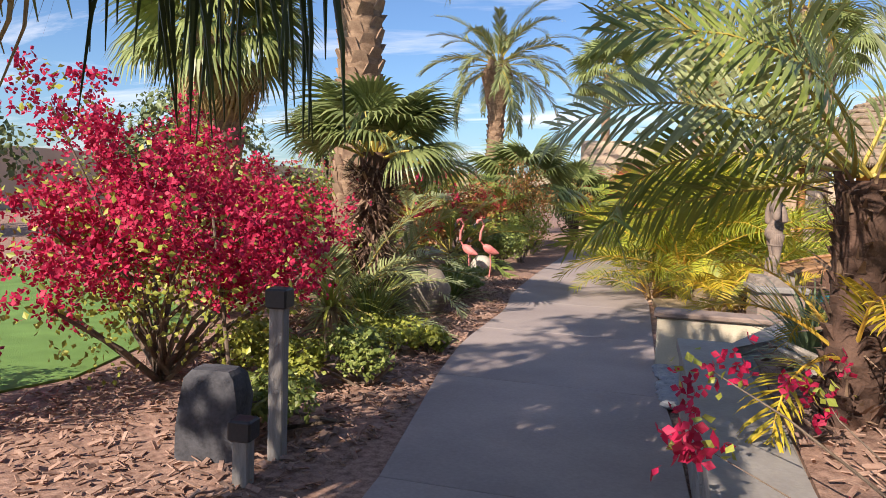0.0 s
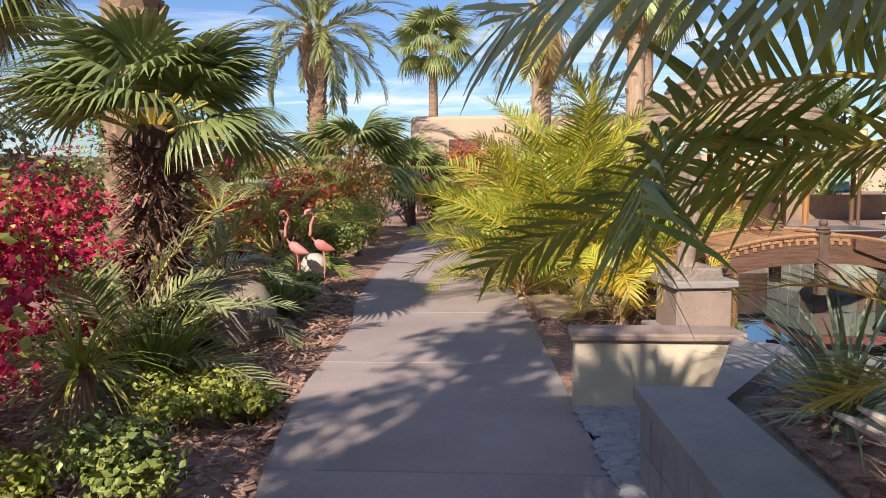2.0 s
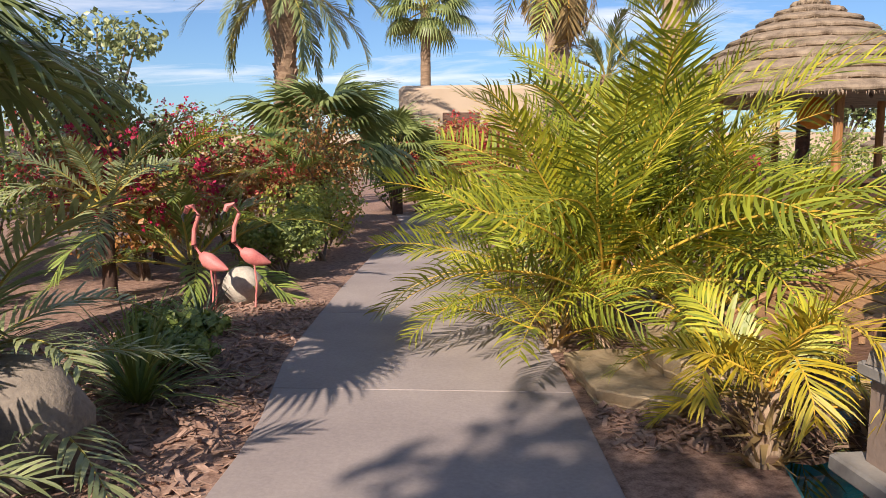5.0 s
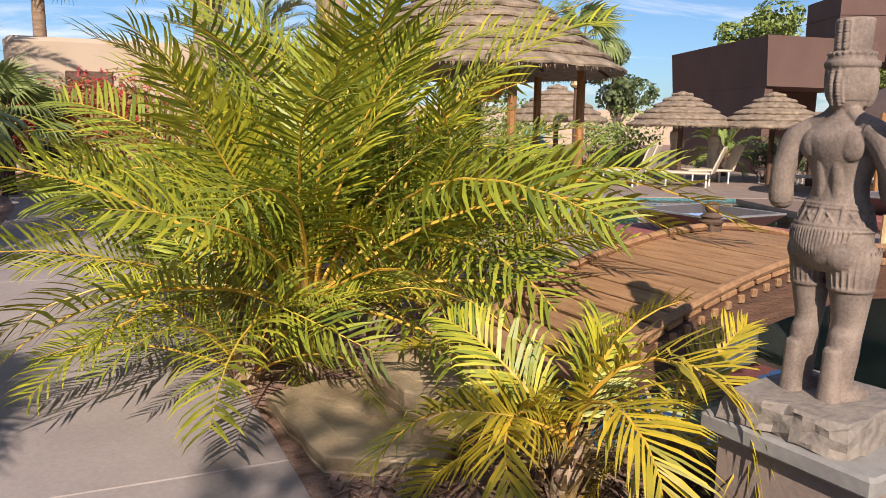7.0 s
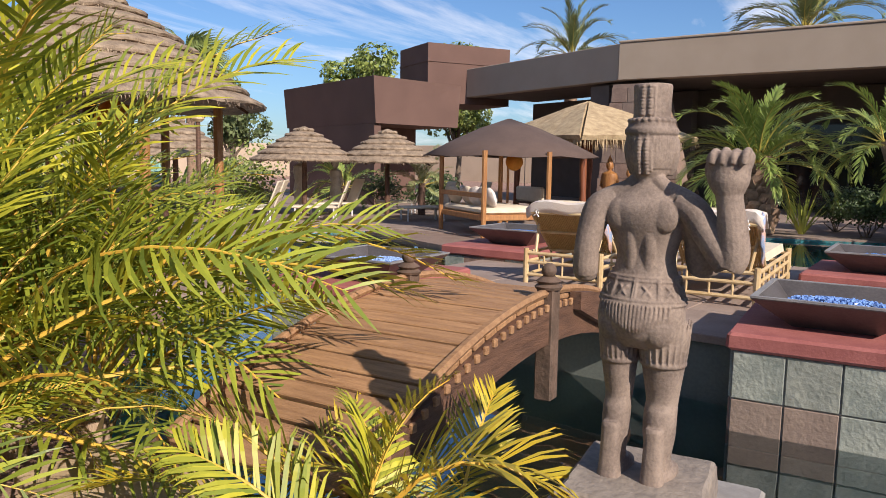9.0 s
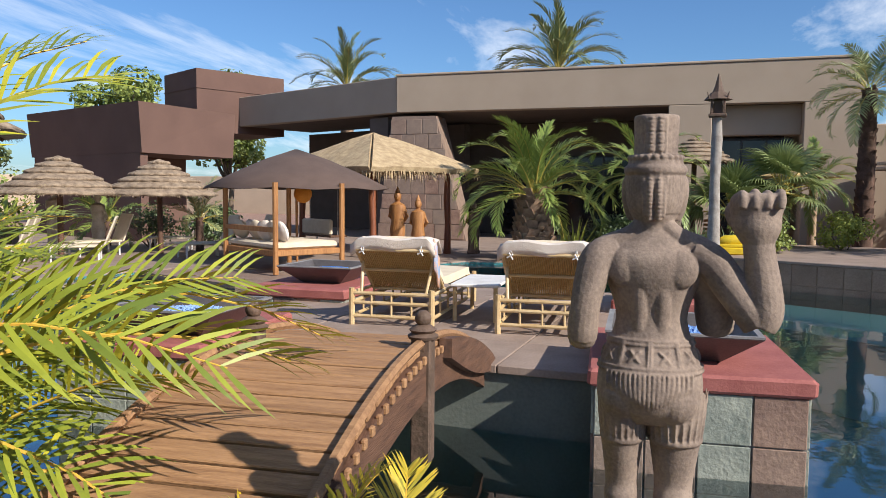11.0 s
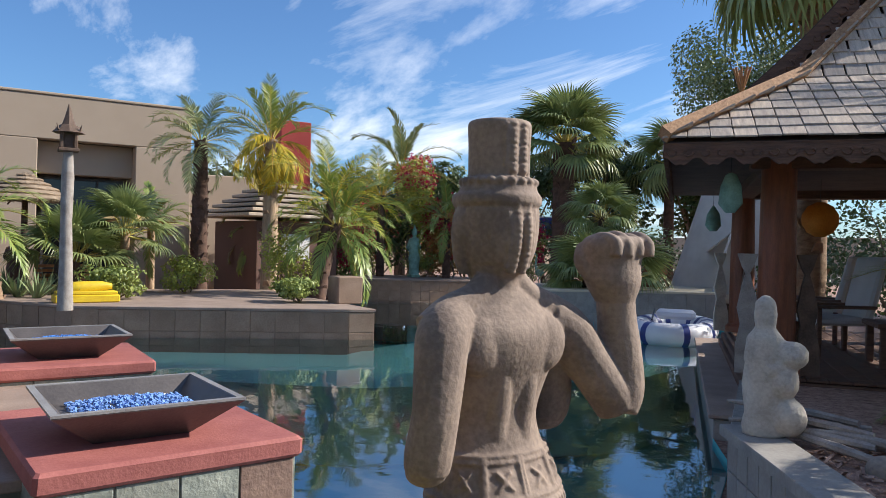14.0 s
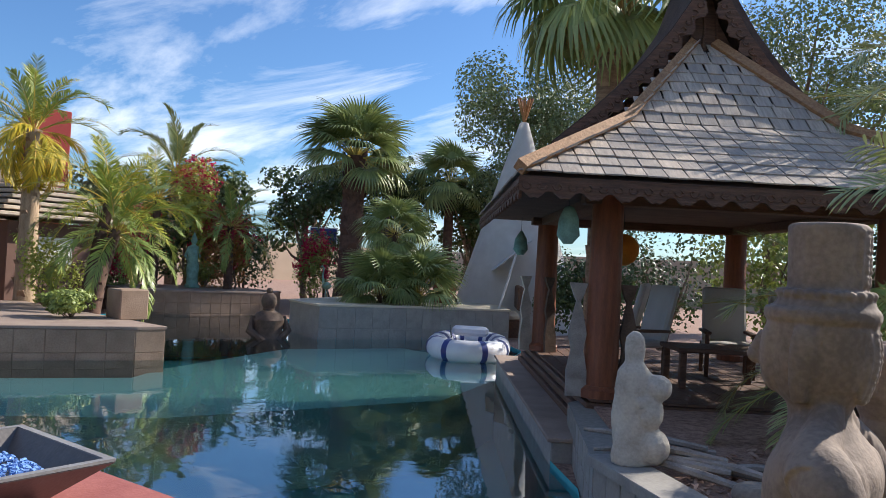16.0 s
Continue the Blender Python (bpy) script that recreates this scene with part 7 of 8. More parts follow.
# dry plants and driftwood in the planter
dr = thing("palm_husk", "heap of dry curled cream palm husks in the planter", "husk", 2.85, 4.75, 0.42)
me = Mesh()
for _ in range(26):
    a = rng.uniform(0, 6.28)
    p = Vector((rng.uniform(-0.35, 0.35), rng.uniform(-0.3, 0.3), 0.03))
    d = Vector((math.cos(a), math.sin(a), rng.uniform(0.0, 0.7)))
    me.tube([p, p + d * 0.15 + UP * 0.04, p + d * 0.32], [0.03, 0.035, 0.008], 6)
part("husk", me, M["white_stone"], dr, smooth=True)
for i in range(9):
    t = thing("driftwood", "bleached grey driftwood stick on the tiled planter", "driftwood", 4.35 + 0.07 * i * (1 if i % 2 else -1), 5.1 - 0.05 * i, 0.475 + 0.022 * (i % 4), rng.uniform(-20, 60), "driftwood pile")
    L = rng.uniform(0.5, 0.95)
    part("stick", Mesh().tube([(-L / 2, 0, 0.01), (-L / 6, rng.uniform(-0.03, 0.03), 0.02), (L / 5, rng.uniform(-0.03, 0.03), 0.015), (L / 2, 0, 0.0)], [0.022, 0.028, 0.024, 0.014], 7), M["grey_wood"], t, smooth=True)

# flamingos
def flamingo(x, y, turn, label):
    t = thing("flamingo", label, "flamingo", x, y, -0.03, turn, "painted flamingos")
    me = Mesh()
    me.loft([ellipse(-0.24, 0, 0, 0.01, 0.01, 12), ellipse(-0.16, 0, 0, 0.05, 0.05, 12), ellipse(0, 0, 0, 0.10, 0.085, 12), ellipse(0.12, 0, 0, 0.085, 0.07, 12), ellipse(0.18, 0, 0, 0.03, 0.03, 12)])
    me.v = [(x0 if False else z0x, yy, 0.52 + (zz)) for (z0x, yy, zz) in [(p[2] * 0 + k, p[1], (p[0] - k)) for p, k in zip(me.v, [c for c in (-0.24, -0.16, 0.0, 0.12, 0.18) for _ in range(12)])]]
    me.v = [(vx * 0.68, vy * 0.8, 0.50 + (vz - 0.52) * 0.85 + vx * 0.25) for vx, vy, vz in me.v]
    part("body", me, M["pink"], t, smooth=True)
    part("neck", Mesh().tube([(0.09, 0, 0.54), (0.18, 0, 0.66), (0.17, 0, 0.80), (0.12, 0, 0.93), (0.17, 0, 1.02), (0.23, 0, 1.0), (0.25, 0, 0.95)], [0.03, 0.024, 0.02, 0.019, 0.022, 0.03, 0.02], 8), M["pink"], t, smooth=True)
    part("beak", Mesh().tube([(0.25, 0, 0.96), (0.285, 0, 0.92), (0.275, 0, 0.87)], [0.02, 0.015, 0.004], 6), M["black_metal"], t, "dark hooked beak")
    for sy in (-0.03, 0.03):
        part("leg", Mesh().tube([(0, sy, 0.46), (-0.02, sy, 0.25), (0.0, sy, 0.0)], 0.009, 6), M["pink"], t)
    return t


flamingo(-1.40, 12.7, 200, "pink painted metal flamingo standing in the mulch")
flamingo(-1.68, 12.35, 170, "pink painted metal flamingo with lowered neck in the mulch")
me = Mesh()
me.ball((0, 0, 0.18), (0.2, 0.18, 0.2), 12, 8, wob=0.08)
solo("white_planter", me, M["white_stone"], "small whitewashed rounded pot behind the flamingos", "pot", pose(-1.6, 12.95, -0.03), smooth=True)

# ---- planting round the pool ----
t = palm(18.45, 12.64, 0.1, 1.5, "bright", 36, "stout pineapple-trunked date palm with bright green fronds", 400, 0.42, 0.34, "trunk_pale", 90, (1.0, 1.2), (84, -8))
palm(17.3, 9.55, 0.4, 1.65, "bright", 22, "leaning date palm in the pool planter", 401, 0.14, 0.12, "trunk", 40, (0.75, 0.9), (75, -25), lean=(0.1, 0.45))
palm(20.9, 5.3, 0.4, 3.7, "grey", 24, "slim date palm with a shaggy trunk by the house corner", 402, 0.2, 0.16, "trunk_dark", 60, (0.9, 1.1), (70, -40))
t = palm(19.6, 3.9, 0.4, 3.7, "yellow", 10, "palm with a pale peeling trunk and yellow hanging fronds", 403, 0.19, 0.15, "trunk_pale", 30, (0.8, 0.95), (85, 10))
crown(t, [frond_data("frond", 1.5, 40, 0.45, 0, 95, M["leaf_gold"], M["petiole_orange"], 0.02, -0.1, 404)], 14, 3.7, 0.1, (20, -72), (0.8, 1.0), 405)
crown(t, V("bright"), 8, 3.8, 0.06, (85, 15), (0.8, 1.0), 406)
palm(16.5, 3.75, 0.45, 1.55, "bright", 26, "multi-stemmed feather palm leaning over the pool", 407, 0.12, 0.1, "trunk_dark", 30, (0.8, 1.0), (75, -40), lean=(0.8, -0.7))
palm(17.2, 3.6, 0.45, 2.2, "yellow", 22, "yellow-green feather palm in the pool planter", 408, 0.12, 0.1, "trunk_dark", 30, (0.75, 0.9), (75, -30), lean=(0.3, -0.5))
palm(23.4, -0.8, 0.6, 2.6, "yellow", 22, "yellowing feather palm in the round planter", 409, 0.12, 0.1, "trunk_dark", 20, (0.8, 1.0), (75, -35))
palm(22.3, -2.6, 0.6, 1.9, "bright", 24, "green feather palm over the round planter", 410, 0.12, 0.1, "trunk_dark", 20, (0.8, 1.0), (75, -35))
palm(20.7, -5.95, 0.1, 4.9, "fan", 34, "tall dark fan palm with a shaggy trunk behind the pool", 411, 0.36, 0.33, "trunk_dark", 60, (1.6, 1.9), (80, -30), name="fan_palm")
palm(16.1, -3.5, 0.7, 1.75, "fanpale", 24, "small bright fan palm in the long planter", 412, 0.08, 0.07, "trunk_dark", 0, (0.6, 0.75), (85, -25), name="fan_palm")
for i, (x, y, s) in enumerate(((15.6, -2.6, 0.75), (15.2, -3.5, 0.8), (15.8, -3.0, 0.7))):
    palm(x, y, 0.70, 0.25, "fanpale", 20, "bushy low fan palm on the grey planter", 413 + i, 0.07, 0.06, "trunk_dark", 0, (0.9 * s, 1.1 * s), (85, 0), name="fan_palm")
palm(22.5, -12.5, 0, 5.0, "fanpale", 22, "fan palm beside the tent", 417, 0.2, 0.17, "trunk_dark", 0, (1.1, 1.3), (80, -40), name="fan_palm")
palm(8.8, -1.2, 0, 6.6, "fanpale", 24, "tall fan palm behind the wooden pavilion", 418, 0.22, 0.18, "trunk", 40, (1.2, 1.5), (70, -60), dead=8, name="fan_palm")
palm(19.0, 8.2, 0.45, 0.75, "fan", 22, "blue-green fan palm in the planter", 419, 0.12, 0.1, "trunk_dark", 0, (1.0, 1.2), (85, -5), name="fan_palm")
palm(19.2, 7.2, 0.45, 1.3, "fan", 22, "green fan palm before the porch", 420, 0.1, 0.09, "trunk", 0, (0.9, 1.1), (85, -20), name="fan_palm")
palm(21.8, 6.3, 0.3, 1.6, "bright", 18, "small feather palm by the house", 421, 0.1, 0.09, "trunk_pale", 0, (0.7, 0.85), (75, -30))
palm(23.0, 3.0, 0.3, 1.4, "bright", 18, "small feather palm beside the hut", 422, 0.1, 0.09, "trunk_pale", 0, (0.7, 0.85), (75, -30))
palm(34.0, 15.4, 0, 7.0, "date", 36, "large date palm behind the house roof", 423, 0.3, 0.28, "trunk", 0, (1.2, 1.4), (85, -15))
palm(31.5, 24.5, 0, 6.3, "date", 30, "date palm behind the house wing", 424, 0.3, 0.28, "trunk", 0, (1.0, 1.2), (85, -15))
palm(20.5, 37.5, 0, 5.2, "fanpale", 24, "distant fan palm beyond the brown block", 425, 0.2, 0.18, "trunk", 0, (1.3, 1.5), (80, -35), name="fan_palm")
palm(17.5, 24.8, 0.02, 0.7, "bright", 16, "feather palm beside the brown block", 426, 0.1, 0.1, "trunk_dark", 0, (0.7, 0.9), (75, -10))
palm(17.0, 21.2, 0.02, 0.9, "grey", 16, "feather palm behind the parasol", 427, 0.1, 0.1, "trunk_dark", 0, (0.7, 0.9), (75, -10))
palm(28.5, -4.0, 0, 4.6, "date", 22, "distant grey date palm", 430, 0.2, 0.2, "trunk", 0, (0.9, 1.1), (85, -10))
PSH = [(18.3, 3.9, 1.6, 1.7, "leaf_lime", "bright lime shrub under the palms"), (15.6, 4.5, 1.1, 0.5, "leaf_shrub", "green ground cover at the planter's edge"), (17.0, 7.6, 1.3, 0.7, "leaf_shrub", "green shrub in the pool planter"), (18.6, 6.0, 1.4, 0.9, "leaf_lime", "lime shrub before the hut"), (19.3, 10.5, 1.4, 1.3, "leaf_dark", "dark green shrub before the porch"), (20.5, 11.3, 1.3, 1.2, "leaf_dark", "dark shrub by the pineapple palm"), (23.2, 1.6, 1.8, 1.6, "leaf_dark", "dark shrub beside the hut"), (23.0, -2.2, 1.6, 0.9, "leaf_shrub", "grey-green shrub in the round planter"), (24.5, -2.0, 2.2, 3.0, "leaf_dark", "dark hedge behind the round planter"), (26.0, -5.5, 3.4, 3.0, "leaf_dark", "dark hedge behind the pool"), (24.0, -8.0, 3.0, 3.2, "leaf_dark", "dark hedge behind the fan palm"), (19.0, -8.5, 3.4, 2.6, "leaf_dark", "dark hedge beside the tent"), (17.5, -11.0, 3.6, 3.0, "leaf_dark", "dark hedge behind the tent"), (27.5, -1.0, 3.2, 3.2, "leaf_tree", "tall hedge beyond the pool"), (14.0, 25.6, 3.0, 2.2, "leaf_shrub", "green hedge behind the parasols"), (11.5, 27.5, 3.6, 2.4, "leaf_shrub", "hedge behind the low terrace wall"), (17.6, 23.3, 1.5, 1.4, "leaf_dark", "dark hedge beside the brown block"), (19.2, 22.6, 2.0, 1.5, "leaf_dark", "dark hedge behind the chairs"), (8.4, 25.5, 3.2, 2.4, "leaf_shrub", "hedge beyond the gazebo"), (6.8, 24.5, 2.6, 1.8, "leaf_shrub", "shrubs behind the gazebo"), (4.0, 14.4, 1.4, 0.9, "leaf_lime", "low shrub behind the palm clump")]
for i, (x, y, w, h, lf, lab) in enumerate(PSH):
    shrub(x, y, 0.45 if (14 < x < 20 and 3.8 < y < 9) else (0.6 if 20.7 < x < 24.4 and -3.4 < y < 0.5 else -0.03), w, h, M[lf], lab, 440 + i, 0.07 if w < 1.7 else 0.11, 1800)
for i, (x, y, w, h) in enumerate(((23.6, 0.4, 2.0, 2.6), (25.4, -1.5, 2.4, 3.6), (22.8, -6.2, 1.6, 2.6), (26.6, 1.2, 2.0, 3.2), (6.3, 22.4, 1.4, 1.6))):
    shrub(x, y, -0.03, w, h, M["leaf_shrub"], "bougainvillea with red blossom behind the pool", 470 + i, 0.09, 2200, M["bract_red"], 90, 0.06, name="bougainvillea")
for i in range(5):
    g = thing("agave", "blue-green spiky agave in the pool planter", "agave", (17.9, 18.3, 17.5, 18.9, 16.6)[i], (9.2, 8.7, 8.9, 9.4, 8.3)[i], 0.45)
    grass_tuft(g, "foliage", 34, 0.55, 0.03, M["leaf_agave"], 480 + i, (5, 65), 0.1)
g = thing("yucca", "upright yellow-green yucca by the pineapple palm", "yucca", 18.8, 11.7, 0.05)
grass_tuft(g, "foliage", 40, 1.0, 0.03, M["leaf_lime"], 490, (0, 40), 0.1)

# tall bougainvillea and an orange-leaved tree above the planters
for i, (x, y, w, h) in enumerate(((23.88, -2.26, 2.4, 5.39), (22.56, -2.84, 2.2, 3.6))):
    shrub(x, y, -0.03, w, h, M["leaf_lime"] if i != 1 else M["leaf_rust"], "tall bougainvillea with crimson and orange blossom behind the planters", 560 + i, 0.10, 3400, M["bract_red"], 60, 0.07, name="bougainvillea")

# trees in the distance
tree(28.0, 34.5, 7.0, 5.0, "dense green tree behind the house", 500, M["leaf_shrub"], 0.22, 6000)
tree(33.0, 32.0, 7.4, 5.0, "dense green tree beside the chimney", 501, M["leaf_shrub"], 0.22, 6000)
tree(23.0, 38.0, 5.6, 3.6, "olive green tree beyond the terrace", 502, M["leaf_tree"], 0.2, 4500)
tree(16.5, 40.0, 6.4, 4.0, "olive green tree behind the gazebo", 503, M["leaf_tree"], 0.2, 4500)
tree(19.6, -14.5, 9.4, 8.5, "large feathery dark tree behind the tent", 504, M["leaf_tree"], 0.13, 30000, 0.25, airy=0.42)
tree(10.6, -15.5, 10.0, 9.0, "feathery pale mesquite tree behind the pavilion", 505, M["leaf_tree"], 0.12, 34000, 0.25, airy=0.42)
tree(27.0, -9.0, 5.6, 4.5, "dark tree behind the basketball hoop", 506, M["leaf_dark"], 0.18, 5000)
tree(31.0, -3.5, 4.6, 5.0, "round green tree beyond the pool", 507, M["leaf_tree"], 0.2, 5000)
tree(-7.5, 19.0, 4.2, 3.2, "airy grey-green tree beyond the hedge", 508, M["leaf_tree"], 0.12, 4000)
tree(-4.2, 15.2, 3.4, 2.0, "thin-leaved olive tree in the hedge", 509, M["leaf_grey"], 0.09, 2500, 0.08)
tree(-13.0, 20.0, 4.0, 6.0, "distant green tree beyond the lawn", 510, M["leaf_tree"], 0.2, 4000)
tree(-16.0, 13.0, 4.0, 6.0, "distant green tree beyond the lawn", 511, M["leaf_tree"], 0.2, 4000)
tree(24.5, -11.0, 6.2, 5.0, "dark leafy tree behind the hoop", 513, M["leaf_dark"], 0.2, 6000)
tree(29.5, -6.0, 5.2, 5.0, "dark leafy tree beyond the planter", 514, M["leaf_dark"], 0.2, 6000)
tree(22.5, -14.0, 6.0, 5.0, "dark leafy tree beside the tent", 515, M["leaf_dark"], 0.2, 6000)
tree(33.0, 0.5, 4.6, 4.5, "green tree beyond the red wall", 516, M["leaf_tree"], 0.2, 4000)
tree(3.0, -9.0, 6.0, 5.5, "leafy tree behind the start of the path", 512, M["leaf_tree"], 0.18, 5000)
# an unseen airy tree added behind the first steps to cast dapples on the path
tree(-1.7, -1.2, 8.0, 3.4, "unseen airy olive tree added to dapple the path", 520, M["leaf_tree"], 0.16, 3900, 0.12, airy=0.5)
for i, (x, y, w, h) in enumerate(((4.6, -3.4, 3.0, 3.0), (7.0, -4.6, 3.4, 4.0), (9.8, -5.6, 3.4, 4.0), (2.4, -2.2, 2.4, 2.6), (12.4, -6.4, 2.6, 2.4))):
    shrub(x, y, -0.03, w, h, M["leaf_shrub"] if i % 2 else M["leaf_dark"], "tall green hedge bush behind the wooden pavilion", 530 + i, 0.1, 3200, name="hedge_bush", group="hedge behind the pavilion")
# ---- carved wooden pavilion at the water ----
PU, PV = Vector((0.683, -0.730, 0)), Vector((-0.730, -0.683, 0))
P0 = Vector((6.13, 3.96, 0))
pav_turn = math.degrees(math.atan2(PV.y, PV.x))
pav = thing("pavilion", "dark carved teak pavilion with a shingled hip roof over the pool", "pavilion", P0.x, P0.y, 0, pav_turn)
# local: x along the front, y away from the pool corner (behind)
YS = 1 if (pose(0, 0, 0, 0, 0, pav_turn) @ Vector((0, 1, 0))).dot(PU) > 0 else -1
W_, D_ = 3.75, 4.9


def pl(x, y, z):
    return (x, YS * y, z)


def pbox(x0, x1, y0, y1, z0, z1, ch=0.01):
    return Mesh().box(((x0 + x1) / 2, YS * (y0 + y1) / 2, (z0 + z1) / 2), (x1 - x0, y1 - y0, z1 - z0), ch=ch)


part("base", pbox(0, W_ + 2, 0, D_ + 1.2, -1.2, 0.155), M["wall_tile"], pav, "plastered pool-side base")
part("curb", pbox(-0.04, W_ + 2, -0.04, D_ + 1.2, 0.158, 0.20), M["deck_stone"], pav)
for k in range(3):
    part("step", pbox(0.3 + 0.04 * k, W_ + 1, 0.32 + 0.04 * k, D_ + 0.6, 0.203 + 0.085 * k, 0.28 + 0.085 * k), M["dark_wood"], pav)
floor_z = 0.45
for i in range(22):
    part("floor_board", pbox(0.42 + 0.185 * i, 0.42 + 0.185 * i + 0.178, 0.40, D_ + 0.5, 0.46, 0.485, 0.004), M["dark_wood"], pav)
for cx in (0.55, W_ - 0.35):
    for cy in (0.62, D_ - 0.35):
        c = part("column", Mesh().tube([pl(cx, cy, 0.48), pl(cx, cy, 1.3), pl(cx, cy, 2.55)], [0.17, 0.165, 0.15], 14), M["column_wood"], pav, "thick reddish round teak column", smooth=True)
        part("column_foot", Mesh().lathe([(0.22, 0.485), (0.22, 0.56), (0.18, 0.60)], 14, pl(cx, cy, 0)), M["column_wood"], c)
ez = 2.50
ox = 0.45
E_ = [(-ox, -ox), (W_ + ox, -ox), (W_ + ox, D_ + ox), (-ox, D_ + ox)]
# roof skin: lower flared skirt, then steep hips, then the ridge gable
z_mid, z_top = 3.23, 4.38


def inset(k, j):
    return [(x + (k if x < W_ / 2 else -k), y + (j if y < D_ / 2 else -j)) for x, y in E_]


me = Mesh()
r0, r1, r2 = inset(0.0, 0.0), inset(1.2, 1.3), inset(2.2, 2.4)
rings = [[pl(x, y, z) for x, y in r] for r, z in ((r0, ez - 0.03), (r1, z_mid - 0.03), (r2, z_top - 0.03))]
if YS < 0:
    rings = [list(reversed(r)) for r in rings]
me.loft(rings)
roof = part("roof", me, M["roof_wood"], pav, "dark weathered shingle roof")
# upper gable roof with overhanging ends
z_foot = 3.02
gx0, gx1 = W_ / 2 - 1.5, W_ / 2 + 1.5
gcx, gcz = (gx0 + gx1) / 2, 5.35
gy0, gy1 = r2[0][1] - 0.2, r2[2][1] + 0.3
me = Mesh()
for sg in (-1, 1):
    prof = []
    for k in range(7):
        u = k / 6
        prof.append((gcx + sg * ((gx1 - gx0) / 2 + 0.25) * u ** 1.25, gcz - (gcz - z_foot) * u ** 0.8))
    rows = [[pl(x, y, z + (0.14 * abs((y - (gy0 + gy1) / 2) / ((gy1 - gy0) / 2)) ** 2)) for y in [gy0 + (gy1 - gy0) * j / 6 for j in range(7)]] for x, z in prof]
    me.loft(rows, cap=False, closed=False)
up_ = part("upper_roof", me, M["roof_wood"], pav, "steep curved upper gable roof")
so = up_.modifiers.new("thick", "SOLIDIFY")
so.thickness = 0.09
me = Mesh()
fy = gy0 + 0.22


def gable_z(x):
    """Height of the curved upper roof's underside over x."""
    u = min(1.0, abs(x - gcx) / ((gx1 - gx0) / 2 + 0.25)) ** 0.8
    return gcz - 0.13 - (gcz - z_foot) * u ** 0.8


gpts = [gx0 + (gx1 - gx0) * k / 16 for k in range(17)]
me.loft([[pl(x, fy, 2.75) for x in gpts], [pl(x, fy, gable_z(x)) for x in gpts], [pl(x, fy + 0.05, gable_z(x)) for x in gpts], [pl(x, fy + 0.05, 2.75) for x in gpts]], cap=False, closed=False)
gb_ = part("gable", me, M["dark_wood"], pav, "upright boards of the gable end")
for k in range(19):
    x = gx0 + 0.2 + (gx1 - gx0 - 0.4) * k / 18
    part("gable_batten", pbox(x - 0.012, x + 0.012, fy - 0.024, fy - 0.003, 2.75, gable_z(x) - 0.03, 0.003), M["dark_wood"], gb_)
# carved barge boards and eave valances: scalloped, with holes suggested by raised scrolls


def scroll_board(a, b, drop, n, material, parent, name, thick=0.03):
    a, b = Vector(a), Vector(b)
    d = (b - a)
    L = d.length
    d.normalize()
    nr = Vector((0, 0, 1)).cross(d)
    nr = nr.normalized() if nr.length > 0.01 else Vector((0, 1, 0))
    dn = d.cross(nr)
    dn = dn if dn.z < 0 else -dn
    me = Mesh()
    top, bot = [], []
    m_ = n * 8
    for i in range(m_ + 1):
        u = i / m_
        ph = (u * n) % 1.0
        sc = drop * (0.62 + 0.38 * abs(math.sin(math.pi * ph)) - 0.12 * abs(math.sin(3 * math.pi * ph)))
        top.append(a + d * L * u)
        bot.append(a + d * L * u + dn * sc)
    rows = [[tuple(p - nr * thick / 2) for p in top], [tuple(p - nr * thick / 2) for p in bot], [tuple(p + nr * thick / 2) for p in bot], [tuple(p + nr * thick / 2) for p in top], [tuple(p - nr * thick / 2) for p in top]]
    me.loft(rows, cap=False, closed=False)
    ob = part(name, me, material, parent)
    sc_ = Mesh()
    for i in range(n):
        for s in (-1, 1):
            c = a + d * L * (i + 0.5 + 0.22 * s) / n + dn * drop * 0.38
            pts = []
            for k in range(10):
                an = k / 9 * 4.6
                rr_ = drop * 0.24 * (1 - k / 12)
                pts.append(c + d * s * rr_ * math.cos(an) + dn * rr_ * math.sin(an))
            for q in (-1, 1):
                sc_.tube([p + nr * q * (thick / 2 + 0.004) for p in pts], drop * 0.045, 5)
    tagged(part("scrollwork", sc_, material, ob), kind="stuff")
    return ob


scroll_board(pl(-ox, -ox + 0.02, ez - 0.02), pl(W_ + ox, -ox + 0.02, ez - 0.02), 0.20, 18, M["dark_wood"], pav, "carved_valance")
scroll_board(pl(-ox + 0.02, -ox, ez - 0.02), pl(-ox + 0.02, D_ + ox, ez - 0.02), 0.20, 20, M["dark_wood"], pav, "carved_valance")
for sg in (-1, 1):
    P = []
    for k in range(7):
        u = k / 6
        P.append((gcx + sg * ((gx1 - gx0) / 2 + 0.25) * u ** 1.25, gcz + 0.12 - (gcz - z_foot) * u ** 0.8))
    for (xa, za), (xb, zb) in zip(P, P[1:]):
        scroll_board(pl(xa, gy0 - 0.02, za), pl(xb, gy0 - 0.02, zb), 0.24, 2, M["dark_wood"], up_, "barge_board")
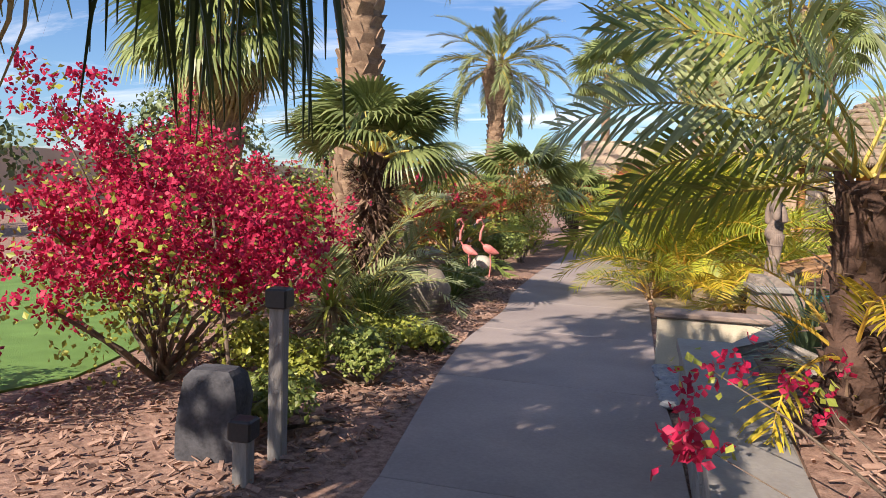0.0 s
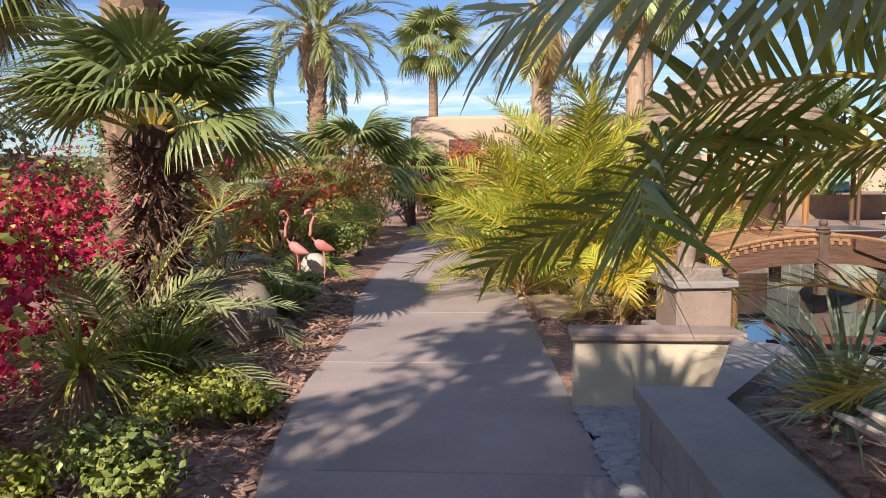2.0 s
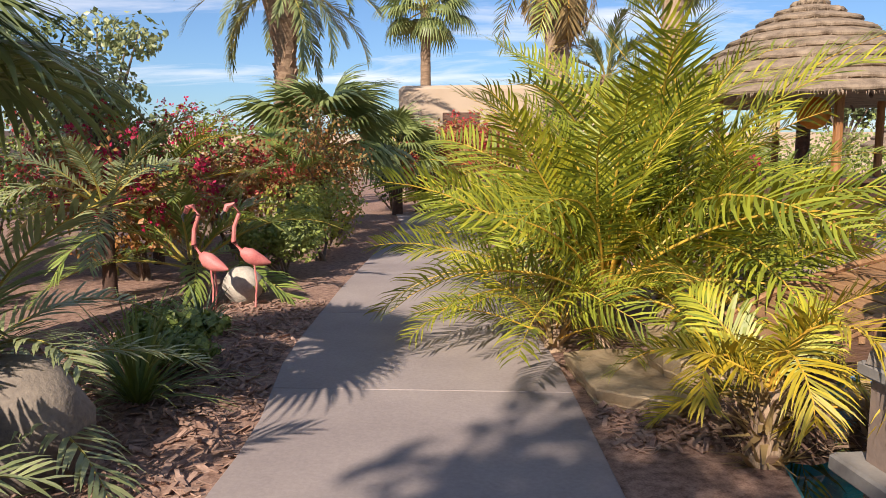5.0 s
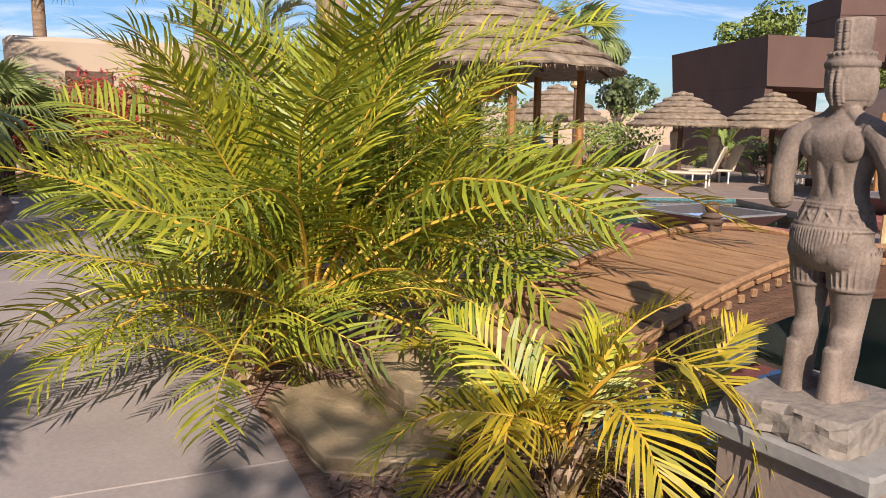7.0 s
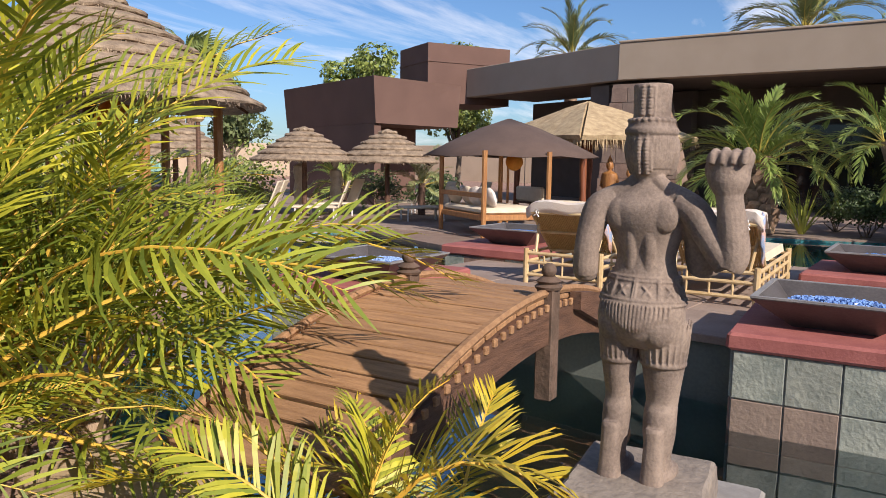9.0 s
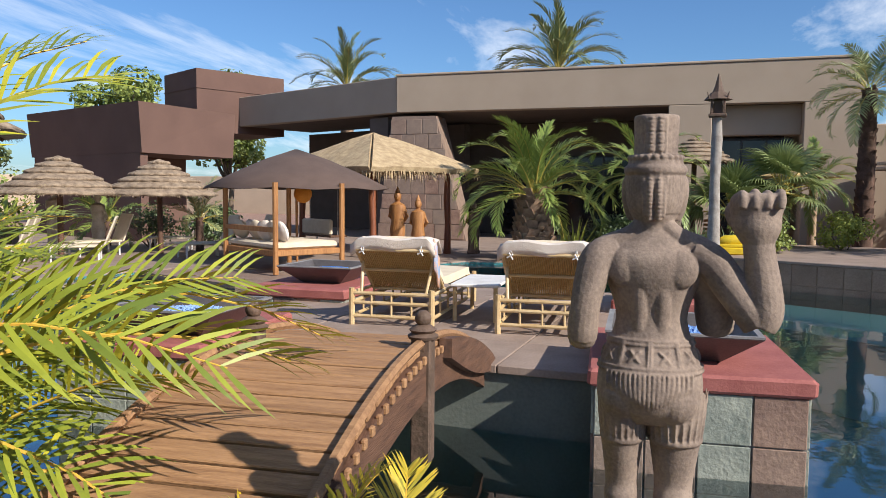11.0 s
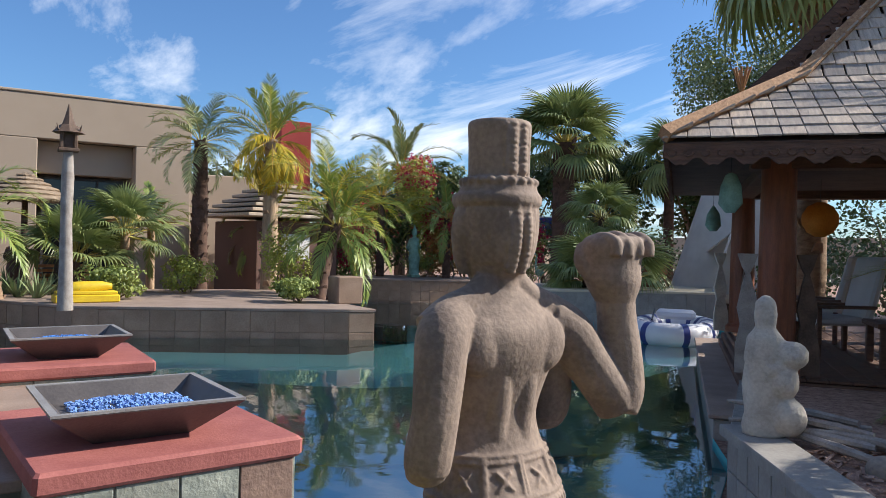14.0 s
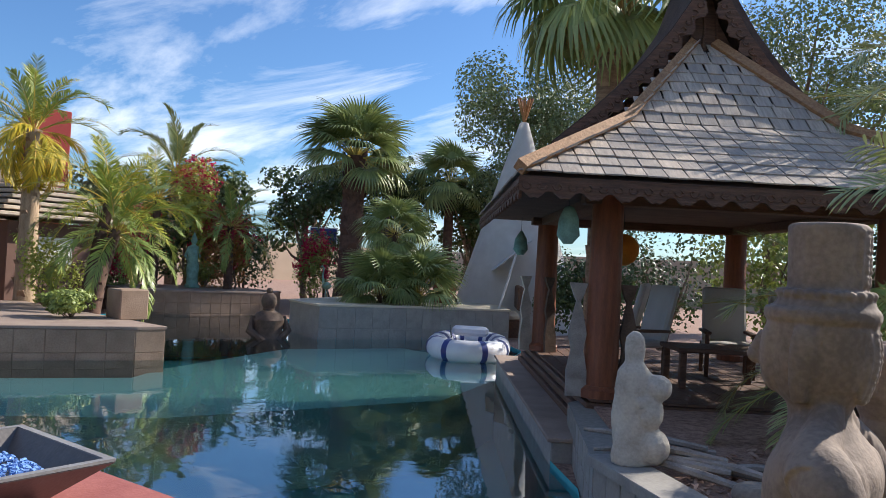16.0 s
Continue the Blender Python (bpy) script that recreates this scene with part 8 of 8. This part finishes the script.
# hip and eave boards
for a, b in (((-ox, -ox, ez), (r1[0][0], r1[0][1], z_mid)), ((r1[0][0], r1[0][1], z_mid), (r2[0][0], r2[0][1], z_top)), ((W_ + ox, -ox, ez), (r1[1][0], r1[1][1], z_mid)), ((r1[1][0], r1[1][1], z_mid), (r2[1][0], r2[1][1], z_top))):
    part("hip_board", Mesh().tube([pl(a[0], a[1], a[2] + 0.05), pl(b[0], b[1], b[2] + 0.05)], 0.075, 4), M["bridge_wood"], roof, "pale worn hip board")
part("beam", pbox(0.3, W_ - 0.1, 0.5, 0.74, 2.36, 2.58), M["dark_wood"], pav)
part("beam", pbox(0.3, W_ - 0.1, D_ - 0.47, D_ - 0.23, 2.36, 2.58), M["dark_wood"], pav)
part("beam", pbox(0.43, 0.67, 0.75, D_ - 0.48, 2.36, 2.58), M["dark_wood"], pav)
part("beam", pbox(W_ - 0.47, W_ - 0.23, 0.75, D_ - 0.48, 2.36, 2.58), M["dark_wood"], pav)
# shingles on the front slope, one by one; the left slope joined
sh_me = Mesh().box((0, 0.13, 0), (0.172, 0.27, 0.016), ch=0.003).data("shingle", M["shingle"])


def slope_shingles(a0, b0, a1, b1, rows, joined=None):
    """Courses from the edge a0-b0 up to a1-b1."""
    a0, b0, a1, b1 = (Vector(pl(*p)) for p in (a0, b0, a1, b1))
    up = ((a1 + b1) - (a0 + b0)).normalized()
    along = (b0 - a0).normalized()
    nrm = along.cross(up)
    if nrm.z < 0:
        nrm = -nrm
    for j in range(rows):
        f = j / rows
        a, b = a0.lerp(a1, f), b0.lerp(b1, f)
        n_ = max(1, int((b - a).length / 0.178))
        for i in range(n_):
            c = a + (b - a) * ((i + 0.5) / n_) + nrm * (0.024 + rng.uniform(0, 0.006)) + up * rng.uniform(-0.012, 0.012)
            m = Matrix((along.to_4d(), up.to_4d(), nrm.to_4d(), (0, 0, 0, 0))).transposed()
            m[3][3] = 1.0
            for q in range(3):
                m[q][3] = c[q]
            m = m @ pose(0, 0, 0, -3.5, 0, rng.uniform(-1.2, 1.2))
            if along.cross(up).dot(nrm) < 0:
                m = m @ Matrix.Diagonal((1, 1, 1, 1))
            if joined is None:
                part("shingle", sh_me, None, roof, m=m)
            else:
                joined.box((0, 0.13, 0), (0.172, 0.27, 0.016), m)


slope_shingles((-ox, -ox, ez), (W_ + ox, -ox, ez), (r1[0][0], r1[0][1], z_mid), (r1[1][0], r1[1][1], z_mid), 7)
slope_shingles((r1[0][0], r1[0][1], z_mid), (r1[1][0], r1[1][1], z_mid), (r2[0][0], r2[0][1], z_top), (r2[1][0], r2[1][1], z_top), 8)
jm = Mesh()
slope_shingles((-ox, D_ + ox, ez), (-ox, -ox, ez), (r1[3][0], r1[3][1], z_mid), (r1[0][0], r1[0][1], z_mid), 7, jm)
slope_shingles((r1[3][0], r1[3][1], z_mid), (r1[0][0], r1[0][1], z_mid), (r2[3][0], r2[3][1], z_top), (r2[0][0], r2[0][1], z_top), 8, jm)
tagged(part("side_shingles", jm, M["shingle"], roof), kind="stuff")

# things in and at the pavilion


def pw(x, y):
    q = pav.matrix_basis @ Vector(pl(x, y, 0))
    return q.x, q.y


def adirondack(x, y, turn, label):
    px, py = pw(x, y)
    t = thing("garden_chair", label, "chair", px, py, 0.485, turn, "white pavilion chairs")
    for sy in (-0.27, 0.27):
        part("front_leg", Mesh().box((0.28, sy, 0.26), (0.05, 0.05, 0.52), ch=0.006), M["dark_wood"], t)
        part("back_leg", Mesh().box((-0.28, sy, 0.2), (0.05, 0.05, 0.4), ch=0.006), M["dark_wood"], t)
        part("armrest", Mesh().box((0.0, sy, 0.54), (0.68, 0.08, 0.035), ch=0.008), M["dark_wood"], t)
    part("seat", Mesh().box((0.02, 0, 0.38), (0.62, 0.56, 0.09), ch=0.03), M["canvas_white"], t, "white seat cushion")
    part("backrest", Mesh().box((0, 0, 0.36), (0.09, 0.54, 0.75), pose(-0.27, 0, 0.38, 0, -14, 0), ch=0.03), M["canvas_white"], t, "white back cushion")


adirondack(1.35, 2.5, 60, "dark wooden armchair with white cushions in the pavilion")
adirondack(2.6, 2.7, 120, "dark wooden armchair with white cushions beside the table")
adirondack(3.1, 1.5, 150, "dark wooden armchair with white cushions near the steps")
adirondack(1.4, 3.8, 20, "dark wooden armchair with white cushions at the back")
px, py = pw(2.1, 1.7)
tb = thing("coffee_table", "low dark wooden table among the pavilion chairs", "table", px, py, 0.485, pav_turn)
part("tabletop", Mesh().box((0, 0, 0.42), (1.1, 0.7, 0.05), ch=0.01), M["dark_wood"], tb)
for sx in (-0.48, 0.48):
    for sy in (-0.29, 0.29):
        part("leg", Mesh().box((sx, sy, 0.2), (0.07, 0.07, 0.4), ch=0.008), M["dark_wood"], tb)
# carved wooden fish-shaped boards leaning on the columns
for i, (x, y, mt) in enumerate(((0.30, 0.55, "grey_wood"), (0.82, 0.60, "carved_dark"), (0.28, D_ - 0.4, "white_stone"), (0.62, D_ - 0.6, "carved_dark"))):
    px, py = pw(x, y)
    me = Mesh()
    prof = [(0.0, 0.10), (0.25, 0.10), (0.45, 0.06), (0.6, 0.09), (0.8, 0.05), (0.92, 0.02), (0.98, 0.05), (1.1, 0.09)]
    me.loft([[(-w, -0.02, z), (w, -0.02, z), (w, 0.02, z), (-w, 0.02, z)] for z, w in prof])
    solo("carved_board", me, M[mt], "tall carved wooden fish board against the column", "carving", pose(px, py, 0.487, -4, 0, pav_turn + 10 * i))
px, py = pw(-0.05, 0.5)
me = Mesh()
me.lathe([(0.05, 0), (0.13, 0.08), (0.11, 0.24), (0.06, 0.34), (0.02, 0.36)], 10, squash=0.5)
hg = thing("glass_float", "pale green glass float hanging under the eave", "ornament", *pw(0.12, 0.35), 1.95)
part("bulb", me, M["verdigris"], hg, smooth=True)
part("cord", Mesh().tube([(0, 0, 0.34), (0, 0, 0.55)], 0.004, 4), M["black_metal"], hg)
hg = thing("glass_float", "pale glass float hanging at the far column", "ornament", *pw(0.15, D_ - 0.3), 1.9)
part("bulb", Mesh().lathe([(0.05, 0), (0.11, 0.08), (0.09, 0.24), (0.02, 0.36)], 10), M["verdigris"], hg, smooth=True)
part("cord", Mesh().tube([(0, 0, 0.34), (0, 0, 0.6)], 0.004, 4), M["black_metal"], hg)

# pale stone couple on the tiled planter
me = Mesh()
me.lathe([(0.12, 0), (0.13, 0.06), (0.10, 0.2), (0.095, 0.32), (0.12, 0.48), (0.105, 0.6), (0.06, 0.66), (0.07, 0.74), (0.06, 0.82), (0.02, 0.86)], 14, (0.05, 0, 0), squash=0.75, wob=0.03)
me.ball((-0.10, 0.02, 0.50), (0.10, 0.09, 0.09), 12, 8, wob=0.05)
me.ball((-0.06, 0.02, 0.34), (0.09, 0.09, 0.12), 12, 8, wob=0.05)
me.tube([(-0.1, 0.03, 0.45), (0.02, 0.06, 0.40), (0.12, 0.03, 0.5)], 0.045, 9)
me.tube([(0.1, -0.03, 0.55), (0.13, -0.04, 0.3), (0.1, -0.03, 0.05)], 0.05, 9)
me.ball((-0.09, 0.02, 0.12), (0.11, 0.11, 0.12), 12, 8, wob=0.05)
ss = solo("stone_sculpture", me, M["white_stone"], "pale weathered stone sculpture of two leaning shapes", "statue", pose(4.66, 5.16, 0.47, 0, 0, 42), smooth=True)
rm = ss.modifiers.new("fuse", "REMESH")
rm.mode, rm.voxel_size, rm.use_smooth_shade = "VOXEL", 0.012, True
sm = ss.modifiers.new("soften", "SMOOTH")
sm.iterations, sm.factor = 4, 0.5

# terracotta pot low at the planter's end
me = Mesh()
me.lathe([(0.14, 0), (0.22, 0.2), (0.25, 0.34), (0.27, 0.36), (0.23, 0.36), (0.2, 0.2), (0.02, 0.18)], 18)
solo("clay_pot", me, M["terracotta"], "brown clay pot in the planter", "pot", pose(3.25, 2.3, 0.42), smooth=True)

# inflatable boat
bt = thing("inflatable_boat", "white inflatable dinghy with navy stripes on the pool", "boat", 12.0, -1.75, WATER_Z, -52)
path_ = []
for k in range(25):
    a = k / 24 * 2 * math.pi
    path_.append((1.12 * math.copysign(abs(math.cos(a)) ** 0.7, math.cos(a)), 0.62 * math.copysign(abs(math.sin(a)) ** 0.8, math.sin(a)), 0.17))
part("hull_tube", Mesh().tube(path_, 0.21, 12), M["vinyl_white"], bt, smooth=True)
for k in (1, 3, 5, 7, 10, 13, 16, 18, 20, 22):
    a, b = Vector(path_[k]), Vector(path_[k + 1])
    part("stripe", Mesh().tube([a, a.lerp(b, 0.7)], 0.213, 12, cap=False), M["vinyl_blue"], bt, "navy blue stripe", smooth=True)
part("floor", Mesh().box((0, 0, 0.06), (2.0, 1.0, 0.06), ch=0.02), M["vinyl_white"], bt)
part("seat", Mesh().box((0.5, 0, 0.42), (0.22, 0.75, 0.2), ch=0.08), M["vinyl_white"], bt, "pale inflated seat back", smooth=True)
part("oar", Mesh().tube([(-0.8, 0.3, 0.4), (0.6, 0.42, 0.5)], 0.014, 6), M["black_metal"], bt)

# tipi
tp = thing("tipi", "tall white canvas tipi with bare crossing pole tips", "tent", 15.3, -7.6, -0.03, 25)
me = Mesh()
rings = []
for z, r in ((0.0, 1.9), (1.6, 1.42), (3.2, 0.94), (4.8, 0.46), (5.9, 0.12)):
    rings.append([(r * (1 + (0.02 if i % 2 else -0.02)) * math.cos(2 * math.pi * i / 24), r * (1 + (0.02 if i % 2 else -0.02)) * math.sin(2 * math.pi * i / 24), z) for i in range(24)])
me.loft(rings, cap=False)
part("canvas", me, M["canvas_white"], tp, smooth=True)
for i in range(9):
    a = i * 0.698
    part("pole", Mesh().tube([(1.85 * math.cos(a), 1.85 * math.sin(a), 0), (-0.22 * math.cos(a), -0.22 * math.sin(a), 6.6)], 0.03, 6), M["honey_wood"], tp)
# swing lounge before it
lb = thing("canopy_bench", "canopy bench with pale fringed awning before the tipi", "bench", 14.2, -5.6, 0.0, 130)
part("seat", Mesh().box((0, 0, 0.5), (2.0, 0.8, 0.14), ch=0.04), M["cushion"], lb)
part("backrest", Mesh().box((0, 0.4, 0.95), (2.0, 0.14, 0.6), ch=0.04), M["dark_wood"], lb)
part("awning", Mesh().box((0, 0, 0), (2.2, 1.2, 0.03), pose(0, 0.15, 2.0, 40, 0, 0), ch=0.008), M["canvas_white"], lb)
for sx in (-1.05, 1.05):
    part("post", Mesh().tube([(sx, -0.3, 0), (sx, 0.3, 2.3)], 0.03, 6), M["white_paint"], lb)
    part("leg", Mesh().box((sx * 0.9, 0.1, 0.22), (0.08, 0.6, 0.44), ch=0.01), M["dark_wood"], lb)

# basketball hoop
hp = thing("basketball_hoop", "portable basketball hoop with a white framed backboard", "basketball hoop", 25.3, -8.5, -0.03, 128)
part("pole", Mesh().tube([(-0.5, 0, 0), (-0.3, 0, 1.6), (0, 0, 2.4)], 0.05, 8), M["black_metal"], hp)
part("backboard", Mesh().box((0.05, 0, 2.5), (0.04, 1.05, 0.75), ch=0.008), M["vinyl_blue"], hp)
for y0, y1, z0, z1 in ((-0.54, 0.54, 2.86, 2.90), (-0.54, 0.54, 2.10, 2.14), (-0.54, -0.50, 2.14, 2.86), (0.50, 0.54, 2.14, 2.86), (-0.2, 0.2, 2.52, 2.55), (-0.2, -0.17, 2.25, 2.52), (0.17, 0.2, 2.25, 2.52)):
    part("backboard_line", Mesh().box((0.075, (y0 + y1) / 2, (z0 + z1) / 2), (0.012, y1 - y0, z1 - z0)), M["white_paint"], hp)
part("ring", Mesh().tube([(0.32 + 0.22 * math.cos(a), 0.22 * math.sin(a), 2.22) for a in [i * 0.5236 for i in range(13)]], 0.012, 6), M["terracotta"], hp)

# shingled hut by the house
ht = thing("hut", "small dark shingle-roofed bar hut behind the palms", "hut", 23.4, 2.6, 0, 12)
part("wall", Mesh().box((0, 0, 1.1), (2.6, 2.6, 2.2), ch=0.02), M["stucco_brown"], ht)
for k in range(7):
    w = 3.6 - 0.42 * k
    part("roof_course", Mesh().box((0, 0, 2.35 + 0.15 * k), (w, w, 0.09), ch=0.015), M["shingle"], ht)
part("window", Mesh().box((-1.31, 0.1, 1.5), (0.04, 0.9, 0.7), ch=0.01), M["white_paint"], ht)

# carved spirit pole, golden reclining figure and market umbrella
sp = thing("spirit_pole", "carved grey pole topped by a dark little spirit house", "carving", 14.9, 8.55, 0.45)
part("shaft", Mesh().tube([(0, 0, 0), (0.02, 0, 0.7), (-0.02, 0.01, 1.4), (0.01, 0, 2.1), (0, 0, 2.5)], [0.12, 0.10, 0.085, 0.095, 0.07], 10), M["grey_wood"], sp, smooth=True)
me = Mesh()
me.box((0, 0, 2.53), (0.30, 0.30, 0.05), ch=0.01)
for sx in (-0.1, 0.1):
    for sy in (-0.1, 0.1):
        me.box((sx, sy, 2.68), (0.045, 0.045, 0.25), ch=0.006)
me.box((0, 0, 2.66), (0.14, 0.14, 0.24))
me.lathe([(0.24, 2.80), (0.20, 2.84), (0.13, 2.92), (0.10, 2.93), (0.06, 3.05), (0.012, 3.25)], 8)
for a in range(4):
    me.tube([(0.2 * math.cos(a * 1.571 + 0.785), 0.2 * math.sin(a * 1.571 + 0.785), 2.80), (0.25 * math.cos(a * 1.571 + 0.785), 0.25 * math.sin(a * 1.571 + 0.785), 2.92)], [0.02, 0.006], 5)
part("spirit_house", me, M["carved_dark"], sp, "dark carved spirit house")
rc = Mesh()
rc.box((0, 0, 0.07), (1.05, 0.42, 0.14), ch=0.02)
rc.box((0, 0, 0.17), (0.98, 0.38, 0.06), ch=0.015)
rc.loft([ellipse(0, 0, -0.42, 0.05, 0.05, 12), ellipse(0.0, 0, -0.25, 0.09, 0.08, 12), ellipse(0.02, 0, 0.05, 0.11, 0.10, 12), ellipse(0.04, 0, 0.22, 0.12, 0.11, 12), ellipse(0.02, 0, 0.30, 0.05, 0.05, 12)], pose(0, 0, 0.28, 0, 90, 0))
rc.ball((0.38, 0, 0.36), (0.08, 0.075, 0.085), 10, 8)
solo("reclining_statue", rc, M["gold_paint"], "bright yellow painted reclining figure on its plinth", "statue", pose(16.3, 8.15, 0.47, 0, 0, 96), smooth=True)
mu = thing("umbrella", "small tan market umbrella before the porch", "umbrella", 21.2, 7.0, 0.02)
part("pole", Mesh().tube([(0, 0, 0), (0, 0, 2.4)], 0.03, 6), M["honey_wood"], mu)
me = Mesh()
me.loft([[(r * math.cos(math.pi * i / 4), r * math.sin(math.pi * i / 4), z) for i in range(8)] for r, z in ((0.03, 2.45), (0.6, 2.3), (1.25, 2.02))], cap=False)
cn = part("canopy", me, M["canvas_tan"], mu)
so = cn.modifiers.new("cloth", "SOLIDIFY")
so.thickness = 0.01
for i, (x, y) in enumerate(((21.6, 8.6), (21.9, 7.6), (22.0, 10.0))):
    t = thing("wooden_chair", "orange-brown slatted wooden chair on the porch edge", "chair", x, y, 0.02, 90 * i + 200, "porch chairs")
    part("seat", Mesh().box((0, 0, 0.45), (0.45, 0.45, 0.04), ch=0.008), M["honey_wood"], t)
    for sx in (-0.19, 0.19):
        for sy in (-0.19, 0.19):
            part("leg", Mesh().box((sx, sy, 0.22), (0.04, 0.04, 0.44), ch=0.005), M["honey_wood"], t)
    for k in range(4):
        part("back_slat", Mesh().box((-0.21, 0, 0.58 + 0.11 * k), (0.025, 0.45, 0.07), ch=0.005), M["honey_wood"], t)
hn = thing("crane_statue", "slim green metal crane statue beside the pool", "statue", 20.6, -5.0, 0.3)
me = Mesh()
me.ball((0, 0, 0.55), (0.2, 0.1, 0.12), 10, 7)
me.tube([(0.16, 0, 0.6), (0.22, 0, 0.85), (0.18, 0, 1.1), (0.26, 0, 1.15), (0.38, 0, 1.1)], [0.045, 0.03, 0.025, 0.035, 0.006], 7)
me.tube([(0, 0.03, 0.5), (0, 0.03, -0.35)], 0.015, 5)
me.tube([(0, -0.03, 0.5), (0, -0.03, -0.35)], 0.015, 5)
part("body", me, M["verdigris"], hn, smooth=True)
